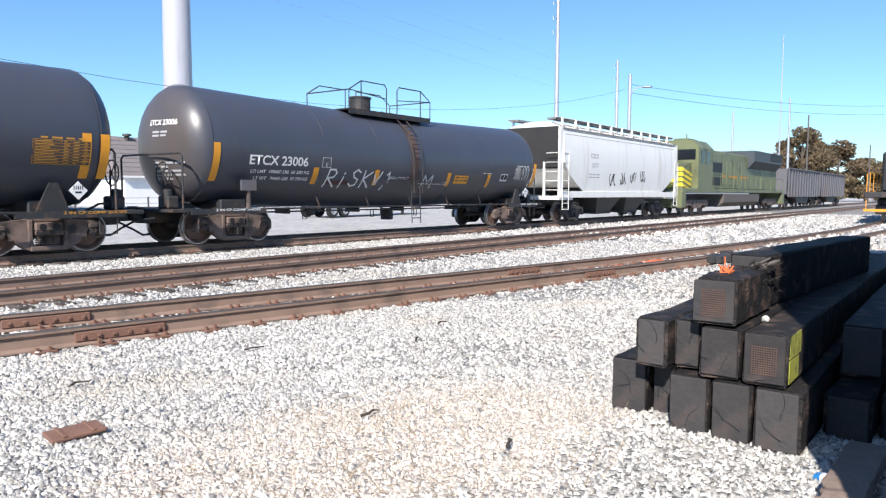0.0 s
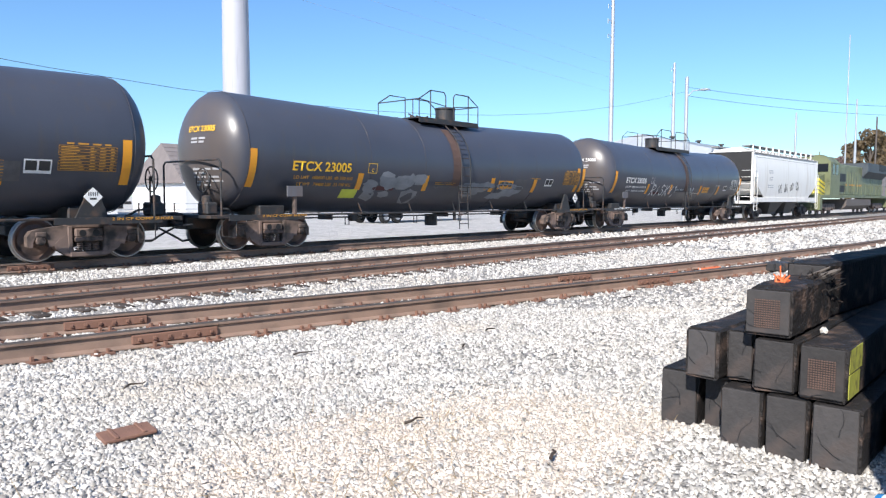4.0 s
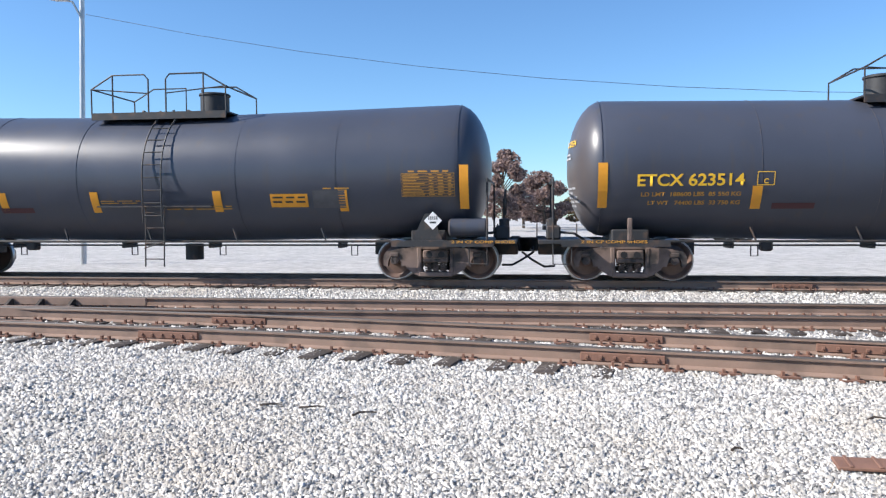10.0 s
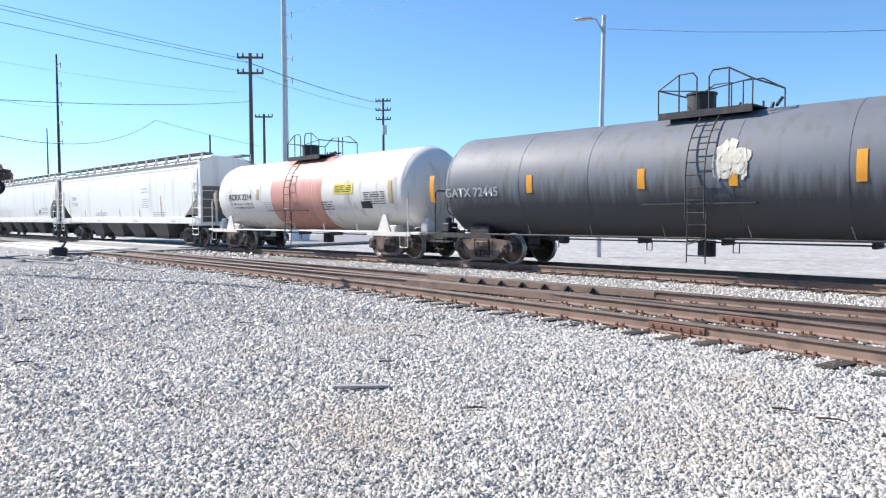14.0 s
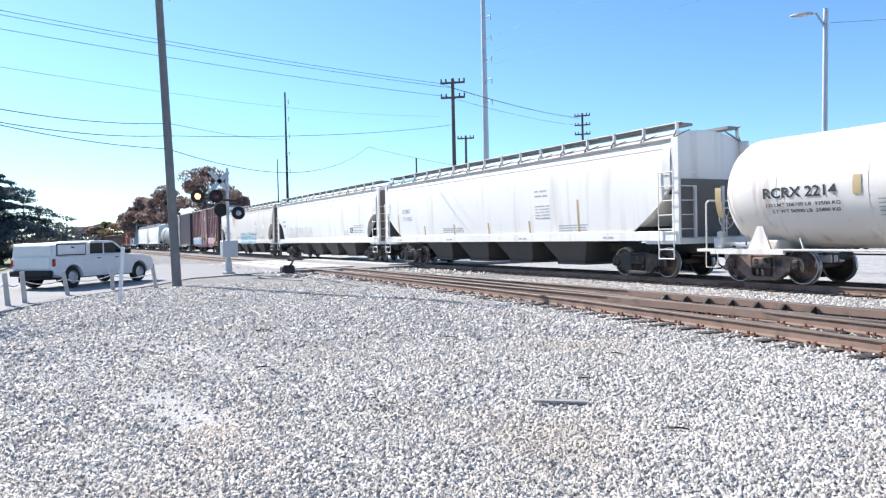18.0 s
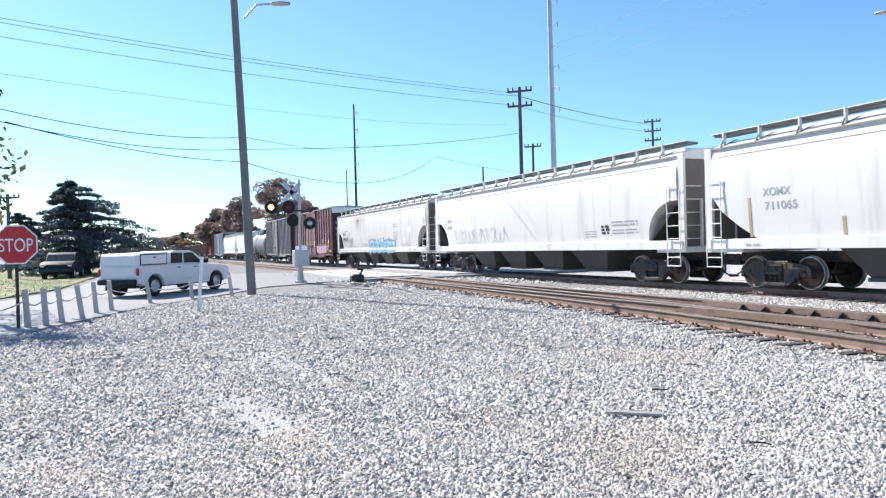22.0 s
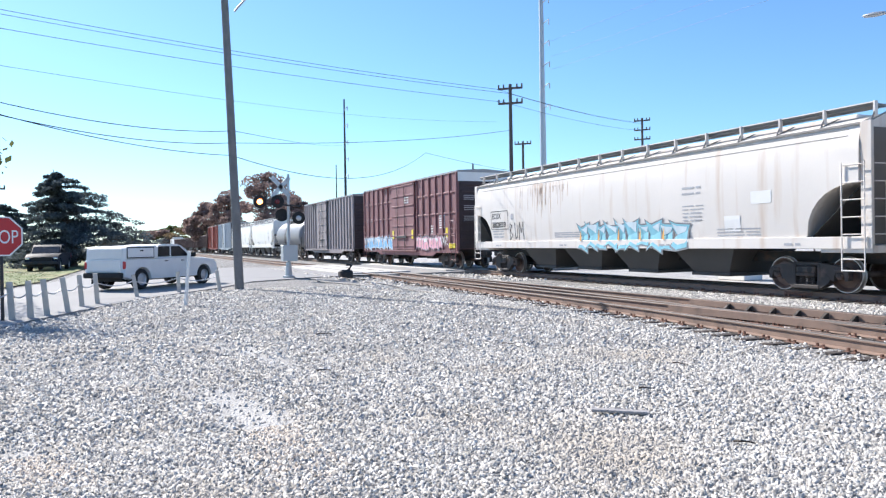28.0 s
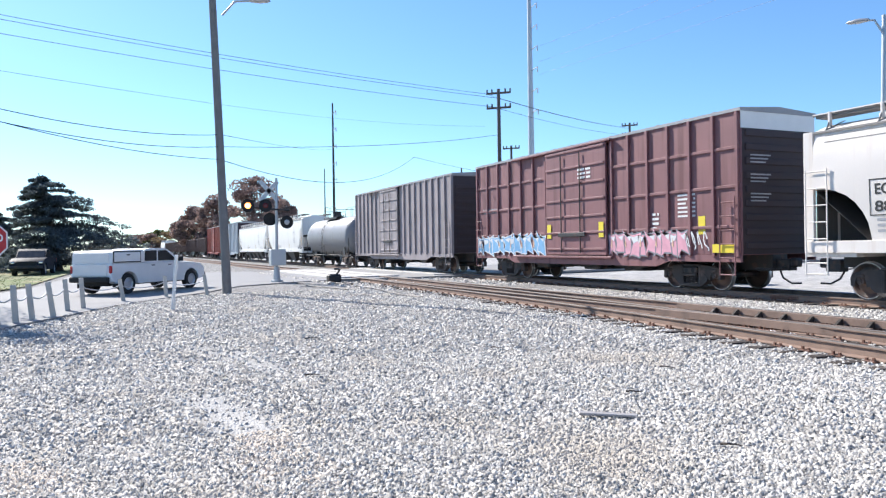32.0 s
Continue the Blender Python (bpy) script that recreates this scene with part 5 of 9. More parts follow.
def patchy(name, x0, x1, z0, z1, material, parent, wrap, seed, label="", n=14):
    """An uneven daub of paint: many overlapping round blots."""
    rng = random.Random(seed)
    b = Bag()
    for k in range(n):
        cx, cz = rng.uniform(x0, x1), rng.uniform(z0, z1)
        rx, rz = rng.uniform(0.10, 0.22) * (x1 - x0), rng.uniform(0.18, 0.4) * (z1 - z0)
        m = 12
        ring = []
        for i in range(m):
            a = 2 * math.pi * i / m
            k2 = rng.uniform(0.7, 1.15)
            px, pz = cx + rx * k2 * math.cos(a), cz + rz * k2 * math.sin(a)
            ring.append((px, wrap(px, pz) - 0.0006 * (k + 1), pz))
        b.add(ring, [tuple(range(m))])
    return tagged(part(name, b, material, parent), label or "blots of paint", kind="stuff")


M_HOPPER_BLACK = mat("near_black_hopper_end", (0.025, 0.024, 0.024), 0.75, vary=0.4, scale=1.5)


def hopper_car(centre, half, spec):
    """A long covered hopper: sloped ends, bays below, a running board on the roof."""
    eave, sill = spec.get("eave", 4.2), 1.15
    w = 1.52
    paint = spec["mat"]
    car = new_car("covered_hopper", spec["label"], "hopper car", centre)
    b = Bag()
    bulge = spec.get("bulge", 0.06)
    prof = [(w - 0.03, sill + 0.25), (w + bulge * 0.5, 2.0), (w + bulge, 2.9), (w + bulge * 0.6, 3.7), (w - 0.06, eave)]
    cut = spec.get("cut", 1.75)
    rounded = spec.get("rounded", False)
    xs = [-half + 0.3 + cut * q for q in ((0, 0.2, 0.4, 0.6, 0.75, 0.87, 0.95, 1.0) if rounded else (0, 0.25, 0.6, 1.0))]
    st = xs + [xs[-1] + (-2 * xs[-1]) * i / 10 for i in range(1, 10)] + [-x for x in xs[::-1]]
    low = {}
    for x in st:
        d = half - 0.3 - abs(x)
        q = min(d / cut, 1)
        low[x] = sill + 0.25 + (2.75 - sill - 0.25) * (math.sqrt(max(0.0, 1 - q ** 2.4)) if rounded else 1 - q ** 0.7)
    rows = []
    for x in st:
        ring = []
        z0 = low[x]
        zz = [z0 + (eave - z0) * k / 6 for k in range(7)]
        yy = [float(np.interp(z, [p[1] for p in prof], [p[0] for p in prof])) for z in zz]
        ring += [(x, -y, z) for y, z in zip(yy, zz)]
        for k in range(1, 8):
            a = k / 8
            yv = -yy[-1] + 2 * yy[-1] * a
            ring.append((x, yv, eave + 0.30 * math.sin(math.pi * a) ** 0.8))
        ring += [(x, y, z) for y, z in zip(yy[::-1], zz[::-1])]
        rows.append(ring)
    n = len(rows[0])
    b.v = [p for rr in rows for p in rr]
    for i in range(len(rows) - 1):
        for k in range(n):
            b.f.append((i * n + k, i * n + (k + 1) % n, (i + 1) * n + (k + 1) % n, (i + 1) * n + k))
    b.f += [tuple(range(n)), tuple((len(rows) - 1) * n + k for k in range(n))]
    body = part("body", b, paint, car, smooth=True)

    def wrap(x, z):
        return -float(np.interp(z, [p[1] for p in prof], [p[0] for p in prof])) - 0.006

    s = Bag()
    for q in (-1, 1):
        s.box(-half + 0.1, half - 0.1, q * (w + 0.01) - 0.03, q * (w + 0.01) + 0.03, sill, sill + 0.3, 0.008)
    part("side_sill", s, paint, car)
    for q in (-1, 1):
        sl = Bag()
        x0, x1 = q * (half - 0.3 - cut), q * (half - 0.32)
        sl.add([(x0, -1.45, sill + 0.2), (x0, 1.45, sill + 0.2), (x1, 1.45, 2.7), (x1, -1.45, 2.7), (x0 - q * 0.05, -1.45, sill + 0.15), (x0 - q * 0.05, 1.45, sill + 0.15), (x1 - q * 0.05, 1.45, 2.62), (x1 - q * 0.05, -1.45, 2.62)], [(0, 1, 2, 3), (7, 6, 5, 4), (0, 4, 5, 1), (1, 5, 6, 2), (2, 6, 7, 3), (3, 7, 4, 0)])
        part("slope_sheet", sl, M_HOPPER_BLACK, car, "near-black end slope sheet")
        # Near-black sheet added in place of the dark inside the open end.
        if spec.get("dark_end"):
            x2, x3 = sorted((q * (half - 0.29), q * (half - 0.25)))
            part("end_sheet", Bag().box(x2, x3, -1.42, 1.42, 2.5, eave + 0.05), M_HOPPER_BLACK, car, "near-black sheet standing in for the open end")
        # Sheet over the end: grime, and the end's shade put into its colour.
        soot_shade_top = spec.get("soot_shade_end")
        if soot_shade_top:
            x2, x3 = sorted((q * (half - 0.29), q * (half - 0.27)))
            part("end_sheet", Bag().box(x2, x3, -1.4, 1.4, 1.25, soot_shade_top), mat("end_grime_and_shade", (0.16, 0.145, 0.13), 0.8, vary=0.3, scale=1.2), car, "end sheet coloured for grime and shade")
        e = Bag()
        for y in (-1, 1):
            e.box(min(q * (half - 0.28), q * half), max(q * (half - 0.28), q * half), y * 1.48 - 0.05, y * 1.48 + 0.05, sill, eave, 0.01)
            e.box(min(q * (half - 0.3), q * (half - 0.2)), max(q * (half - 0.3), q * (half - 0.2)), y * 0.6 - 0.05, y * 0.6 + 0.05, sill, 2.8, 0.01)
        e.box(min(q * (half - 1.4), q * half), max(q * (half - 1.4), q * half), -1.5, 1.5, sill - 0.1, sill + 0.08, 0.01)
        part("end_frame", e, paint, car)
        lx = q * (half - 0.42)
        g = Bag()
        for k in range(5):
            z = 1.5 + 0.42 * k
            g.tube([(lx - 0.3, -w - 0.1, z), (lx + 0.3, -w - 0.1, z)], 0.016, 6)
            g.tube([(q * (half + 0.03), -1.45, z), (q * (half + 0.03), -0.85, z)], 0.016, 6)
        for dx in (-0.3, 0.3):
            g.tube([(lx + dx, -w - 0.1, 0.6), (lx + dx, -w - 0.1, 3.25)], 0.018, 6)
        for z in (0.62, 0.9):
            g.tube([(lx - 0.3, -w - 0.1, z), (lx + 0.3, -w - 0.1, z)], 0.018, 6)
        part("ladder", g, paint, car)
    # hopper bays
    bays = spec.get("bays", 4)
    span = 2 * (half - 4.1)
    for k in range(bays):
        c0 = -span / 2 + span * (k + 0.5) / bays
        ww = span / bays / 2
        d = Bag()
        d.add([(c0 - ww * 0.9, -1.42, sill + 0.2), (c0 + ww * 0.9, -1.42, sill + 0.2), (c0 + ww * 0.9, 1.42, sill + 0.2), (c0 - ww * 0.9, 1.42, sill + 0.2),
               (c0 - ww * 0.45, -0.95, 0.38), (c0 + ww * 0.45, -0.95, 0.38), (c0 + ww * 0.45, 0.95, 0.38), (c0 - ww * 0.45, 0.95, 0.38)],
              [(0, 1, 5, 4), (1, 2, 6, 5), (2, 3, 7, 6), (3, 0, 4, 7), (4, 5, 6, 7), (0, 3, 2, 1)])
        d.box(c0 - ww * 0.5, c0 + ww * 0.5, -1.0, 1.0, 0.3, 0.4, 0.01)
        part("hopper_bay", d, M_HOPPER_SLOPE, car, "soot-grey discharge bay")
    sb = Bag().box(-half + 0.2, half - 0.2, -0.3, 0.3, 0.75, 1.05)
    part("centre_sill", sb, M_STEEL, car)
    # roof walk
    rw = Bag()
    top = eave + 0.42
    for q in (-1, 1):
        rw.box(-half + 0.15, half - 0.15, q * 1.0 - 0.24, q * 1.0 + 0.24, top - 0.06, top + 0.02)
    k = -half + 0.6
    while k < half:
        for q in (-1, 1):
            rw.prism([(q * 0.74, top - 0.14), (q * 0.78, top - 0.14), (q * 1.46, eave + 0.02), (q * 1.42, eave)], k - 0.03, k + 0.03)
            rw.tube([(k, q * 1.45, eave), (k, q * 1.22, top)], 0.022, 5)
        k += 1.35
    for q in (-1, 1):
        rw.tube([(-half + 0.1, q * 1.26, top + 0.01), (half - 0.1, q * 1.26, top + 0.01)], 0.022, 6)
    part("running_board", rw, mat("dark_roof_grating", (0.2, 0.195, 0.185), 0.7, vary=0.3, scale=3), car)
    er = Bag()
    for q in (-1, 1):
        k = -half + 0.6
        while k < half:
            er.box(k - 0.025, k + 0.025, q * 1.3 - 0.05, q * 1.3 + 0.05, eave + 0.1, top + 0.05)
            k += 1.35
    for q in (-1, 1):
        er.box(-half + 0.1, half - 0.1, q * 1.28 - 0.012, q * 1.28 + 0.012, top + 0.02, top + 0.05)
    part("board_edge", er, paint, car)
    hz = Bag().box(-half + 1.2, half - 1.2, -0.35, 0.35, eave + 0.28, eave + 0.4, 0.03)
    part("hatch", hz, paint, car)
    for q in (-1, 1):
        se = Bag().box(-half + 0.3, half - 0.3, q * (w - 0.01) - 0.02, q * (w - 0.01) + 0.02, eave - 0.06, eave - 0.01)
        part("eave_angle", se, mat("grimy_seam", (0.3, 0.28, 0.26), 0.8), car)
        for zz in (eave - 0.14, eave - 0.3):
            yy = float(np.interp(zz, [p[1] for p in prof], [p[0] for p in prof])) + 0.004
            part("side_seam", Bag().box(-half + 0.6, half - 0.6, q * yy - 0.006, q * yy + 0.006, zz - 0.009, zz + 0.009), mat("grimy_seam", (0.3, 0.28, 0.26), 0.8), car)
    add_couplers(car, half)
    for q in (-1, 1):
        add_truck(car, q * (half - 2.15), oily=True)
    before_body, before_car = set(body.children), set(car.children)
    spec["marks"](car, body, wrap)
    slide_parts(body, before_body, spec.get("marks_off", 0.0))
    slide_parts(car, before_car, spec.get("marks_off", 0.0))
    return car


def hopper_marks(seed, n_strip, extra=None, number=None, plain=False):
    def draw(car, body, wrap):
        rng = random.Random(seed)
        for k in range(n_strip if number != () else 0):
            x = -8.03 + 2.95 * k if n_strip == 6 else -7.6 + 15.2 * k / (n_strip - 1)
            patch("reflector", x - 0.05, x + 0.05, 1.48, 1.95 if 0 < k < n_strip - 1 else 2.6, mat("tan_reflective_tape", (0.5, 0.38, 0.2), 0.6), body, wrap)
        if plain:
            bars("car_number", -7.9, 2.72, 0.62, 2, 0.16, 0.34, M_LETTER_G, body, wrap, seed + 4, 1, "faded car number, no longer readable")
            bars("small_print", 5.4, 1.85, 0.8, 3, 0.03, 0.1, M_LETTER_G, body, wrap, seed, 2)
            extra(car, body, wrap)
            return
        bars("small_print", -3.2, 1.75, 1.9, 3, 0.035, 0.08, M_LETTER_G, body, wrap, seed, 2)
        bars("small_print", 4.2, 3.0, 0.8, 2, 0.06, 0.18, M_LETTER_G, body, wrap, seed + 1, 2)
        bars("small_print", 4.2, 2.45, 0.9, 5, 0.035, 0.11, M_LETTER_G, body, wrap, seed + 2, 2)
        bars("small_print", 5.6, 1.7, 1.6, 3, 0.035, 0.09, M_LETTER_G, body, wrap, seed + 3, 2)
        if number:
            lettering("car_number", number[0], -7.54, 2.62, 0.22, M_LETTER_G, body, wrap, "grey stencilled car number", 0.92)
            lettering("car_number", number[1], -7.5, 2.24, 0.22, M_LETTER_G, body, wrap, "", 1.08)
        elif number is None:
            bars("car_number", -8.4, 2.72, 0.7, 2, 0.14, 0.32, M_LETTER_G, body, wrap, seed + 4, 1, "faded car number, no longer readable")
        for x in (-8.2, -2.8, 3.1, 8.0):
            bars("sill_print", x, 1.24, 0.5, 1, 0.06, 0.1, M_LETTER_G, car, lambda a, z: -1.57, seed + 5, 2)
        if extra:
            extra(car, body, wrap)
    return draw


def short_marks(car, body, wrap):
    lettering("car_number", "CSCX", -4.65, 3.05, 0.24, M_LETTER_G, body, wrap, "grey stencilled car number", 0.9)
    lettering("car_number", "1017", -4.55, 2.6, 0.24, M_LETTER_G, body, wrap, "", 0.75)
    bars("small_print", -4.8, 2.25, 1.2, 2, 0.05, 0.14, M_LETTER_G, body, wrap, 4, 2)
    for k in range(4):
        scrawl("graffiti", -2.4 + 1.35 * k, 1.75 + 0.08 * k, 0.75, 0.6, M_LETTER_K, body, wrap, 30 + k, 3, 0.035, "black spray tag")


# Much darker than the sides: the end's shade is put into the colour.
M_END = mat("shade_black_car_end", (0.05, 0.034, 0.038), 0.7, vary=0.3, scale=1.5)


def box_car(centre, half, spec):
    """A high boxcar with ribbed sides, a sliding door and corner ladders."""
    roof, sill, w = 5.3, 0.78, 1.5
    paint = spec["mat"]
    car = new_car("boxcar", spec["label"], "boxcar", centre)
    b = Bag().box(-half, half, -w, w, sill + 0.3, roof - 0.12, 0.01)
    body = part("body", b, paint, car)
    r = Bag()
    r.prism([(-w - 0.05, roof - 0.14), (-w - 0.05, roof - 0.05), (0, roof + 0.05), (w + 0.05, roof - 0.05), (w + 0.05, roof - 0.14)], -half - 0.04, half + 0.04)
    k = -half + 0.6
    while k < half:
        r.prism([(-w, roof - 0.06), (-w, roof - 0.02), (0, roof + 0.08), (w, roof - 0.02), (w, roof - 0.06)], k - 0.04, k + 0.04)
        k += 1.2
    part("roof", r, mat("grey_galvanised_roof", (0.32, 0.32, 0.33), 0.6, vary=0.2), car)
    sl = Bag()
    for q in (-1, 1):
        sl.prism([(-half, sill + 0.3), (half, sill + 0.3), (half, sill + 0.1), (half - 2.9, sill + 0.1), (half - 3.5, sill - 0.08), (-half + 3.5, sill - 0.08), (-half + 2.9, sill + 0.1), (-half, sill + 0.1)], q * w - 0.03, q * w + 0.03, "y")
    part("side_sill", sl, paint, car)
    dx0, dx1 = spec["door"]
    posts = spec["posts"]
    for q in (-1, 1):
        for x in posts:
            p = Bag().box(x - 0.06, x + 0.06, q * (w + 0.04) - 0.045, q * (w + 0.04) + 0.045, sill + 0.25, roof - 0.14, 0.012)
            part("side_post", p, paint, body)
        for z in spec["belts"]:
            for a, c in ((-half, dx0), (dx1, half)):
                p = Bag().box(a, c, q * (w + 0.02) - 0.03, q * (w + 0.02) + 0.03, z - 0.045, z + 0.045, 0.01)
                part("belt_rail", p, paint, body)
    d = Bag().box(dx0, dx1, -w - 0.16, -w - 0.08, sill + 0.28, roof - 0.2, 0.012)
    door = part("door", d, paint, car, "closed sliding door with ribs")
    for z in [sill + 0.5 + 0.62 * k for k in range(7)]:
        part("door_rib", Bag().box(dx0 + 0.06, dx1 - 0.06, -w - 0.2, -w - 0.16, z - 0.04, z + 0.04, 0.01), paint, door)
    bar_b = Bag()
    for x in (dx0 + 0.3 * (dx1 - dx0), dx0 + 0.62 * (dx1 - dx0)):
        bar_b.tube([(x, -w - 0.23, sill + 0.35), (x, -w - 0.23, roof - 0.4)], 0.022, 6)
    bar_b.box(dx0 + 0.25 * (dx1 - dx0), dx0 + 0.7 * (dx1 - dx0), -w - 0.25, -w - 0.2, 1.75, 1.9, 0.01)
    part("lock_bar", bar_b, M_STEEL, door)
    for z0, z1 in ((sill + 0.16, sill + 0.24), (roof - 0.2, roof - 0.13)):
        part("door_track", Bag().box(dx0 - 2.6, dx1 + 0.3, -w - 0.2, -w - 0.03, z0, z1, 0.01), paint, car)
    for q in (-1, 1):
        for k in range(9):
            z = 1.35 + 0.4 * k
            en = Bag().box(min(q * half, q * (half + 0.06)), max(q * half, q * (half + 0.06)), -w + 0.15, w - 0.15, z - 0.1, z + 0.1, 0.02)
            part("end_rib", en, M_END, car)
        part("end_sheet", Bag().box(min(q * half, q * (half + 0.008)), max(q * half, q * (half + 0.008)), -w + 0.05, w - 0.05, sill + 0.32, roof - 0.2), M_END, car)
        if spec.get("white_top"):
            part("end_stripe", Bag().box(min(q * half, q * (half + 0.015)), max(q * half, q * (half + 0.015)), -w, w, roof - 0.62, roof - 0.14), M_WHITE, car, "white painted excess-height band")
        g = Bag()
        lx = q * (half - 0.4)
        for k in range(5):
            g.tube([(lx - 0.28, -w - 0.14, 1.0 + 0.4 * k), (lx + 0.28, -w - 0.14, 1.0 + 0.4 * k)], 0.016, 6)
        for dx in (-0.28, 0.28):
            g.tube([(lx + dx, -w - 0.14, 0.5), (lx + dx, -w - 0.14, 2.75)], 0.018, 6)
        g.tube([(lx - 0.28, -w - 0.14, 0.52), (lx + 0.28, -w - 0.14, 0.52)], 0.018, 6)
        part("ladder", g, paint, car)
        u = Bag()
        u.box(min(q * (half - 3.8), q * half), max(q * (half - 3.8), q * half), -0.3, 0.3, 0.6, sill + 0.3)
        part("draft_sill", u, M_STEEL, car)
        add_truck(car, q * (half - 2.4), oily=True)
    c = Bag().box(-half + 3, half - 3, -0.25, 0.25, 0.55, sill + 0.3)
    for x in (-3.2, 0.2, 2.6):
        c.box(x - 0.5, x + 0.5, -0.9, 0.4, 0.5, 0.95, 0.04)
    part("brake_rigging", c, M_STEEL, car)
    add_couplers(car, half)
    spec["marks"](car, body, lambda x, z: -w - 0.008)
    return car


def gondola(centre, half, paint=None, height=3.1, label="grey open-top hopper with ribbed sides", simple=False):
    paint = paint or M_GON
    car = new_car("open_hopper", label, "gondola", centre)
    b = Bag()
    z0 = 1.1
    b.prism([(-1.52, z0), (-1.55, height), (-1.45, height), (-1.42, z0 + 0.25), (1.42, z0 + 0.25), (1.45, height), (1.55, height), (1.52, z0)], -half + 0.5, half - 0.5)
    for q in (-1, 1):
        b.box(min(q * (half - 0.58), q * (half - 0.5)), max(q * (half - 0.58), q * (half - 0.5)), -1.5, 1.5, z0, height)
    part("body", b, paint, car)
    n = 12
    for k in range(n + 1):
        x = -half + 0.55 + (2 * half - 1.1) * k / n
        for q in (-1, 1):
            p = Bag().box(x - 0.06, x + 0.06, q * 1.58 - 0.06, q * 1.58 + 0.06, z0, height - 0.05, 0.015)
            part("side_post", p, paint, car)
    t = Bag()
    for q in (-1, 1):
        t.box(-half + 0.45, half - 0.45, q * 1.58 - 0.09, q * 1.58 + 0.09, height - 0.06, height + 0.08, 0.02)
    part("top_chord", t, paint, car)
    u = Bag().box(-half + 0.1, half - 0.1, -0.35, 0.35, 0.7, 1.12)
    u.prism([(-3.5, 1.1), (3.5, 1.1), (2.6, 0.45), (-2.6, 0.45)], -1.3, 1.3, "y")
    part("underframe", u, M_STEEL, car)
    if not simple:
        add_couplers(car, half)
    for q in (-1, 1):
        add_truck(car, q * (half - 1.9))
    return car


def locomotive(centre, half):
    """A six-axle road engine with its cab towards -x."""
    car = new_car("locomotive", "weathered olive-green diesel locomotive with yellow nose stripes", "locomotive", centre)
    deck = Bag().box(-half + 0.3, half - 0.3, -1.5, 1.5, 1.45, 1.72, 0.03)
    part("frame", deck, M_LOCO, car)
    hood = Bag().box(-half + 6.6, half - 7.2, -0.98, 0.98, 1.7, 3.95, 0.08)
    part("hood", hood, M_LOCO, car)
    for k in range(9):
        x = -half + 7.4 + 1.05 * k
        part("hood_door", Bag().box(x, x + 0.9, -1.01, -0.97, 1.95, 3.4, 0.01), M_LOCO, car)
    rear = Bag()
    rear.box(half - 7.2, half - 1.3, -0.98, 0.98, 1.7, 3.3, 0.06)
    part("rear_hood", rear, M_LOCO, car)
    flare = Bag().prism([(-0.98, 3.1), (0.98, 3.1), (1.5, 3.6), (1.5, 4.3), (-1.5, 4.3), (-1.5, 3.6)], half - 11.5, half - 1.5)
    part("radiator_hood", flare, mat("dusty_navy_radiator_paint", (0.055, 0.065, 0.075), 0.6, vary=0.3, scale=1.2), car, "dark flared radiator housing")
    for k in range(3):
        bars("hood_lettering", -half + 9.0 + 3.1 * k, 2.6, 2.4, 1, 0.16, 0.4, M_LETTER_A, car, lambda x, z: -1.03, 40 + k, 4)
    part("radiator_grille", Bag().prism([(-1.02, 3.34), (-1.53, 3.78), (-1.53, 4.3), (-1.5, 4.3), (-1.5, 3.76), (-1.0, 3.32)], half - 6.0, half - 1.7), M_DARK, car, "black slanted radiator intake")
    box = Bag().box(-half + 6.4, -half + 9.0, -1.42, 1.42, 1.7, 3.75, 0.06)
    part("equipment_cabinet", box, M_LOCO, car)
    for x0, x1, z0, z1 in ((-half + 6.6, -half + 8.8, 2.75, 3.35), (-half + 6.6, -half + 8.8, 1.95, 2.45)):
        part("louvre", Bag().box(x0, x1, -1.45, -1.4, z0, z1, 0.01), M_DARK, car)
    cab = Bag()
    cab.prism([(-1.5, 1.7), (1.5, 1.7), (1.5, 4.1), (1.0, 4.55), (-1.0, 4.55), (-1.5, 4.1)], -half + 3.2, -half + 6.4)
    part("cab", cab, M_LOCO, car)
    nose = Bag().prism([(-half + 1.5, 1.7), (-half + 3.2, 1.7), (-half + 3.2, 3.25), (-half + 2.3, 3.1), (-half + 1.5, 2.9)], -1.05, 1.05, "y")
    nz = part("nose", nose, M_LOCO, car)
    for k in range(4):
        s = Bag()
        z = 1.85 + 0.34 * k
        s.prism([(-half + 1.48, z), (-half + 3.2, z - 0.55 + 0.2), (-half + 3.2, z - 0.35 + 0.2), (-half + 1.48, z + 0.2)], -1.07, 1.07, "y")
        part("nose_stripe", s, M_YELLOW, nz, "yellow slanting stripe")
        s = Bag()
        zz = 1.9 + 0.34 * k
        s.prism([(-1.0, zz), (1.0, zz - 0.3), (1.0, zz - 0.1), (-1.0, zz + 0.2)], -half + 1.47, -half + 1.5)
        part("nose_stripe", s, M_YELLOW, nz)
    for x0, x1, z0, z1 in ((-half + 3.7, -half + 4.5, 3.2, 3.95), (-half + 4.9, -half + 5.7, 3.2, 3.95)):
        part("side_window", Bag().box(x0, x1, -1.52, -1.49, z0, z1, 0.01), M_GLASS, car)
    for y0, y1 in ((-1.3, -0.1), (0.1, 1.3)):
        part("windshield", Bag().box(-half + 3.17, -half + 3.2, y0, y1, 3.4, 4.0, 0.01), M_GLASS, car)
    for x0, x1, z0, z1 in ((-half + 6.7, -half + 8.8, 2.6, 3.3), (-half + 6.7, -half + 8.2, 1.9, 2.4)):
        part("louvre", Bag().box(x0, x1, -1.04, -1.0, z0, z1, 0.01), M_DARK, car)
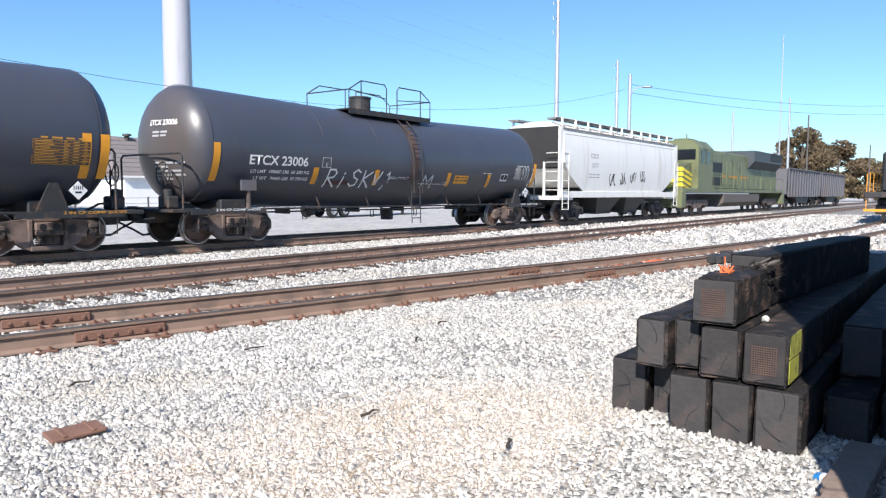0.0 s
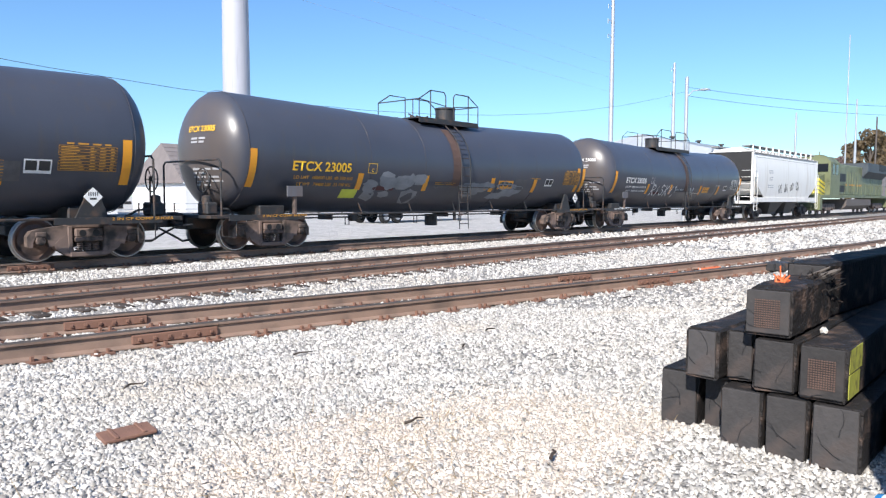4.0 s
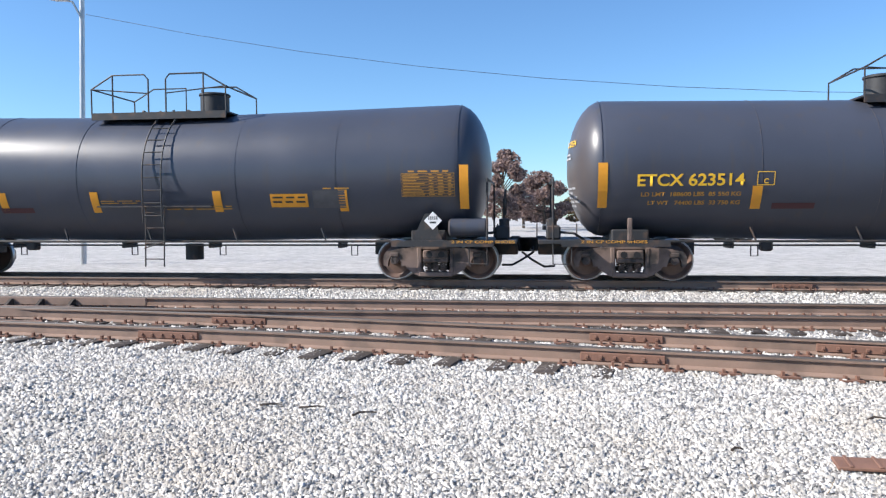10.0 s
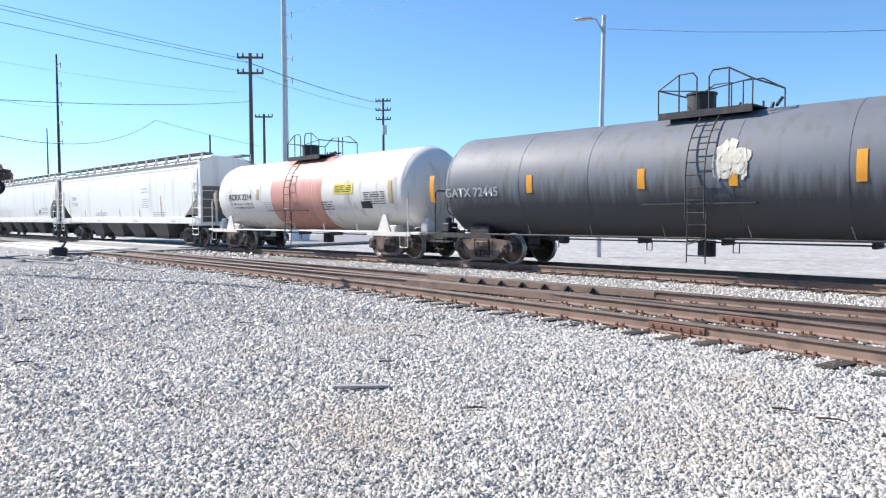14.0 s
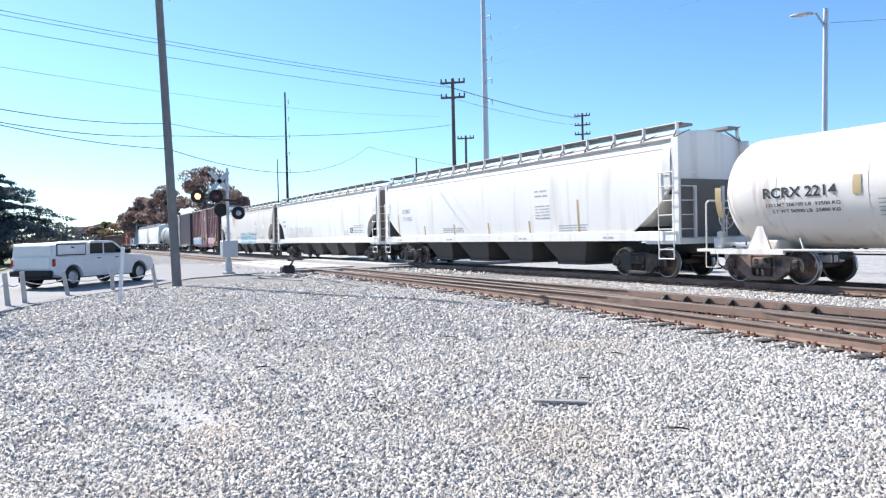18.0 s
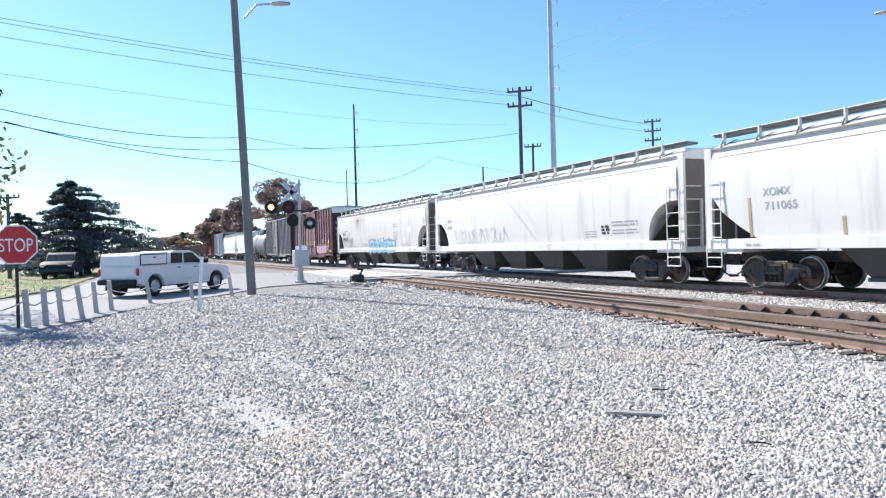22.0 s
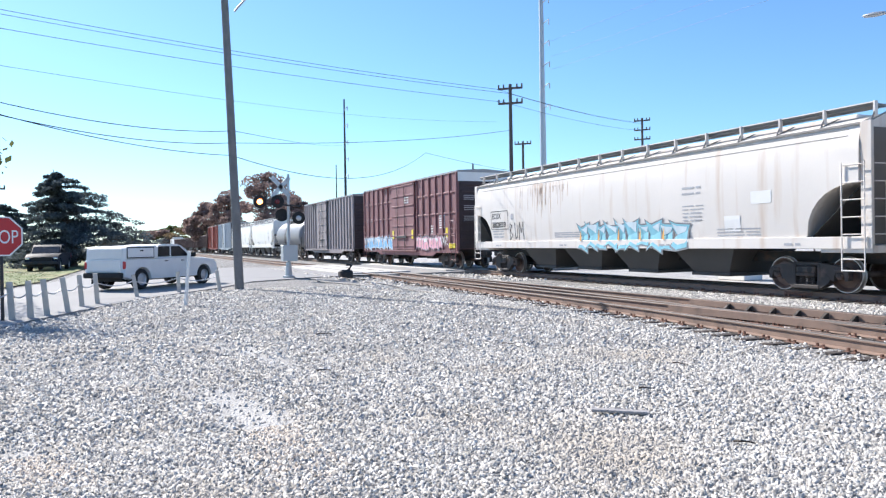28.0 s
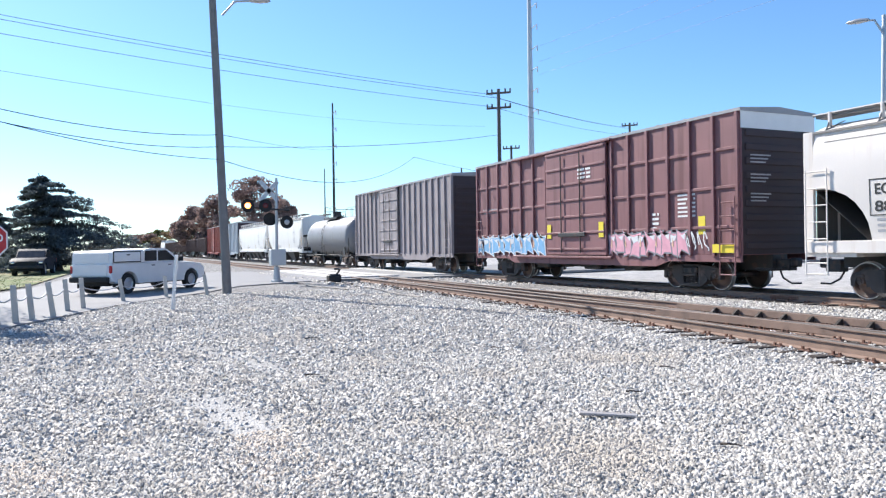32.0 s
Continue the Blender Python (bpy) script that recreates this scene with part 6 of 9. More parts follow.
    tank_b = Bag().prism([(-1.45, 1.35), (1.45, 1.35), (1.45, 0.75), (1.0, 0.4), (-1.0, 0.4), (-1.45, 0.75)], -5.2, 5.2)
    part("fuel_tank", tank_b, mat("grey_brown_fuel_tank", (0.12, 0.1, 0.09), 0.7), car)
    h = Bag()
    for y in (-1.45, 1.45):
        h.tube([(-half + 0.6, y, 2.6), (-half + 3.1, y, 2.75)], 0.02, 6)
        h.tube([(-half + 6.6, y, 2.75), (half - 1.0, y, 2.75), (half - 0.4, y, 2.5), (half - 0.3, y, 1.5)], 0.02, 6)
        x = -half + 6.8
        while x < half - 0.8:
            h.tube([(x, y, 1.7), (x, y, 2.75)], 0.018, 6)
            x += 1.7
    part("handrail", h, M_LOCO, car)
    for q in (-1, 1):
        st = Bag().box(min(q * (half - 0.9), q * (half - 0.1)), max(q * (half - 0.9), q * (half - 0.1)), -1.5, 1.5, 0.45, 1.5, 0.03)
        part("step_well", st, M_LOCO, car)
        t = part("truck", Bag().box(-2.3, 2.3, -0.9, 0.9, 0.5, 0.95, 0.05), M_STEEL, car, "six-wheel engine truck")
        t.matrix_basis = pose(q * (half - 4.2), 0, 0)
        for y in (-1, 1):
            f = part("side_frame", Bag().prism([(-2.6, 0.75), (-2.3, 0.95), (2.3, 0.95), (2.6, 0.75), (2.4, 0.5), (1.4, 0.62), (0.9, 0.4), (-0.9, 0.4), (-1.4, 0.62), (-2.4, 0.5)], y * 1.05 - 0.08, y * 1.05 + 0.08, "y"), M_FRAME, t)
        for a in (-1.95, 0, 1.95):
            w = part("wheelset", WHEELSET, None, t)
            w.matrix_basis = pose(a, 0, WHEEL_R)
            ROLLING.append((w, a))
    ro = Bag().box(-half + 4.0, -half + 6.0, -0.5, 0.5, 4.55, 4.7, 0.03)
    ro.tube([(-half + 4.3, -0.3, 4.7), (-half + 4.3, -0.3, 4.95)], 0.04, 6)
    part("roof_gear", ro, M_LOCO, car)
    for k in range(5):
        part("exhaust_fan", Bag().lathe([(3.9, 0.35), (4.05, 0.35), (4.05, 0)], 16, "z", (-half + 8 + 1.3 * k, 0, 0)), M_LOCO, car)
    add_couplers(car, half - 0.2)
    for ob in car.children:
        kind = ob.name.split(".")[0]
        stretch = 1.25 if kind in ("hood", "hood_door", "rear_hood", "radiator_hood", "radiator_grille", "exhaust_fan", "equipment_cabinet") else 1.15
        if kind in ("hood", "equipment_cabinet", "hood_door", "rear_hood", "radiator_hood", "radiator_grille", "cab", "nose", "side_window", "windshield", "louvre", "roof_gear", "exhaust_fan"):
            for v in ob.data.vertices:
                v.co.z = 1.7 + (v.co.z - 1.7) * stretch
    return car


def plain_marks(car, tank, wrap, zc):
    pass


# ---- the train, from its head backwards ----
def build_train():
    gondola(101.83, 8.6, height=3.85)
    gondola(84.03, 8.6, height=3.85)
    locomotive(60.03, 14.6)
    hopper_car(36.68, 7.7, dict(mat=M_HOPPER, eave=4.35, cut=2.3, bays=2, bulge=0.09, dark_end=True, label="short white two-bay covered hopper with black tags", marks=short_marks))
    black = "glossy black tank car with yellow stencilled lettering"

    def tags_23006(car, tank, wrap, zc):
        sprayed("RiSKv,", -4.15, 1.55, 0.46, 0.5, M_SPRAY_W, tank, wrap, "white sprayed graffiti")
        sprayed("M", 0.35, 1.55, 0.55, 0.42, M_SPRAY_W, tank, wrap, "white sprayed letter")

    def tags_23005(car, tank, wrap, zc):
        patchy("graffiti", -4.2, -2.1, 1.35, 1.95, M_SPRAY_G, tank, wrap, 5, "silver-grey sprayed graffiti")
        reflectors(tank, wrap, [(7.4, 1.62, 2.58)])
        patchy("graffiti", 0.3, 3.4, 1.4, 1.85, M_SPRAY_G, tank, wrap, 6, "silver-grey sprayed graffiti")
        patch("green_tag", -5.2, -4.6, 1.35, 1.6, M_SPRAY_Y, tank, wrap, "small yellow-green sprayed tag")

    tank_car(18.80, dict(half=9.0, tank=8.6, shift=-0.2, off=-0.2, trucks=6.95, walk=(-2.7, 1.4, -1.2, -0.15), mat=M_TANK, label="dull black tank car with white lettering and graffiti", head=("ETCX 23006", M_LETTER_W), rust_x=-0.15, marks=numbered_marks("23006", M_LETTER_W, [-8.0, -4.6, -2.0, 1.85, 4.47, 7.9], tags_23006, -7.0, 2.2, 6.3, 5.3)))
    tank_car(0.13, dict(half=9.1, tank=8.75, shift=-0.35, off=-0.35, trucks=7.1, walk=(-1.62, 1.43, 0.75, -0.1), flip=-1, mat=M_TANK, label="dull black tank car with yellow lettering and grey graffiti", head=("ETCX 23005", M_LETTER_Y), rust_x=-0.4, marks=numbered_marks("23005", M_LETTER_Y, [-8.3, -4.65, -1.85, 1.63, 4.3, 7.8], tags_23005, -7.1, 2.0, 6.3, 5.0)))
    tank_car(-18.6, dict(half=8.75, tank=8.3, shift=-0.2, off=-0.2, trucks=6.75, walk=(-2.6, 1.2, -1.8, -0.65), mat=M_TANK, label=black, head=("ETCX 623501", M_LETTER_Y), rust_x=-0.65, marks=numbered_marks("623501", M_LETTER_Y, [-7.88, -4.72, -1.92, 1.04, 4.75, 7.24], None, -7.0, 3.4, 5.84, 5.2)))
    tank_car(-36.8, dict(half=8.75, tank=8.12, shift=-0.13, off=-0.17, trucks=6.75, walk=(-2.1, 1.6, -1.35, -0.25), mat=M_TANK, label=black, head=("ETCX 623514", M_LETTER_Y), marks=numbered_marks("623514", M_LETTER_Y, [-7.55, -4.38, -1.66, 1.93, 4.76, 7.22], None, -6.85, 2.4, 5.5, 4.9)))
    tank_car(-54.53, dict(half=8.5, tank=7.98, shift=-0.27, off=-0.16, trucks=6.66, walk=(-1.9, 1.5, 0.8, 0.0), mat=M_TANK, flip=-1, label=black, head=("ETCX 623500", M_LETTER_Y), marks=numbered_marks("623500", M_LETTER_Y, [-7.5, -3.92, -1.55, 1.48, 4.45, 7.19], None, -6.6, 2.75, 5.8, 0)))

    air = Bag().lathe([(6.8, 0.0), (6.81, 0.15), (6.86, 0.21), (7.64, 0.21), (7.69, 0.15), (7.7, 0.0)], 20, "x", (0, -1.15, 1.2))
    part("air_reservoir", air, M_TANK, CARS[-1][0], "dark grey air reservoir on the end deck", smooth=True)

    def grime_line():
        m = M_TANK_GREY
        nt = m.node_tree
        n, l = nt.nodes, nt.links
        bsdf = n["Principled BSDF"]
        old = bsdf.inputs["Base Color"].links[0].from_socket
        tex = n.new("ShaderNodeTexCoord")
        pos = n.new("ShaderNodeSeparateXYZ")
        l.new(tex.outputs["Object"], pos.inputs[0])
        mp = n.new("ShaderNodeMapping")
        mp.inputs["Scale"].default_value = (3.0, 0.3, 0.35)
        l.new(tex.outputs["Object"], mp.inputs[0])
        nz = n.new("ShaderNodeTexNoise")
        nz.inputs["Scale"].default_value, nz.inputs["Detail"].default_value = 2.0, 6
        l.new(mp.outputs[0], nz.inputs["Vector"])
        edge = n.new("ShaderNodeMath")
        edge.operation = "MULTIPLY_ADD"
        l.new(nz.outputs[0], edge.inputs[0])
        edge.inputs[1].default_value = 2.0
        l.new(pos.outputs[2], edge.inputs[2])
        mr = n.new("ShaderNodeMapRange")
        mr.inputs["From Min"].default_value, mr.inputs["From Max"].default_value = 2.85, 3.4
        l.new(edge.outputs[0], mr.inputs[0])
        mix = n.new("ShaderNodeMix")
        mix.data_type = "RGBA"
        l.new(mr.outputs[0], mix.inputs[0])
        mix.inputs[6].default_value = (0.075, 0.075, 0.08, 1)
        l.new(old, mix.inputs[7])
        l.new(mix.outputs[2], bsdf.inputs["Base Color"])

    grime_line()

    def grey_marks(car, tank, wrap, zc):
        lettering("car_number", "GATX 72445", -7.3, 2.05, 0.27, M_LETTER_G, tank, wrap, "faded car number", 2.2)
        lettering("side_lettering", "FRA-AIP", 5.4, 2.5, 0.15, M_LETTER_W, tank, wrap, "", 0.95)
        data_table(tank, wrap, 6.2, 7.35, 2.25, 2.75, M_LETTER_W, 9)
        reflectors(tank, wrap, [(-7.9, 1.9, 2.75), (-3.9, 2.1, 2.6), (-0.37, 2.1, 2.6), (1.95, 2.1, 2.7), (4.54, 2.1, 2.75), (7.5, 2.0, 2.9)])
        patchy("paint_peel", 1.55, 2.25, 2.35, 3.0, mat("peeled_pale_primer", (0.6, 0.55, 0.46), 0.8, vary=0.45, scale=7), tank, wrap, 12, "pale patch of peeled paint", 26)
        placard(car, 6.6, 1.35)

    tank_car(-72.55, dict(half=8.5, tank=8.1, shift=0.25, off=0.25, trucks=6.37, walk=(-0.25, 2.1, 0.42, 1.1), mat=M_TANK_GREY, bend=False, label="weathered dark grey tank car with streaked grime", marks=grey_marks))

    def white_marks(car, tank, wrap, zc):
        lettering("car_number", "RCRX 2214", -4.7, 2.22, 0.26, M_LETTER_K, tank, wrap, "black car number", 2.0)
        lettering("weight_lettering", "LD LMT 206100 LB  93500 KG", -4.62, 2.0, 0.08, M_LETTER_K, tank, wrap, "", 2.0)
        lettering("weight_lettering", "LT WT 56900 LB  25800 KG", -4.45, 1.84, 0.08, M_LETTER_K, tank, wrap, "", 1.8)
        patch("yellow_panel", 3.4, 4.6, 2.3, 2.7, mat("pale_yellow_panel", (0.75, 0.6, 0.12), 0.6), tank, wrap, "yellow notice panel")
        bars("panel_print", 3.5, 2.58, 1.0, 4, 0.03, 0.07, M_LETTER_K, tank, lambda x, z: wrap(x, z) - 0.006, 2, 2)
        bars("small_print", -1.75, 2.05, 0.6, 5, 0.03, 0.09, M_LETTER_G, tank, wrap, 5, 2)
        bars("small_print", 2.5, 2.0, 0.8, 4, 0.03, 0.09, M_LETTER_K, tank, wrap, 6, 2)
        bars("small_print", 5.2, 2.3, 1.2, 6, 0.03, 0.08, M_LETTER_K, tank, wrap, 7, 2)
        patch("dark_panel", 5.0, 5.6, 1.75, 2.0, M_LETTER_K, tank, wrap)
        reflectors(tank, wrap, [(-6.1, 1.8, 2.6), (-2.2, 2.2, 2.65), (6.7, 1.9, 2.7)], mat("tan_reflective_tape", (0.5, 0.38, 0.2), 0.6))

    tank_car(-89.33, dict(half=7.55, tank=7.15, shift=0.8, off=0.6, trucks=5.63, walk=(-0.6, 1.7, -0.3, 0.35), mat=M_TANK_WHITE, bend=False, r=1.5, zc=2.42, gear=M_TANK_WHITE, band=(-1.1, 2.6), band_mat=M_PINK, band_label="faded pink painted band", ladder=M_STEEL, label="white tank car with a faded pink band", marks=white_marks))
    hopper_car(-107.37, 10.55, dict(marks_off=-0.75, soot_shade_end=3.0, mat=M_HOPPER, label="long white covered hopper", marks=hopper_marks(20, 6, None, ("XOMX", "711065"))))
    def decal_marks(car, body, wrap):
        bars("decal", 6.5, 1.98, 0.5, 3, 0.09, 0.12, M_LETTER_K, body, wrap, 3, 2, "dark data decal")
        bars("small_print", 7.15, 2.15, 1.5, 2, 0.05, 0.11, M_LETTER_G, body, wrap, 9, 2)
        bars("small_print", 7.15, 1.85, 1.5, 2, 0.05, 0.11, M_LETTER_G, body, wrap, 10, 2)
        pale = mat("faint_grey_spray_paint", (0.62, 0.6, 0.56), 0.6, vary=0.2, scale=4, bump=0)
        scrawl("graffiti", -7.0, 1.55, 6.2, 0.75, pale, body, wrap, 17, 13, 0.03, "faint grey graffiti")

    hopper_car(-129.2, 10.35, dict(marks_off=-0.6, rounded=True, cut=1.5, soot_shade_end=4.1, mat=M_HOPPER, label="long white covered hopper with a small data decal", marks=hopper_marks(21, 0, decal_marks, None, True)))

    def streaked_marks(car, body, wrap):
        def skin(x, z):
            return min(wrap(x, z), -1.566 if z < 1.47 else 0) - 0.004

        burner(-1.5, 4.3, 0.98, 2.2, body, skin)
        lettering("car_number", "ECUX", -8.55, 2.52, 0.25, M_LETTER_K, body, wrap, "black framed car number", 0.85)
        lettering("car_number", "882859", -8.55, 2.12, 0.25, M_LETTER_K, body, wrap, "", 1.3)
        fb = Bag()
        for a, c, d, e in ((-8.67, -7.03, 2.02, 2.045), (-8.67, -7.03, 2.85, 2.875), (-8.67, -8.645, 2.02, 2.875), (-7.055, -7.03, 2.02, 2.875)):
            fb.add([(a, wrap(a, d), d), (c, wrap(c, d), d), (c, wrap(c, e), e), (a, wrap(a, e), e)], [(0, 1, 2, 3)])
        part("number_frame", fb, M_LETTER_K, body)
        bars("weight_lettering", -8.5, 1.9, 1.0, 3, 0.06, 0.13, M_LETTER_G, body, wrap, 6, 2)
        patch("plate_mark", -6.75, -6.5, 2.45, 2.7, M_LETTER_G, body, wrap)
        patch("white_panel", 6.9, 7.6, 2.4, 2.75, M_WHITE, body, wrap, "white data panel")
        patch("white_panel", 5.9, 6.5, 1.65, 2.1, M_WHITE, body, wrap)
        sprayed("BUM", -6.95, 1.55, 0.4, 0.75, M_LETTER_K, body, wrap, "thin dark grey tag", 0.018)
        rust = mat("rust_runs", (0.62, 0.49, 0.39), 0.8, vary=0.4, scale=5, bump=0.05)
        rng = random.Random(3)
        for k in range(60):
            x = rng.gauss(-4.1, 0.8)
            w = rng.uniform(0.004, 0.018)
            z1 = 3.95 - rng.uniform(0, 0.15)
            patch("rust_run", x - w, x + w, max(1.9, z1 - abs(rng.gauss(0.55, 0.45))), z1, rust, body, lambda a, z: wrap(a, z) + 0.003)

    hopper_car(-151.2, 10.45, dict(rounded=True, cut=1.5, soot_shade_end=4.1, mat=M_HOPPER_OLD, label="rust-streaked white covered hopper with turquoise graffiti", marks=hopper_marks(22, 5, streaked_marks, ())))

    def brown_marks(car, body, wrap):
        lettering("car_mark", "UC RY", -7.4, 2.95, 0.22, M_LETTER_G, body, wrap, "faded white lettering", 1.4)
        bars("small_print", 5.5, 2.9, 0.75, 6, 0.06, 0.13, M_LETTER_W, body, wrap, 4, 1)
        bars("small_print", 0.45, 4.2, 0.8, 3, 0.08, 0.15, M_LETTER_W, body, lambda x, z: wrap(x, z) - 0.17, 5, 2)
        def low_skin(x, z):
            return wrap(x, z) - 0.075

        peach = mat("peach_spray_paint", (0.75, 0.5, 0.32), 0.6, vary=0.25, scale=4, bump=0)
        burner(-7.75, -2.0, 0.98, 2.0, body, low_skin, 6, 31, (M_SPRAY_W, M_SPRAY_B, M_SPRAY_W, peach), "pale blue and white sprayed graffiti letters")
        burner(2.2, 6.0, 0.98, 1.95, body, low_skin, 5, 32, (M_SPRAY_G, M_SPRAY_P, M_SPRAY_W, peach), "pink and white sprayed graffiti letters")
        scrawl("graffiti", 5.9, 1.2, 1.0, 0.6, M_SPRAY_W, body, lambda x, z: wrap(x, z) - 0.09, 25, 4, 0.02, "thin white sprayed tag")
        bars("small_print", 4.35, 2.35, 0.3, 6, 0.08, 0.15, M_LETTER_W, body, lambda x, z: wrap(x, z) - 0.01, 14, 1)
        for k in range(3):
            eb = Bag()
            for i in range(3):
                eb.box(8.062, 8.066, -1.2, -0.4 - 0.1 * i, 3.9 - 0.55 * k - 0.1 * i, 3.94 - 0.55 * k - 0.1 * i)
            tagged(part("small_print", eb, M_LETTER_G, car), "rows of small print", kind="stuff")
        for x in (-1.5, 1.85, 6.5):
            patch("reflector", x - 0.14, x + 0.14, 1.7, 2.25, M_YELLOW, body, lambda a, z: wrap(a, z) - 0.18 if abs(x) < 4 else wrap(a, z), "yellow reflective panel")
        part("yellow_block", Bag().box(7.0, 7.8, -1.6, -1.55, 1.15, 1.4), M_YELLOW, car)

    box_car(-171.68, 8.0, dict(mat=M_BOX_BROWN, label="brown ribbed excess-height boxcar with graffiti along the bottom", door=(-1.75, 2.1), posts=[-7.9, -6.9, -5.9, -4.9, -3.9, -2.9, -1.95, 2.3, 3.2, 4.15, 5.1, 6.05, 7.0, 7.9], belts=[1.9, 3.05, 4.15], white_top=True, marks=brown_marks))
    box_car(-190.43, 8.0, dict(mat=M_BOX_GREY, label="faded grey-brown boxcar with close vertical ribs", door=(-2.6, 0.5), posts=[-7.9 + 0.83 * k for k in range(7)] + [1.3 + 0.83 * k for k in range(9)], belts=[], marks=lambda car, body, wrap: None))
    tank_car(-206.7, dict(half=6.6, tank=6.4, mat=mat("pale_grey_tank_paint", (0.24, 0.24, 0.25), 0.5, vary=0.15, scale=0.8, dirt=(0.25, 0.24, 0.23), dirt_amount=0.35, streak=True), bend=False, label="short grey tank car", marks=plain_marks))
    hopper_car(-222.0, 7.7, dict(mat=M_HOPPER, bays=2, label="white covered hopper with near-black slope sheets", marks=hopper_marks(23, 4)))
    hopper_car(-240.0, 9.3, dict(mat=M_HOPPER, label="white covered hopper with grey lettering", marks=hopper_marks(24, 4)))
    box_car(-258.8, 8.0, dict(mat=mat("faded_blue_white_paint", (0.42, 0.46, 0.5), 0.6), label="faded pale blue boxcar", door=(-1.6, 1.6), posts=[-7.9 + 1.2 * k for k in range(14)], belts=[], marks=lambda car, body, wrap: None))
    box_car(-276.1, 8.0, dict(mat=mat("red_boxcar_paint", (0.3, 0.06, 0.04), 0.6), label="red-brown boxcar with a sliding door", door=(-1.6, 1.6), posts=[-7.9 + 1.2 * k for k in range(14)], belts=[], marks=lambda car, body, wrap: None))
    for k in range(6):
        gondola(-294.0 - 17.4 * k, 8.1, mat("brown_gondola_paint", (0.15, 0.1, 0.085), 0.7), 3.6, "brown open-top car far down the train", True)
    hopper_car(-401.0, 10.0, dict(mat=M_HOPPER, label="white covered hopper far down the train", marks=hopper_marks(25, 4)))


def motions():
    """The train rolls to the right; its wheels turn with it."""
    ts = [t for t, s in TRAVEL]
    ss = [s for t, s in TRAVEL]
    for car, centre in CARS:
        walk(car, [(t, pose(centre + s, TRACK_FAR, RAIL_TOP)) for t, s in TRAVEL])
    seen = {}
    steps = [0.1 * k for k in range(321)]
    for w, a in ROLLING:
        rows = [(t, pose(a, 0, WHEEL_R, 0, math.degrees(float(np.interp(t, ts, ss)) / WHEEL_R), 0)) for t in steps]
        walk(w, rows)


# ---- things beside the tracks ----
def pole(name, label, x, y, height, r0, r1, material, lean=(0, 0), group=""):
    b = Bag().tube([(0, 0, -0.3), (lean[0] * 0.5, lean[1] * 0.5, height * 0.5), (lean[0], lean[1], height)], r0, 14, r1)
    ob = thing(name, label, "utility pole", pose(x, y, 0), group=group)
    part("shaft", b, material, ob, smooth=True)
    return ob


def far_at(az, dist):
    """A place at that bearing (degrees to the left of +y) and distance from where the camera stands."""
    a = radians(az)
    return -math.sin(a) * dist, math.cos(a) * dist


def cobra_lamp(ob, x, z, arm, way):
    b = Bag().tube([(x, 0, z - 0.5), (x + 0.4 * arm * way[0], 0.4 * arm * way[1], z), (x + arm * way[0], arm * way[1], z + 0.05)], 0.04, 8)
    part("arm", b, M_GALV, ob)
    h = Bag().lathe([(-0.4, 0.0), (-0.32, 0.1), (0.0, 0.15), (0.3, 0.1), (0.4, 0.0)], 12, "x")
    h.v = [(p[0], p[1], p[2] * 0.6) for p in h.v]
    ang = math.atan2(way[1], way[0])
    c, s = math.cos(ang), math.sin(ang)
    h.v = [(x + arm * way[0] * 1.2 + p[0] * c - p[1] * s, arm * way[1] * 1.2 + p[0] * s + p[1] * c, z + 0.05 + p[2]) for p in h.v]
    part("lamp_head", h, M_GALV, ob, smooth=True)


def crossarms(ob, z, levels, half, way, top=(0, 0)):
    for k in range(levels):
        b = Bag()
        zz = z - 0.9 * k
        d = Vector((way[0], way[1], 0)).normalized() * half
        b.tube([(top[0] - d.x, top[1] - d.y, zz), (top[0] + d.x, top[1] + d.y, zz)], 0.07, 6)
        for t in (-0.95, -0.55, 0.55, 0.95):
            b.tube([(top[0] + d.x * t, top[1] + d.y * t, zz), (top[0] + d.x * t, top[1] + d.y * t, zz + 0.25)], 0.05, 6)
        part("crossarm", b, M_WOODPOLE, ob)


def wire(points, sagging, r=0.012, material=None):
    """A hanging wire from point to point."""
    b = Bag()
    for p, q in zip(points, points[1:]):
        pts = []
        for i in range(17):
            t = i / 16
            pts.append((p[0] + (q[0] - p[0]) * t, p[1] + (q[1] - p[1]) * t, p[2] + (q[2] - p[2]) * t - 4 * sagging * t * (1 - t)))
        b.tube(pts, r, 5)
    thing("overhead_wire", "thin dark overhead wire between poles", "wire", group="overhead wires", bag=b, material=material or M_WIRE)


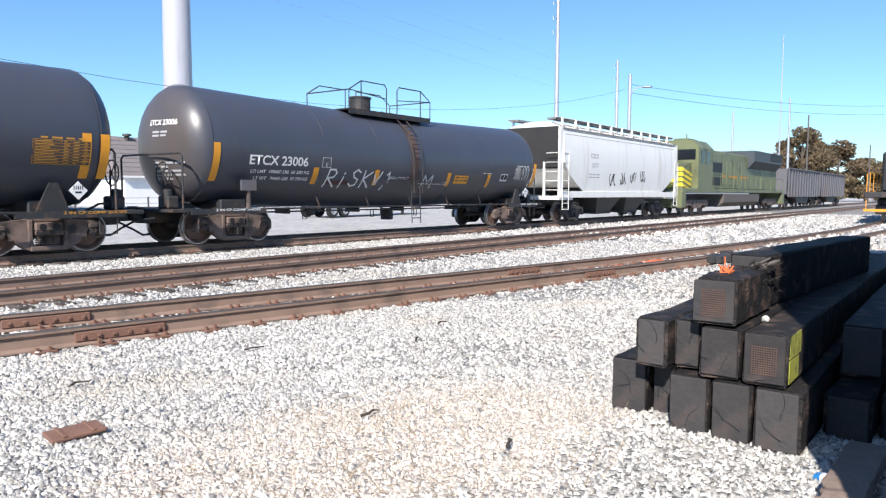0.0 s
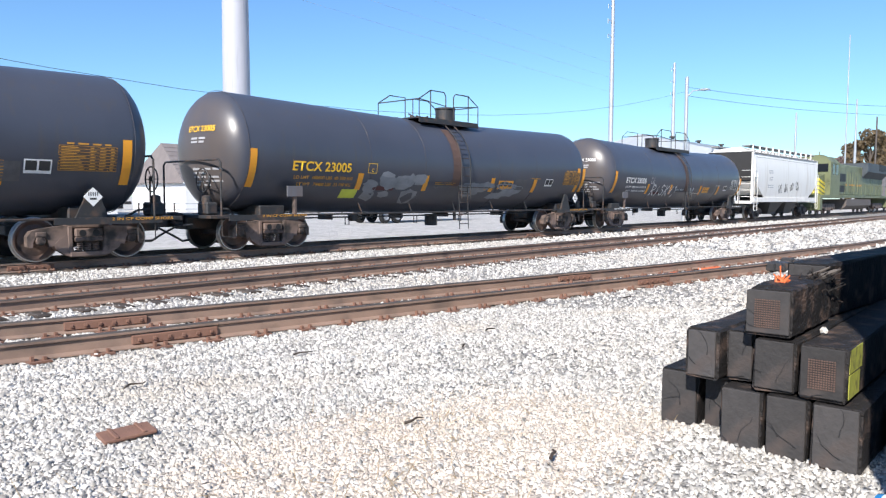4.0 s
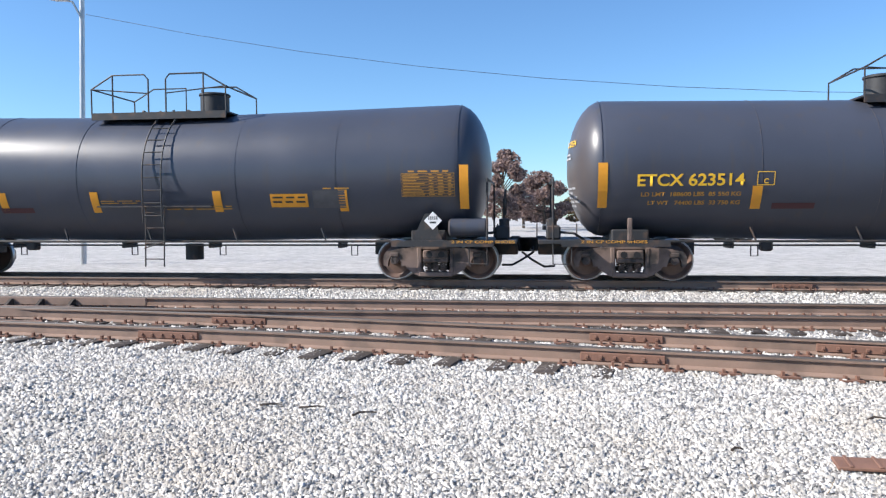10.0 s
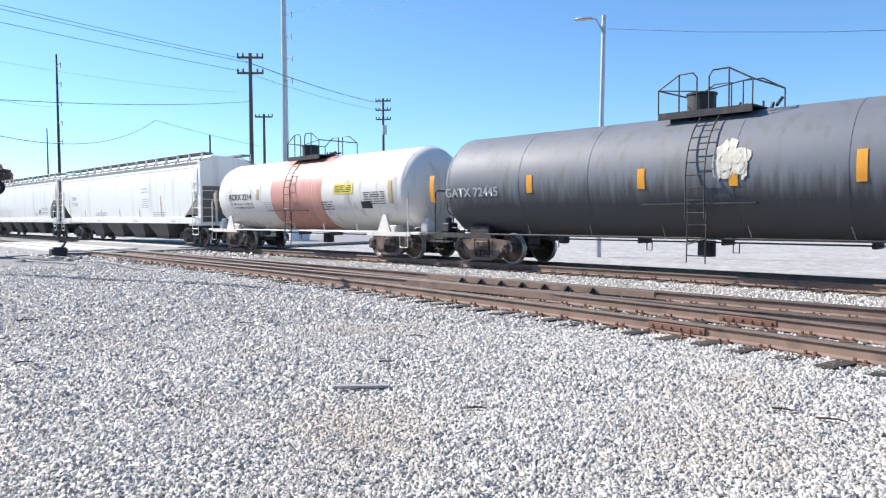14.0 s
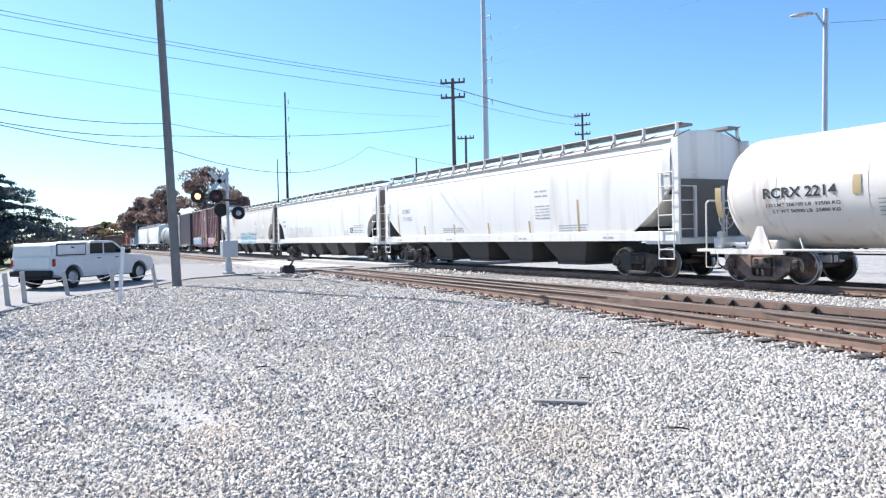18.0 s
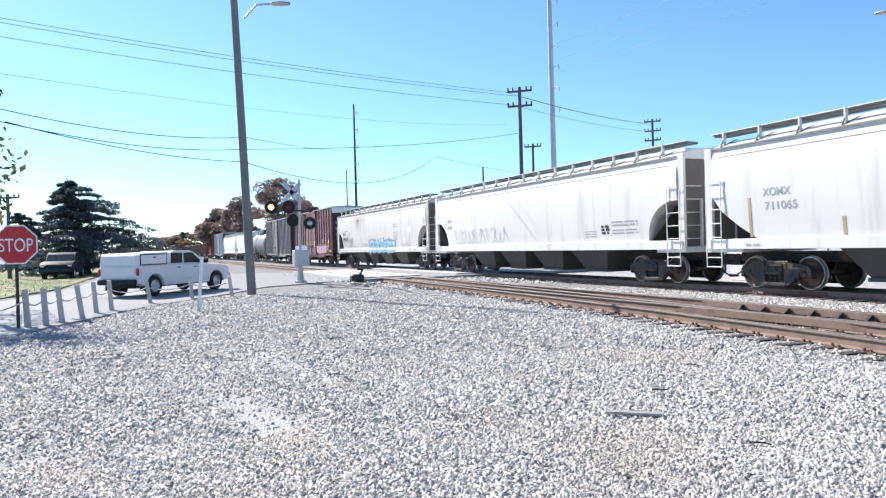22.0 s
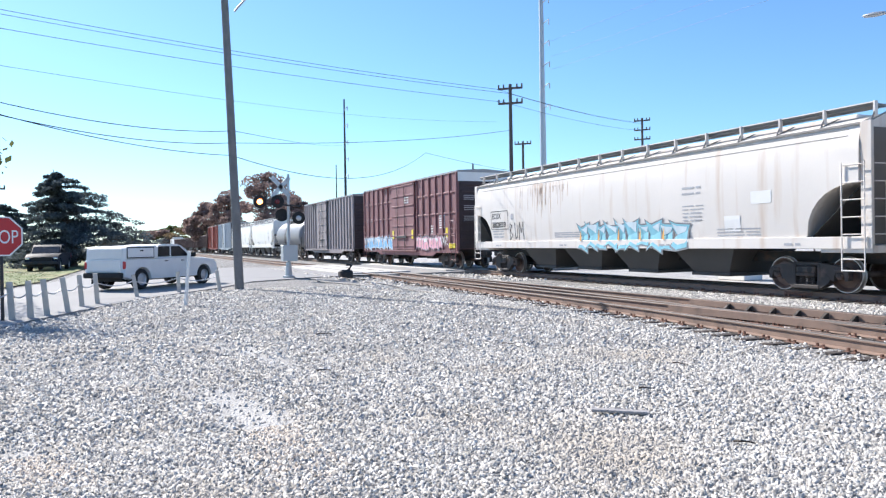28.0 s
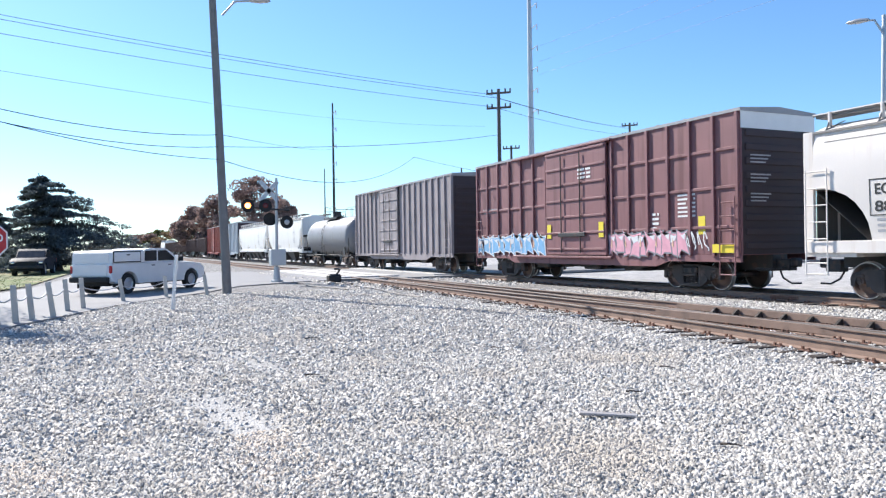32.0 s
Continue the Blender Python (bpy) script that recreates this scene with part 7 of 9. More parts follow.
def build_poles():
    x, y = far_at(-32.85, 90)
    t = thing("water_tower_shaft", "tall white tapered steel tower shaft with a side ladder", "tower", pose(x, y, 0))
    part("shaft", Bag().tube([(0, 0, -0.3), (0, 0, 45)], 1.68, 32, 1.35), M_TOWER, t, smooth=True)
    lad = Bag()
    for k in (-0.2, 0.2):
        lad.tube([(1.72, k, 0), (1.42, k, 45)], 0.05, 6)
    for k in range(90):
        lad.tube([(1.7 - 0.0067 * 0.5 * k, -0.2, 0.5 * k + 0.3), (1.7 - 0.0067 * 0.5 * k, 0.2, 0.5 * k + 0.3)], 0.03, 5)
    part("ladder", lad, M_GALV, t)

    def mono(az, dist, h, r, label, arms=0, side=1, material=None):
        px, py = far_at(az, dist)
        p = pole("transmission_pole", label, px, py, h, r, r * 0.45, material or M_GALV, group="steel transmission poles")
        for k in range(arms):
            b = Bag()
            z = h - 1.5 - 2.3 * k
            b.tube([(0, 0, z), (side * 1.5, 0, z + 0.25)], 0.07, 6, 0.04)
            b.tube([(side * 1.5, 0, z + 0.25), (side * 1.5, 0, z - 0.35)], 0.06, 6)
            part("arm", b, M_GALV, p)
        return p

    mono(-61.6, 120, 47, 0.45, "slender pale steel transmission pole with short arms", 9, -1)
    mono(-66.2, 150, 28, 0.5, "slender pale steel transmission pole with short arms", 4, -1)
    mono(-74.6, 230, 26, 0.5, "far pale steel transmission pole", 3, 1)
    mono(-77.6, 120, 25, 0.13, "thin grey radio mast", 0, 1)
    mono(-78.2, 130, 17, 0.25, "thin grey steel pole far off", 0, 1)
    mono(58.05, 80, 36, 0.42, "tall grey steel pole with brackets", 9, 1)
    mono(73.7, 100, 21.5, 0.22, "thin dark steel pole with small brackets", 5, 1, M_STEEL)
    mono(74.4, 110, 13.6, 0.14, "thin dark plain steel pole", 0, 1, M_STEEL)

    for az, dist, h, lev, label in ((60.6, 44, 11.2, 2, "dark wooden utility pole with two crossarms"), (50.5, 72, 13.3, 3, "dark wooden utility pole with crossarms"), (59.64, 65, 10.6, 1, "distant wooden utility pole with crossarm"), (63.6, 90, 11.4, 0, "distant plain wooden pole"), (-79.4, 120, 13.2, 0, "distant pale wooden pole"), (-83.3, 160, 11, 0, "distant pale wooden pole"), (98.06, 60, 6.2, 1, "distant wooden utility pole with crossarm")):
        px, py = far_at(az, dist)
        p = pole("utility_pole", label, px, py, h, 0.15, 0.1, M_WOODPOLE, group="wooden utility poles")
        if lev:
            crossarms(p, h - 0.25, lev, 0.75, (math.cos(radians(az)) + 0.25, math.sin(radians(az))))
            b = Bag().lathe([(h - 3.6, 0.0), (h - 3.6, 0.24), (h - 2.7, 0.24), (h - 2.7, 0.0)], 14, "z", (0.4, -0.2, 0))
            if az == 50.5:
                part("transformer", b, M_GALV, p)

    px, py = far_at(33.75, 30.2)
    p = pole("street_lamp", "slim grey pole with a cobra-head lamp", px, py, 9.7, 0.11, 0.09, M_GALV, (0.15, 0.1))
    cobra_lamp(p, 0.15, 9.55, 0.65, (-0.85, -0.5))
    px, py = far_at(-66.75, 55)
    p = pole("street_lamp", "pale grey pole with a cobra-head lamp", px, py, 10.2, 0.16, 0.12, MATS["galvanised_steel"])
    cobra_lamp(p, 0, 9.2, 1.0, (0.35, -0.94))
    p = pole("street_lamp", "leaning weathered wooden pole with a cobra-head lamp", -26.6, 3.71, 11.3, 0.165, 0.125, mat("pale_grey_pole_timber", (0.2, 0.193, 0.187), 0.85, vary=0.3, scale=3, grain=0.2, grain_scale=30, bump=0.3), (-0.1, -0.36))
    cobra_lamp(p, -0.1, 10.6, 1.1, (0.3, 0.95))

    for line in (
        [(-35.3, -6.6, 12.0), (-38.6, 20.8, 10.9), (-55.8, 45.3, 12.9)], [(-35.3, -6.6, 11.8), (-38.2, 21.5, 10.6), (-55.3, 45.8, 12.7)],
        [(-35.3, -6.7, 11.2), (-38.4, 21.2, 10.1), (-55.6, 45.5, 12.1)], [(-39.2, -7.4, 10.5), (-93.9, 27.4, 19.1), (-86.1, 46.4, 17.8)],
        [(-19.7, -3.0, 5.2), (-26.7, 3.6, 5.8), (-94.0, 27.3, 14.9)], [(-19.7, -3.0, 4.9), (-26.6, 3.5, 5.35), (-38.4, 21.5, 8.4)],
    ):
        wire(line, 0.25, 0.012)
    wire([(-19.7, -2.9, 4.9), (-26.6, 3.5, 4.9)], 0.2, 0.012)
    wire([(-26.6, 3.5, 4.9), (-55.2, 23.0, 9.1)], 1.4, 0.015)
    wire([(-55.2, 23.0, 9.1), (-60.5, 34.9, 8.3)], 0.1, 0.015)
    for z0, z1 in ((21.7, 20.7), (20.3, 18.5), (23.4, 23.0)):
        wire([(-67.1, 43.0, z0), (104.3, 57.0, z1)], 0.6, 0.009, mat("pale_weathered_wire", (0.3, 0.31, 0.33), 0.7))
    wire([(-16.6, 25.4, 9.2), (50.6, 21.8, 9.2)], 4.0, 0.008)
    wire([(50.6, 21.8, 8.9), (89.4, 9.7, 10.0)], 0.5, 0.014)
    wire([(50.6, 21.8, 9.5), (89.4, 9.7, 10.9)], 0.5, 0.014)


def timber_mesh(length, w, h, seed, worn=0.0):
    """A squared timber with rounded, slightly ragged ends and a few end cracks."""
    rng = random.Random(seed)
    n = 14
    ring = [(-w / 2 + 0.012, -h / 2), (w / 2 - 0.012, -h / 2), (w / 2, -h / 2 + 0.012), (w / 2, h / 2 - 0.012), (w / 2 - 0.012, h / 2), (-w / 2 + 0.012, h / 2), (-w / 2, h / 2 - 0.012), (-w / 2, -h / 2 + 0.012)]
    b = Bag()
    for i in range(n + 1):
        x = length * i / n
        for y, z in ring:
            k = worn if i < 3 else 0.0
            b.v.append((x + (0.012 * rng.uniform(-1, 1) if i in (0, n) else 0), y + 0.005 * rng.uniform(-1, 1) - k * 0.05 * rng.random() * (1 if y > 0 else 0), z + 0.005 * rng.uniform(-1, 1) - (k * 0.06 * rng.random() if z > 0 else 0)))
    m = len(ring)
    for i in range(n):
        for k in range(m):
            b.f.append((i * m + k, i * m + (k + 1) % m, (i + 1) * m + (k + 1) % m, (i + 1) * m + k))
    b.f += [tuple(range(m))[::-1], tuple(n * m + k for k in range(m))]
    return b


def build_timbers():
    """The stack of creosoted timbers beside the near track."""
    rows = [  # foot, height, then each timber's two sides and its end
        (0.13, 0.36, [(2.25, 2.505, 4.27), (2.055, 2.245, 4.32), (1.805, 2.05, 4.06), (1.565, 1.80, 4.05), (1.308, 1.558, 4.03)]),
        (0.495, 0.30, [(2.075, 2.274, 4.10), (1.90, 2.07, 4.20), (1.64, 1.875, 4.06), (1.385, 1.633, 4.04)]),
        (0.80, 0.27, [(1.669, 1.933, 4.07)]),
    ]
    seed = 1
    for z, h, ties in rows:
        for y0, y1, x in ties:
            seed += 1
            y, w = (y0 + y1) / 2, y1 - y0
            ob = thing("timber", "black creosoted square timber in a stack", "timber", pose(x, y, z + h / 2, 0, 0, random.Random(seed).uniform(-0.6, 0.6)), group="stack of timbers")
            part("beam", timber_mesh(0.82 if z > 0.7 else 6.6 + 0.2 * (seed % 3), w - 0.008, h - 0.004, seed, 0.7 if z > 0.7 else 0.2), M_TIE_NEW, ob)
            fw, fh = w / 2 - 0.018, h / 2 - 0.016
            part("end_grain", Bag().box(-0.017, 0.02, -fw, fw, -fh, fh, 0.004), M_ENDGRAIN, ob, "rough sawn end grain")
            ck = random.Random(seed + 90)
            for q in range(2):
                # a split that wanders up or down the end
                cy, cz, way = ck.uniform(-0.7, 0.7) * fw, ck.uniform(-0.9, 0.2) * fh, ck.uniform(-0.5, 0.5) + 1.3 * q
                crack, points = Bag(), []
                for step in range(6):
                    points.append((-0.018, max(-fw, min(fw, cy)), max(-fh, min(fh, cz))))
                    cy, cz = cy + 0.035 * math.sin(way), cz + 0.035 * math.cos(way)
                    way += ck.uniform(-0.5, 0.5)
                crack.tube(points, 0.0032, 4, 0.0012)
                part("crack", crack, M_DARK, ob)
            if (z > 0.7) or (0.3 < z < 0.5 and y < 1.6):
                g = Bag()
                for i in range(11):
                    for j in range(13):
                        g.box(-0.024, -0.015, -0.065 + 0.0125 * i, -0.058 + 0.0125 * i, -0.085 + 0.0125 * j, -0.079 + 0.0125 * j)
                part("end_plate", g, M_ENDPLATE, ob, "toothed steel anti-split plate")
            if 0.3 < z < 0.5 and y < 1.6:
                yellow = mat("faded_yellow_green_paint", (0.33, 0.34, 0.05), 0.8, vary=0.4, scale=14, dirt=(0.05, 0.045, 0.03), dirt_amount=0.4, dirt_scale=12)
                part("paint_mark", Bag().box(0.012, 0.3, -0.125, -0.1205, 0.01, 0.135), yellow, ob, "faded yellow-green paint mark")
                part("paint_mark", Bag().box(0.012, 0.25, -0.125, -0.1205, -0.125, 0.0), yellow, ob, "faded yellow-green paint mark")
            if z < 0.1 and y < 1.6:
                part("crack", Bag().box(-0.014, 0.1, -0.02, -0.012, -0.16, 0.15), M_DARK, ob)
                part("crack", Bag().box(-0.014, 0.05, -0.1, -0.01, -0.02, -0.012), M_DARK, ob)
    ob = thing("timber", "deep black creosoted timber on top of the stack", "timber", pose(4.98, 1.84, 0.797 + 0.175, 0, 0, -4.5), group="stack of timbers")
    part("beam", timber_mesh(3.05, 0.26, 0.35, 50, 0.2), M_TIE_NEW, ob)
    part("end_grain", Bag().box(-0.017, 0.02, -0.112, 0.112, -0.159, 0.159, 0.004), M_ENDGRAIN, ob)
    # more timbers, added to fill the black shade beside the stack
    for k in range(6):
        ob = thing("timber", "black creosoted timber added to fill the shade", "timber", pose(4.55 + 0.18 * (k % 3) + 0.5 * (k // 3), 1.16 - 0.27 * (k % 3), 0.22 + 0.34 * (k // 3), 0, 0, 0.5 * (k % 2)), group="stack of timbers")
        part("beam", timber_mesh(6.4, 0.25, 0.33, 60 + k, 0.2), M_TIE_NEW, ob)
        part("end_grain", Bag().box(-0.017, 0.02, -0.107, 0.107, -0.149, 0.149, 0.004), M_ENDGRAIN, ob)
    # the torn end of the short top timber, and an orange ribbon on it
    sp = Bag()
    rng = random.Random(4)
    for k in range(60):
        x0, y0 = 4.62 + 0.3 * rng.random(), 1.66 + 0.16 * rng.random()
        z0 = 1.065 - rng.random() ** 2 * 0.14 if y0 < 1.7 else 1.06
        sp.tube([(x0, y0, z0), (x0 + rng.uniform(-0.06, 0.1), y0 - rng.uniform(-0.04, 0.09), z0 + rng.uniform(-0.03, 0.07))], 0.008, 4, 0.002)
    thing("splintered_wood", "dark brown splintered wood at the torn end of a timber", "wood scrap", kind="stuff", bag=sp, material=M_TIE_NEW)
    ch = Bag().tube([(4.8, 1.72, 1.075), (4.9, 1.66, 1.11), (4.97, 1.65, 1.115)], 0.022, 6, 0.008)
    ch.tube([(4.78, 1.78, 1.075), (4.94, 1.70, 1.13)], 0.016, 6, 0.006)
    thing("wood_chunk", "grey weathered wood chunk on the timber stack", "wood scrap", bag=ch, material=M_WOODPOLE)
    st = Bag().lathe([(-0.028, 0.0), (-0.022, 0.016), (0.0, 0.024), (0.02, 0.016), (0.026, 0.0)], 7, "x")
    thing("stone", "pale broken stone lying on a timber", "stone", pose(4.42, 1.6, 0.806, 20, 10, 40), bag=st, material=M_STONE)
    rb = Bag()
    for k in range(12):
        rb.tube([(4.36 + 0.05 * rng.random(), 1.80 + 0.05 * rng.random(), 1.065), (4.36 + 0.07 * rng.random(), 1.78 + 0.09 * rng.random(), 1.08 + 0.04 * rng.random())], 0.009, 5, 0.004)
    rb.tube([(4.38, 1.83, 1.065), (4.38, 1.835, 1.17)], 0.004, 5)
    thing("marker_ribbon", "bright orange plastic marker ribbon", "ribbon", bag=rb, material=M_ORANGE)
    # plank and can by the camera's feet
    pl = thing("plank", "weathered brown plank lying on the ground", "plank", pose(3.36, 1.03, 0.2, 0, -1, -1.5))
    part("board", timber_mesh(0.8, 0.2, 0.05, 77, 0.5), mat("weathered_brown_plank", (0.2, 0.15, 0.12), 0.85, vary=0.3, grain=0.3), pl)
    can = Bag().lathe([(-0.06, 0.0), (-0.06, 0.028), (-0.05, 0.033), (0.05, 0.033), (0.06, 0.026), (0.06, 0.0)], 18, "x")
    c = thing("drink_can", "crushed blue and white drink can on the gravel", "can", pose(3.78, 1.15, 0.135, 0, 20, 50))
    part("can_body", can, M_WHITE, c, smooth=True)
    part("can_band", Bag().lathe([(0.0, 0.0335), (0.045, 0.0335)], 18, "x"), mat("blue_can_print", (0.03, 0.25, 0.6), 0.35), c)


def build_litter():
    tp = thing("tie_plate", "rusty brown steel tie plate lying on gravel", "tie plate", pose(1.88, 4.84, 0.125, 3, -2, -8))
    b = Bag().box(-0.155, 0.155, -0.09, 0.09, -0.012, 0.012, 0.006)
    for s in (-1, 1):
        b.box(s * 0.08 - 0.012, s * 0.08 + 0.012, -0.09, 0.09, 0.012, 0.022, 0.004)
    part("plate", b, M_PLATE, tp)
    for k, (x, y, l, a) in enumerate(((1.21, 5.03, 0.12, 10), (-1.85, 5.75, 0.3, 4), (-1.39, 5.62, 0.28, 25), (-2.2, 5.78, 0.25, 5), (-5.86, 4.8, 0.22, 50), (-8.62, 2.11, 0.25, 60), (6.35, 5.46, 0.2, -20), (5.3, 5.01, 0.18, 40), (3.22, 3.69, 0.24, -10), (3.26, 2.67, 0.2, 20), (10.2, 5.7, 0.4, -10), (-9.5, 5.2, 0.35, 20), (-12, 3.0, 0.4, 70), (-6.8, 6.1, 0.3, 10), (-3.9, 4.1, 0.22, 30), (2.5, 6.0, 0.3, 15), (4.2, 6.1, 0.3, -15))):
        l *= 0.7
        rng = random.Random(k)
        s = Bag()
        s.tube([(-l / 2, 0, 0), (-l / 6, 0.03 * rng.uniform(-1, 1), 0.012), (l / 5, 0.03 * rng.uniform(-1, 1), 0.008), (l / 2, 0.02, 0)], 0.011, 6, 0.005)
        thing("wood_scrap", "dark splinter of old timber on gravel", "wood scrap", pose(x, y, ground_z(x, y) + 0.03, 0, 0, a), group="wood scraps", bag=s, material=M_TIE)
    bd = thing("board", "short pale grey weathered board on the gravel", "board", pose(-5.15, 3.92, ground_z(-5.15, 3.92) + 0.035, 0, 3, 62))
    part("slat", Bag().box(-0.26, 0.26, -0.045, 0.045, -0.012, 0.012, 0.005), mat("bleached_grey_wood", (0.34, 0.32, 0.31), 0.85, vary=0.3, grain=0.3), bd)
    for pts in ([(-33.5, 7.6), (-28.7, 7.3), (-24.5, 7.8)],):
        cb = Bag()
        line = []
        for (ax, ay), (bx, by) in zip(pts, pts[1:]):
            for i in range(8):
                x, y = ax + (bx - ax) * i / 8, ay + (by - ay) * i / 8
                line.append((x + 0.1 * math.sin(3 * y + x), y + 0.08 * math.sin(2 * x), ground_z(x, y) + 0.05))
        cb.tube(line, 0.022, 6)
        thing("cable", "black cable lying across the gravel", "cable", bag=cb, material=M_WIRE)
    # dry stalks
    st = Bag()
    rng = random.Random(8)
    for k in range(420):
        x, y = rng.gauss(2.6, 1.0), rng.gauss(2.9, 0.6)
        a, h = rng.uniform(0, 6.28), rng.uniform(0.04, 0.16)
        st.tube([(x, y, 0.09), (x + 0.12 * math.cos(a), y + 0.12 * math.sin(a), 0.09 + h * (0.25 if k % 3 else 1))], 0.0022, 4, 0.001)
    thing("dry_stalks", "dry straw-coloured stalks and twigs", "dry grass", kind="stuff", bag=st, material=mat("dry_straw", (0.3, 0.22, 0.12), 0.9))
    part_b = Bag()
    for x, y, w, d in ((15.9, 6.75, 0.8, 0.5), (14.2, 6.7, 0.5, 0.2)):
        part_b.box(x - w / 2, x + w / 2, y - d / 2, y + d / 2, 0.0, 0.03, 0.01)
    thing("painted_tie_end", "tie end sprayed with faded orange paint", "track marker", bag=part_b, material=M_ORANGE)
    tr = Bag()
    rng = random.Random(12)
    for k in range(12):
        x, y = 16.4 + rng.uniform(-0.5, 0.6), 5.15 + rng.uniform(-0.15, 0.2)
        tr.box(x, x + rng.uniform(0.25, 0.4), y, y + rng.uniform(0.15, 0.25), 0.02, rng.uniform(0.1, 0.26), 0.03)
    thing("scrap_heap", "low heap of dark metal scrap by the track", "scrap", kind="stuff", bag=tr, material=M_STEEL)


def wheel_at(parent, x, y, r, w=0.26):
    t = Bag().lathe([(-w / 2, r * 0.6), (-w / 2, r * 0.92), (-w / 2 + 0.04, r), (w / 2 - 0.04, r), (w / 2, r * 0.92), (w / 2, r * 0.6)], 24, "y", (x, y, r))
    ob = part("wheel", t, M_RUBBER, parent, "black tyre on a pale rim", smooth=True)
    side = -1 if y < 0 else 1
    rim = Bag().lathe([(side * (w / 2 - 0.05), 0.0), (side * (w / 2 - 0.02), r * 0.2), (side * (w / 2 - 0.06), r * 0.5), (side * (w / 2), r * 0.62), (side * (w / 2 - 0.1), r * 0.6)], 20, "y", (x, y, r))
    part("rim", rim, M_GALV, ob, smooth=True)
    return ob


def pickup(name, label, m, paint, canopy):
    """A crew-cab pickup, nose towards +x, standing at z = 0."""
    ob = thing(name, label, "pickup truck", m)
    w = 1.0

    def solid(outline, half):
        b = Bag()
        n = len(outline)
        for y, k in ((-half, 0.0), (-half + 0.06, 0.0), (half - 0.06, 0.0), (half, 0.0)):
            inset = 0.05 if abs(y) == half else 0.0
            cx = sum(p[0] for p in outline) / n
            cz = sum(p[1] for p in outline) / n
            for x, z in outline:
                b.v.append((x + (cx - x) * inset * 0.25, y, z + (cz - z) * inset * 0.6))
        for s in range(3):
            for i in range(n):
                b.f.append((s * n + i, s * n + (i + 1) % n, (s + 1) * n + (i + 1) % n, (s + 1) * n + i))
        b.f += [tuple(range(n)), tuple(3 * n + i for i in range(n))]
        return b

    def arch(cx, r, n=8):
        return [(cx + r * math.cos(math.pi * k / n), 0.4 + r * math.sin(math.pi * k / n)) for k in range(n + 1)]

    wb = 2.0
    low = [(-2.95, 0.55)] + [(-2.95, 1.18), (-2.9, 1.24), (1.3, 1.24), (2.2, 1.19), (2.72, 1.1), (2.93, 0.95), (3.0, 0.5)] + arch(wb, 0.52) + arch(-wb, 0.52)
    part("body", solid(low, w), paint, ob, smooth=True)
    cab = [(-1.08, 1.2), (-1.0, 1.72), (-0.88, 1.8), (-0.6, 1.83), (0.3, 1.83), (0.52, 1.78), (0.72, 1.68), (1.5, 1.2)]
    part("cab", solid(cab, w - 0.12), paint, ob, smooth=True)
    for s in (-1, 1):
        for x0, x1, x2, x3 in ((-0.9, -0.2, -0.2, -0.93), (-0.1, 0.42, 1.12, -0.1)):
            g = Bag().prism([(x0, 1.73), (x1, 1.74), (x2, 1.3), (x3, 1.3)], s * (w - 0.115) - 0.012, s * (w - 0.115) + 0.012, "y")
            part("side_window", g, M_GLASS, ob)
        for x in (-0.55, 0.5):
            part("door_handle", Bag().box(x - 0.1, x + 0.1, s * (w + 0.01) - 0.02, s * (w + 0.01) + 0.02, 1.1, 1.14, 0.01), M_RUBBER, ob)
        part("mirror", Bag().box(1.0, 1.12, min(s * w, s * (w + 0.25)), max(s * w, s * (w + 0.25)), 1.26, 1.46, 0.03), M_RUBBER, ob)
        part("tail_light", Bag().box(-2.98, -2.87, min(s * (w - 0.11), s * (w + 0.01)), max(s * (w - 0.11), s * (w + 0.01)), 0.86, 1.16, 0.03), M_RED, ob, "red tail light")
        part("headlight", Bag().box(2.72, 2.965, min(s * (w - 0.32), s * (w - 0.04)), max(s * (w - 0.32), s * (w - 0.04)), 0.82, 0.98, 0.04), M_CHROME, ob, "clear headlight")
        part("flap", Bag().box(-2.6, -2.57, s * w - 0.02 - 0.25 * (s > 0), s * w + 0.02 + 0.25 * (s < 0), 0.25, 0.5), M_RUBBER, ob)
        for x in (-wb, wb):
            wheel_at(ob, x, s * (w - 0.14), 0.42)
    part("windshield", Bag().add([(0.74, -0.8, 1.69), (0.74, 0.8, 1.69), (1.48, 0.84, 1.24), (1.48, -0.84, 1.24), (0.72, -0.8, 1.67), (0.72, 0.8, 1.67), (1.46, 0.84, 1.22), (1.46, -0.84, 1.22)], [(0, 1, 2, 3), (7, 6, 5, 4), (0, 4, 5, 1), (1, 5, 6, 2), (2, 6, 7, 3), (3, 7, 4, 0)]), M_GLASS, ob)
    part("grille", Bag().box(2.93, 3.02, -0.6, 0.6, 0.7, 1.0, 0.03), M_RUBBER, ob)
    for x0, x1 in ((-3.12, -2.95), (2.98, 3.12)):
        part("bumper", Bag().box(x0, x1, -0.95, 0.95, 0.5, 0.72, 0.04), M_RUBBER if canopy else M_STEEL, ob)
    part("chassis", Bag().box(-2.8, 2.8, -0.7, 0.7, 0.35, 0.6), M_RUBBER, ob)
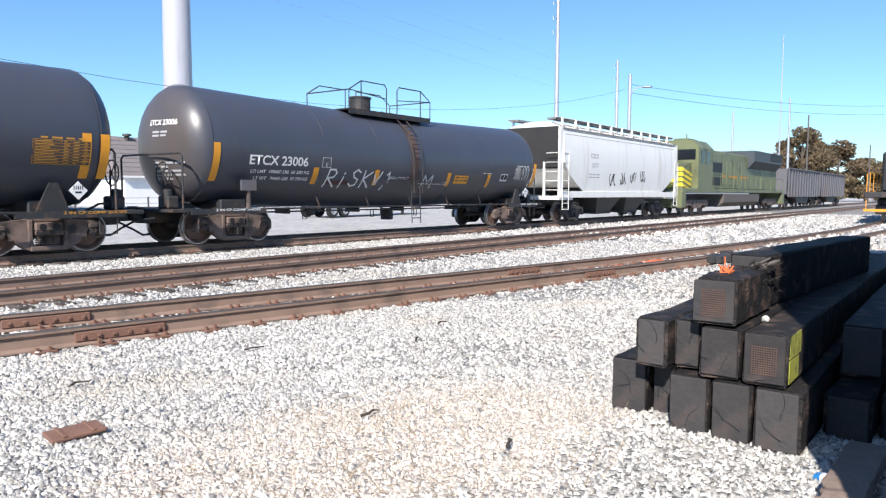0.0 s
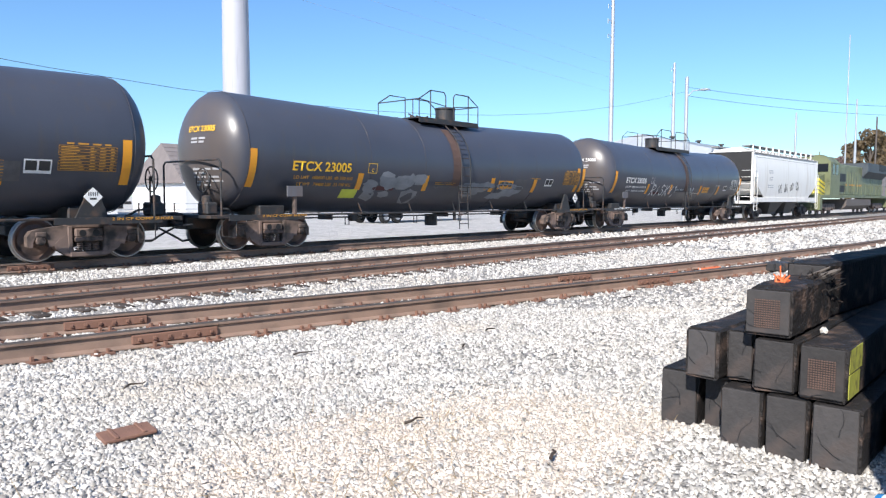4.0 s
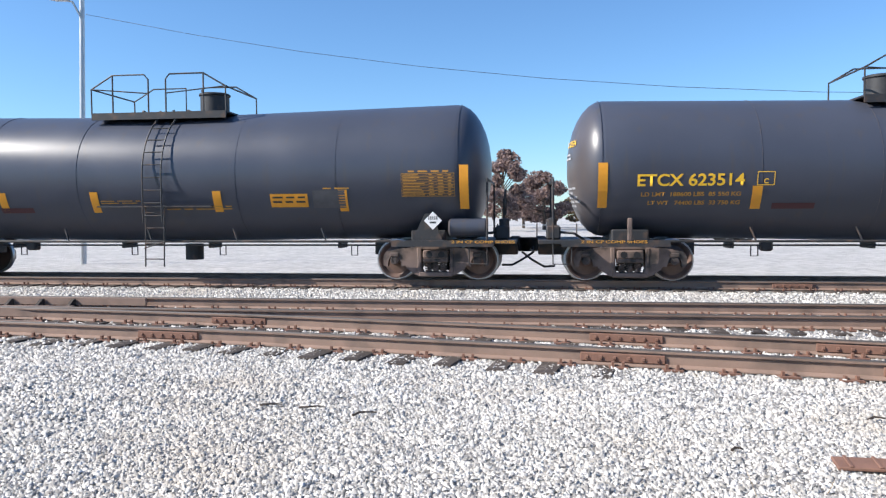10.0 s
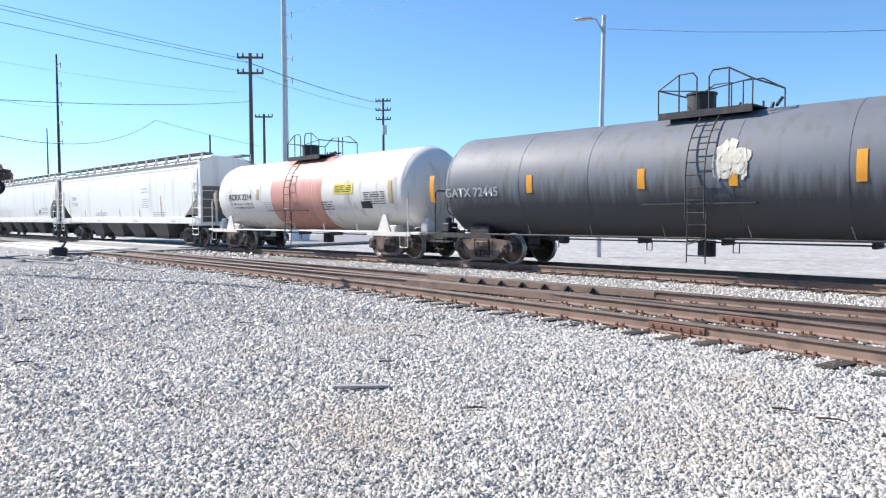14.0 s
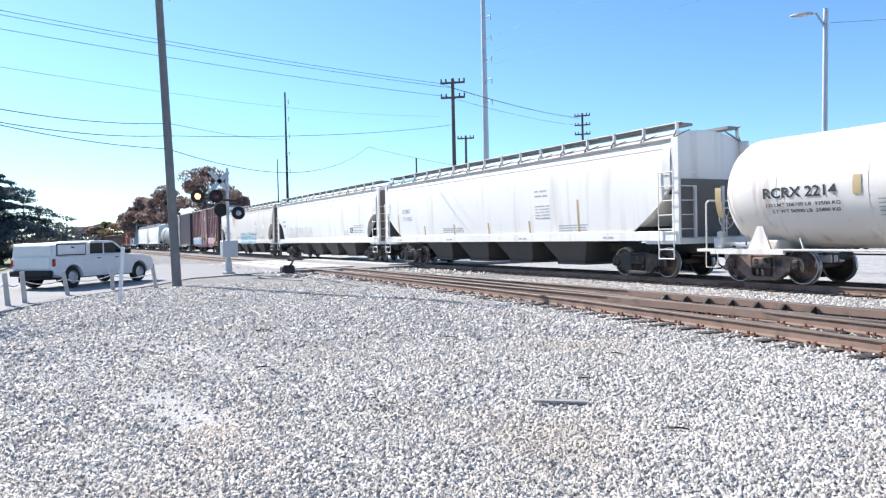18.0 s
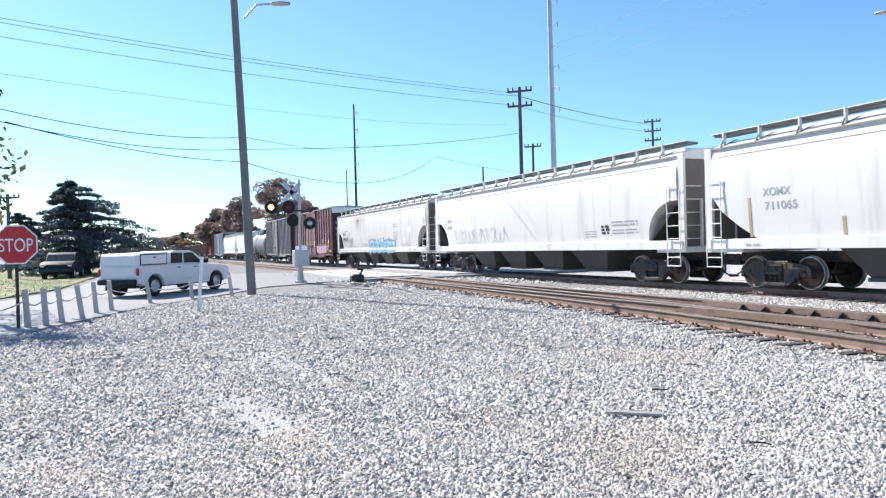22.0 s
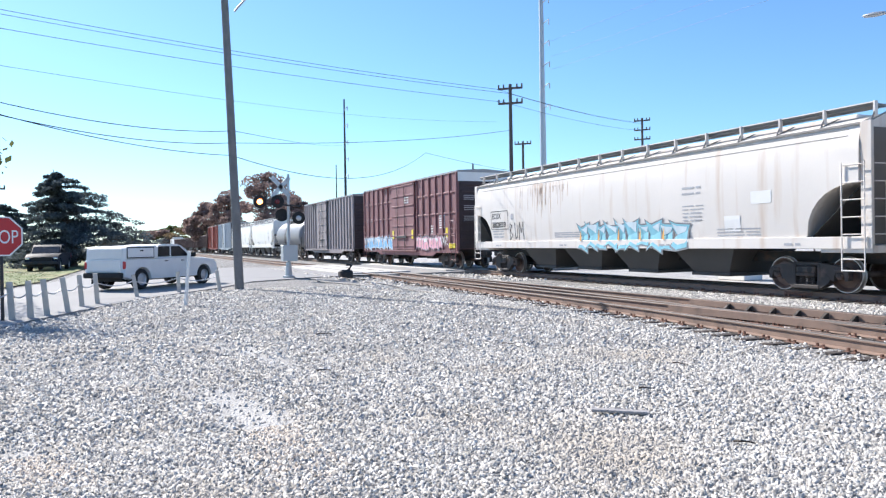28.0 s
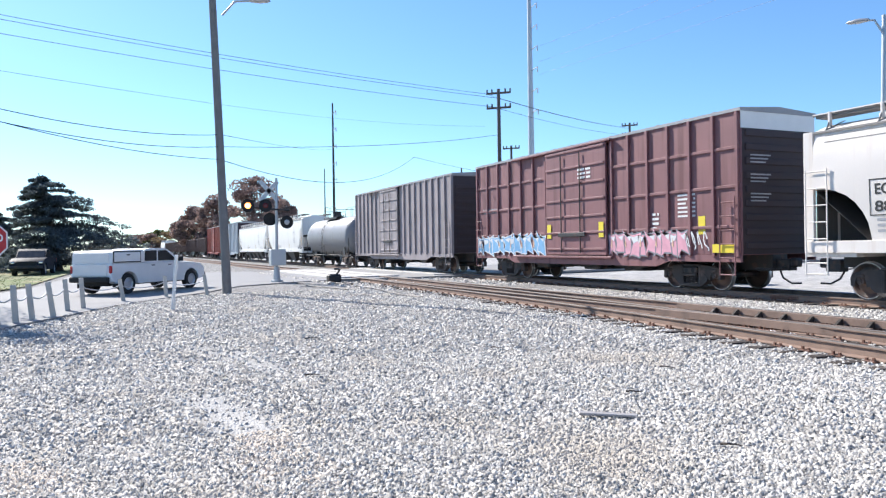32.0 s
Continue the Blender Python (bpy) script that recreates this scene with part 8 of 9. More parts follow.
    if canopy:
        cap = [(-2.9, 1.24), (-2.84, 1.68), (-2.76, 1.75), (-1.12, 1.79), (-1.1, 1.24)]
        c = part("canopy", solid(cap, w - 0.02), paint, ob, "white utility bed canopy", smooth=True)
        for s in (-1, 1):
            part("canopy_door", Bag().box(-2.78, -1.32, s * (w - 0.01) - 0.02, s * (w - 0.01) + 0.02, 1.31, 1.68, 0.01), paint, c)
            part("canopy_seam", Bag().box(-2.82, -1.28, s * (w - 0.012) - 0.012, s * (w - 0.012) + 0.012, 1.27, 1.72), M_RUBBER, c)
            part("canopy_handle", Bag().box(-2.1, -1.95, s * (w + 0.02) - 0.02, s * (w + 0.02) + 0.02, 1.55, 1.6), M_STEEL, c)
        part("rear_hatch", Bag().box(-2.92, -2.85, -0.82, 0.82, 1.28, 1.66, 0.01), paint, c)
    part("tailgate", Bag().box(-2.98, -2.94, -0.8, 0.8, 0.75, 1.22, 0.01), paint, ob)
    return ob


def build_crossing():
    road = Bag()
    zr = 0.13
    pts = [(-13.5, -3.3), (-17.6, -2.0), (-23.0, 0.2), (-27.2, 2.9), (-31.2, 4.9), (-33.4, 8.3), (-33.6, 13.5), (-34.5, 21), (-40, 60), (-52, 60), (-50, 21), (-49, 11), (-52, 4.8), (-62, 3.2), (-130, 5.0), (-130, -1.5), (-60, -2.0), (-38, -2.9), (-30, -4.4), (-24, -7.0), (-20, -12.0), (-12, -12.0)]
    road.prism(pts, 0.0, zr, "z")
    thing("road", "pale worn concrete street that crosses the tracks", "road", kind="structure", bag=road, material=mat("pale_worn_road", (0.27, 0.262, 0.255), 0.85, vary=0.12, scale=0.5, grain=0.12, grain_scale=40, bump=0.15, dirt=(0.24, 0.23, 0.225), dirt_amount=0.35, dirt_scale=0.4))
    slab = Bag()
    for y0, y1 in ((9.9, 11.0), (11.25, 12.5), (12.75, 13.6), (15.6, 16.7), (16.95, 18.2), (18.45, 19.6)):
        slab.box(-50, -35, y0, y1, 0.05, 0.195, 0.01)
    thing("crossing_panels", "flush concrete panels between the rails of a level crossing", "road", kind="structure", bag=slab, material=M_CONCRETE)
    # lawn across the street
    lawn = Bag()
    rng = random.Random(3)
    lawn.add([(-24.5, -9, 0.15), (-30, -5.2, 0.15), (-38, -3.5, 0.15), (-60, -2.6, 0.15), (-130, -2.0, 0.15), (-130, -60, 0.15), (-30, -60, 0.15)], [(0, 6, 5, 4, 3, 2, 1)])
    thing("lawn", "patchy yellow-green roadside grass", "lawn", kind="structure", bag=lawn, material=mat("dry_lawn", (0.17, 0.2, 0.075), 0.95, vary=0.4, scale=0.7, grain=0.3, grain_scale=25, dirt=(0.36, 0.29, 0.16), dirt_amount=0.5, dirt_scale=0.5))
    gr = Bag()
    for k in range(3500):
        x, y = rng.uniform(-58, -25), rng.uniform(-14, -3.2)
        if y > -3.4 - 0.16 * max(0, x + 38) - 0.02:
            continue
        a, h = rng.uniform(0, 6.28), rng.uniform(0.02, 0.07)
        gr.add([(x, y, 0.15), (x + 0.05 * math.cos(a), y + 0.05 * math.sin(a), 0.15), (x + 0.06 * math.cos(a + 1), y + 0.06 * math.sin(a + 1), 0.15 + h)], [(0, 1, 2)])
    thing("grass", "tufts of yellow-green grass", "grass", kind="stuff", bag=gr, material=mat("grass_blades", (0.13, 0.16, 0.05), 0.9, vary=0.4, scale=1.0))
    # low posts with a chain
    spots = [(-15.4, -3.0), (-18.1, -2.35), (-18.35, -2.02), (-18.99, -1.75), (-19.6, -1.35), (-21.3, -1.13), (-22.03, -0.78), (-24.3, 0.28), (-25.7, 1.6), (-25.9, 2.94)]
    tops = []
    for k, (x, y) in enumerate(spots):
        rng2 = random.Random(k)
        tx, ty = rng2.uniform(-0.05, 0.03), rng2.uniform(-0.14, -0.04)
        h = 0.86 if k < 7 else 0.72
        b = Bag().tube([(0, 0, -0.1), (tx, ty, h)], 0.085, 4, 0.08)
        p = thing("chain_post", "squat weathered white timber post", "bollard", pose(x, y, 0.1), group="posts along the street", bag=b, material=mat("weathered_white_post", (0.5, 0.48, 0.44), 0.85, vary=0.2, scale=4, dirt=(0.3, 0.26, 0.22), dirt_amount=0.4))
        tops.append((x + tx, y + ty, 0.1 + h * 0.72))
    for p, q in zip(tops, tops[1:]):
        b = Bag()
        b.tube([(p[0] + (q[0] - p[0]) * i / 10, p[1] + (q[1] - p[1]) * i / 10, p[2] + (q[2] - p[2]) * i / 10 - 0.5 * (i / 10) * (1 - i / 10)) for i in range(11)], 0.016, 6)
        thing("chain", "sagging grey chain between posts", "chain", group="chains along the street", bag=b, material=M_GALV)
    st = thing("marker_stake", "thin white leaning marker stake", "stake", pose(-20.1, 1.36, 0.1))
    part("stake", Bag().tube([(0, 0, -0.1), (0.1, 0.12, 1.45)], 0.05, 6, 0.05), M_WHITE, st)
    # stop sign
    s = thing("stop_sign", "red octagonal stop sign on a steel post", "sign", pose(-18.0, -2.53, 0.08, 0, 0, 84))
    part("post", Bag().box(-0.03, 0.03, 0.0, 0.05, -0.1, 2.3), M_STEEL, s)
    octo = [(0.46 * math.cos(radians(22.5 + 45 * k)), 1.87 + 0.46 * math.sin(radians(22.5 + 45 * k))) for k in range(8)]
    part("rim", Bag().prism(octo, -0.012, 0.0, "y"), M_WHITE, s)
    part("face", Bag().prism([(x * 0.93, 1.87 + (z - 1.87) * 0.93) for x, z in octo], -0.017, -0.004, "y"), M_RED, s, "red sign face")
    me = text_mesh("STOP", 0.3, M_WHITE)
    wd = max(v.co.x for v in me.vertices)
    for v in me.vertices:
        v.co = (v.co.x * 0.68 / wd - 0.34, -0.021, v.co.z + 1.72)
    part("word", me, None, s, "white word STOP")
    # crossing signal
    sg = thing("crossing_signal", "grey railroad crossing signal with one red light lit", "crossing signal", pose(-33.5, 6.93, 0.1))
    part("mast", Bag().tube([(0, 0, 0), (0, 0.05, 4.85)], 0.07, 12, 0.06), M_GALV, sg, smooth=True)
    part("base", Bag().lathe([(0, 0.28), (0.12, 0.28), (0.14, 0.17), (0.75, 0.12)], 10, "z"), M_GALV, sg)
    part("relay_box", Bag().box(-0.3, 0.3, -0.3, 0.38, 0.8, 1.55, 0.02), M_GALV, sg, "grey steel relay box")
    part("lamp_arm", Bag().tube([(0.1, -1.5, 3.5), (0.1, 0.6, 3.35)], 0.04, 8), M_STEEL, sg)
    lit = mat("lit_orange_signal_lens", (0.9, 0.2, 0.05), 0.3, emit=(1.0, 0.28, 0.06, 9.0))
    dim = mat("dark_red_signal_lens", (0.12, 0.01, 0.01), 0.2)
    for y, z, face, lens in ((-1.3, 3.55, 1, lit), (-0.5, 3.56, 1, dim), (-0.25, 2.95, -1, dim), (0.47, 2.8, 1, M_GALV)):
        d = Bag().lathe([(0.0, 0.0), (0.0, 0.3), (0.03, 0.3), (0.03, 0.12), (-0.18, 0.1), (-0.18, 0.0)], 24, "x", (0.15 * face, y, z))
        head = part("lamp_head", d, M_RUBBER, sg, "round black signal background", smooth=True)
        part("lens", Bag().lathe([(0.035 * face, 0.125), (0.06 * face, 0.08), (0.07 * face, 0.0)], 18, "x", (0.15 * face, y, z)), lens, head)
        part("hood", Bag().tube([(0.18 * face + 0.12 * face, y + 0.16 * math.cos(a), z + 0.16 * math.sin(a)) for a in [0.1 + 2.94 * i / 10 for i in range(11)]], 0.02, 5), M_RUBBER, head)
    cb = Bag()
    for sgn in (-1, 1):
        cb.box(-0.6, 0.6, -0.012, 0.012, -0.1, 0.1)
        k = len(cb.v) - 8
        for i in range(k, len(cb.v)):
            x, y, z = cb.v[i]
            a = radians(48) * sgn
            cb.v[i] = (y, x * math.cos(a) - z * math.sin(a) - 0.3, x * math.sin(a) + z * math.cos(a) + 4.25)
    part("crossbuck", cb, M_GALV, sg, "white crossed boards")
    # switch machine
    sm = thing("switch_machine", "dark grey track switch machine beside the points", "switch machine", pose(-32.1, 9.25, 0.05))
    part("housing", Bag().box(-0.25, 0.25, -0.3, 0.3, 0.0, 0.42, 0.08), M_STEEL, sm)
    part("lever", Bag().tube([(0.1, 0.1, 0.4), (0.1, 0.25, 0.62), (0.1, 0.0, 0.66)], 0.06, 8), M_STEEL, sm)
    part("rod", Bag().tube([(0, 0.3, 0.15), (0, 1.7, 0.12)], 0.025, 6), M_STEEL, sm)
    part("bed", Bag().box(-1.3, 1.6, -0.5, 0.45, -0.05, 0.04, 0.02), M_TIE, sm)
    cable = Bag()
    cable.tube([(-32 + 1.4 * i, 9.0 - 0.12 * i * 0.3 + 0.12 * math.sin(i * 1.7), ground_z(-32 + 1.4 * i, 8.8) + 0.04) for i in range(9)], 0.02, 6)
    thing("signal_cable", "black cable lying over the gravel", "cable", bag=cable, material=M_WIRE)
    pickup("pickup_truck", "white work pickup with a utility canopy", pose(-30.0, 1.05, 0.14, 0, 0, 137.6) @ Matrix.Scale(0.89, 4), M_WHITE, True)
    pickup("pickup_truck", "dark blue-grey pickup parked across the street", pose(-57.5, -4.85, 0.1, 0, 0, -4), mat("dark_blue_truck_paint", (0.012, 0.016, 0.028), 0.6, spec=0.15), False)


def leaf_cloud(centre, radii, count, size, seed, hollow=0.35, droop=0.0):
    rng = np.random.default_rng(seed)
    d = rng.normal(size=(count, 3))
    d /= np.linalg.norm(d, axis=1, keepdims=True)
    r = rng.uniform(hollow, 1.0, count) ** 0.6
    p = np.array(centre) + d * np.array(radii) * r[:, None]
    a = rng.normal(size=(count, 3))
    a /= np.linalg.norm(a, axis=1, keepdims=True)
    b = np.cross(a, rng.normal(size=(count, 3)))
    b /= np.linalg.norm(b, axis=1, keepdims=True)
    s = size * rng.uniform(0.5, 1.3, (count, 1))
    v = np.stack([p - a * s, p - b * s * 0.5, p + a * s, p + b * s * 0.5], 1).reshape(-1, 3)
    return [tuple(x) for x in v.tolist()], [tuple(range(4 * i, 4 * i + 4)) for i in range(count)]


def tree(label, x, y, h, spread_r, colour, seed, leaves=5000, size=0.22, trunk=0.3, low=0.25, clumps=22, conifer=False):
    """A tapered trunk with limbs and a loose crown of small leaves in clumps."""
    rng = random.Random(seed)
    ob = thing("tree", label, "tree", pose(x, y, 0.0), group="trees")
    b = Bag().tube([(0, 0, -0.3), (0.1 * rng.uniform(-1, 1), 0.1, h * 0.45), (0.2 * rng.uniform(-1, 1), 0.1, h * 0.92)], trunk, 9, trunk * 0.2)
    crown = Bag()
    for k in range(clumps):
        a = rng.uniform(0, 6.28)
        t = low + (1 - low) * (k + 0.5) / clumps
        if conifer:
            reach = spread_r * (1 - (t - low) / (1 - low)) ** 0.85 * rng.uniform(0.3, 1.0) + 0.15
            z = h * t
            radii = (reach * 0.26 + 0.3, reach * 0.26 + 0.3, 0.022 * h)
        else:
            reach = spread_r * math.sin(math.pi * min(0.95, 0.18 + 0.78 * (t - low) / (1 - low))) * rng.uniform(0.45, 0.95)
            z = h * t
            radii = tuple(spread_r * rng.uniform(0.22, 0.42) for _ in range(2)) + (0.09 * h * rng.uniform(0.7, 1.3),)
        c = (reach * math.cos(a), reach * math.sin(a), z)
        b.tube([(0, 0, z * 0.72), (c[0] * 0.5, c[1] * 0.5, z * 0.86), c], trunk * 0.3, 6, trunk * 0.06)
        crown.add(*leaf_cloud(c, radii, leaves // clumps, size, seed * 100 + k))
    part("trunk", b, mat("tree_bark", (0.1, 0.08, 0.065), 0.9, vary=0.3), ob, smooth=True)
    part("crown", crown, colour, ob)
    return ob


def cedar(label, x, y, h, reach, colour, seed, limbs=120, leaves=420):
    """A spreading evergreen: limbs in uneven tiers that rise, then droop, each hung with small flat sprays."""
    rng = random.Random(seed)
    ob = thing("tree", label, "tree", pose(x, y, 0.0), group="trees")
    top = (0.3, -0.22 * reach)
    wood = Bag().tube([(0, 0, -0.3), (0.1, -0.1 * reach, h * 0.5), (top[0], top[1], h)], 0.32, 9, 0.03)
    crown = Bag()
    for k in range(limbs):
        t = ((k + rng.random()) / limbs) ** 1.15
        z = h * (0.06 + 0.9 * t)
        a = rng.uniform(0, 6.28)
        side = 1.0 + 0.3 * math.sin(a)
        far = reach * side * ((1 - t) ** 0.75) * rng.uniform(0.55, 1.05) + 0.35
        ox, oy = top[0] * t, top[1] * t
        pts = []
        for i in range(6):
            q = i / 5
            pts.append((ox + far * q * math.cos(a), oy + far * q * math.sin(a), z + 0.1 * far * math.sin(2.2 * q) - 0.1 * far * q * q))
        wood.tube(pts, 0.05, 5, 0.012)
        for i in range(1, 6):
            c = pts[i]
            wide = 0.16 * far * (1.15 - 0.5 * i / 5) + 0.16
            crown.add(*leaf_cloud((c[0], c[1], c[2] - 0.05), (wide, wide, 0.13 + 0.02 * far), leaves // 6, 0.12, seed * 1000 + k * 7 + i, 0.1))
    part("trunk", wood, mat("tree_bark", (0.1, 0.08, 0.065), 0.9, vary=0.3), ob, smooth=True)
    part("crown", crown, colour, ob)
    return ob


def lit_through(m):
    """Leaves let part of the light through."""
    nt = m.node_tree
    bsdf, end = nt.nodes["Principled BSDF"], nt.nodes["Material Output"]
    thin_leaf, mix = nt.nodes.new("ShaderNodeBsdfTranslucent"), nt.nodes.new("ShaderNodeMixShader")
    nt.links.new(bsdf.inputs["Base Color"].links[0].from_socket, thin_leaf.inputs[0])
    mix.inputs[0].default_value = 0.45
    nt.links.new(bsdf.outputs[0], mix.inputs[1])
    nt.links.new(thin_leaf.outputs[0], mix.inputs[2])
    nt.links.new(mix.outputs[0], end.inputs["Surface"])


def build_trees():
    # Evergreen and russet colours are lightened to put distance haze into the leaves.
    green = mat("hazed_evergreen_leaves", (0.105, 0.125, 0.13), 0.8, vary=0.4, scale=0.8, per="island")
    rust = mat("hazed_russet_leaves", (0.3, 0.215, 0.19), 0.8, vary=0.4, scale=0.8, per="island")
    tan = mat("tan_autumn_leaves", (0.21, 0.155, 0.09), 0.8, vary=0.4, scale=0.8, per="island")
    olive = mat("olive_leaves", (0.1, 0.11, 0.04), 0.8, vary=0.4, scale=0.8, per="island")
    for m in (green, rust, tan, olive):
        lit_through(m)
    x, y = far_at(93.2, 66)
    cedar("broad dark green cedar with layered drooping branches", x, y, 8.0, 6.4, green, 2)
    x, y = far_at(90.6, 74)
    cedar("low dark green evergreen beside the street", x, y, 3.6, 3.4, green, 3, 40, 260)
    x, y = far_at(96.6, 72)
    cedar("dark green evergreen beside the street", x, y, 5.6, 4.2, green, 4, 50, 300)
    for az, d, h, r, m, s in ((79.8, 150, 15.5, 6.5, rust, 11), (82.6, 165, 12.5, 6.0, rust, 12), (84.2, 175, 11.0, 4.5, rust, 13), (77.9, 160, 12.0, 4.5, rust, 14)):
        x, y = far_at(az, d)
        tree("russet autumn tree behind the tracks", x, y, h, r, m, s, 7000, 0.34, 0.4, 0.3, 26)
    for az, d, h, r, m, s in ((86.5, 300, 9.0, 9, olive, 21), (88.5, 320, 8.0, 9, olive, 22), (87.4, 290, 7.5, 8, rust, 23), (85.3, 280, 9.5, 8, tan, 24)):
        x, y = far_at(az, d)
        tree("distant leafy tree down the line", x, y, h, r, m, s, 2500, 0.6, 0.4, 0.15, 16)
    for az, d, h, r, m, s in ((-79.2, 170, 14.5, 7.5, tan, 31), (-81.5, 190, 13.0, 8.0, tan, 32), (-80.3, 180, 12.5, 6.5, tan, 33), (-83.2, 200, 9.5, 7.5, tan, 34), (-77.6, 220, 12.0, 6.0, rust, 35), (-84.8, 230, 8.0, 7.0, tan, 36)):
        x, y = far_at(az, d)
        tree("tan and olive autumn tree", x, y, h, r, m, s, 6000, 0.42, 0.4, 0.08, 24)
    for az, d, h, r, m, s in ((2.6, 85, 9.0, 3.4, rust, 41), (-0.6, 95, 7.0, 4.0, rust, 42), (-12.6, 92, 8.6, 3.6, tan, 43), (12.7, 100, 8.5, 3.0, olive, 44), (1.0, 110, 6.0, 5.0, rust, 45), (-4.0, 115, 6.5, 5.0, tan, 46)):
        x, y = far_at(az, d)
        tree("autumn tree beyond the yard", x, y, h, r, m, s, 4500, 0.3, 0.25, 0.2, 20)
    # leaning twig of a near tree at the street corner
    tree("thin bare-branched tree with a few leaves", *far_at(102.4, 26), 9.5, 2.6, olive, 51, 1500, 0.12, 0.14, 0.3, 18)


def house(name, label, x0, x1, y0, y1, eave, ridge, wall, roof, windows=(), porch=False, hip=2.5):
    ob = thing(name, label, "building", pose((x0 + x1) / 2, (y0 + y1) / 2, 0))
    w, d = (x1 - x0) / 2, (y1 - y0) / 2
    b = Bag()
    t = 0.2
    for a, c, e, f in ((-w, w, -d, -d + t), (-w, w, d - t, d), (-w, -w + t, -d + t, d - t), (w - t, w, -d + t, d - t)):
        b.box(a, c, e, f, -0.1, eave)
    part("wall", b, wall, ob)
    r = Bag()
    o = 0.5
    r.add([(-w - o, -d - o, eave - 0.1), (w + o, -d - o, eave - 0.1), (w + o, d + o, eave - 0.1), (-w - o, d + o, eave - 0.1), (-w - o + hip, 0, ridge), (w + o - hip, 0, ridge)], [(0, 1, 5, 4), (1, 2, 5), (2, 3, 4, 5), (3, 0, 4), (3, 2, 1, 0)])
    rf = part("roof", r, roof, ob)
    n = 9
    for k in range(1, n):
        f = k / n
        part("shingle_course", Bag().box(-w - o + hip * f, w + o - hip * f, (-d - o) * (1 - f) - 0.06, (-d - o) * (1 - f), eave - 0.1 + (ridge - eave + 0.1) * f - 0.06, eave - 0.1 + (ridge - eave + 0.1) * f + 0.035), roof, rf)
    part("fascia", Bag().box(-w - o, w + o, -d - o - 0.03, -d - o, eave - 0.25, eave - 0.05), M_WHITE, ob)
    for k in range(3):
        vx = -w * 0.5 + w * 0.5 * k
        part("roof_vent", Bag().lathe([(ridge - 0.5, 0.25), (ridge + 0.05, 0.25), (ridge + 0.1, 0.5), (ridge + 0.3, 0.45), (ridge + 0.36, 0.0)], 12, "z", (vx, -0.5, 0)), M_STEEL, ob)
    for wx, ww, z0, z1 in windows:
        wd = part("window", Bag().box(wx - ww / 2 - 0.08, wx + ww / 2 + 0.08, -d - 0.05, -d, z0 - 0.08, z1 + 0.08, 0.01), M_WHITE, ob)
        part("pane", Bag().box(wx - ww / 2, wx + ww / 2, -d - 0.06, -d - 0.045, z0, z1), M_GLASS, wd)
    if porch:
        part("porch_roof", Bag().box(-w - 2.4, -w, -d - 0.4, d + 0.4, eave - 0.15, eave + 0.08), roof, ob)
        for k in range(4):
            part("porch_post", Bag().box(-w - 2.3, -w - 2.15, -d + 2 * d * k / 3 - 0.08, -d + 2 * d * k / 3 + 0.08, 0, eave - 0.15, 0.02), M_WHITE, ob)
        part("porch_floor", Bag().box(-w - 2.5, -w, -d - 0.4, d + 0.4, -0.1, 0.25), M_CONCRETE, ob)
    return ob


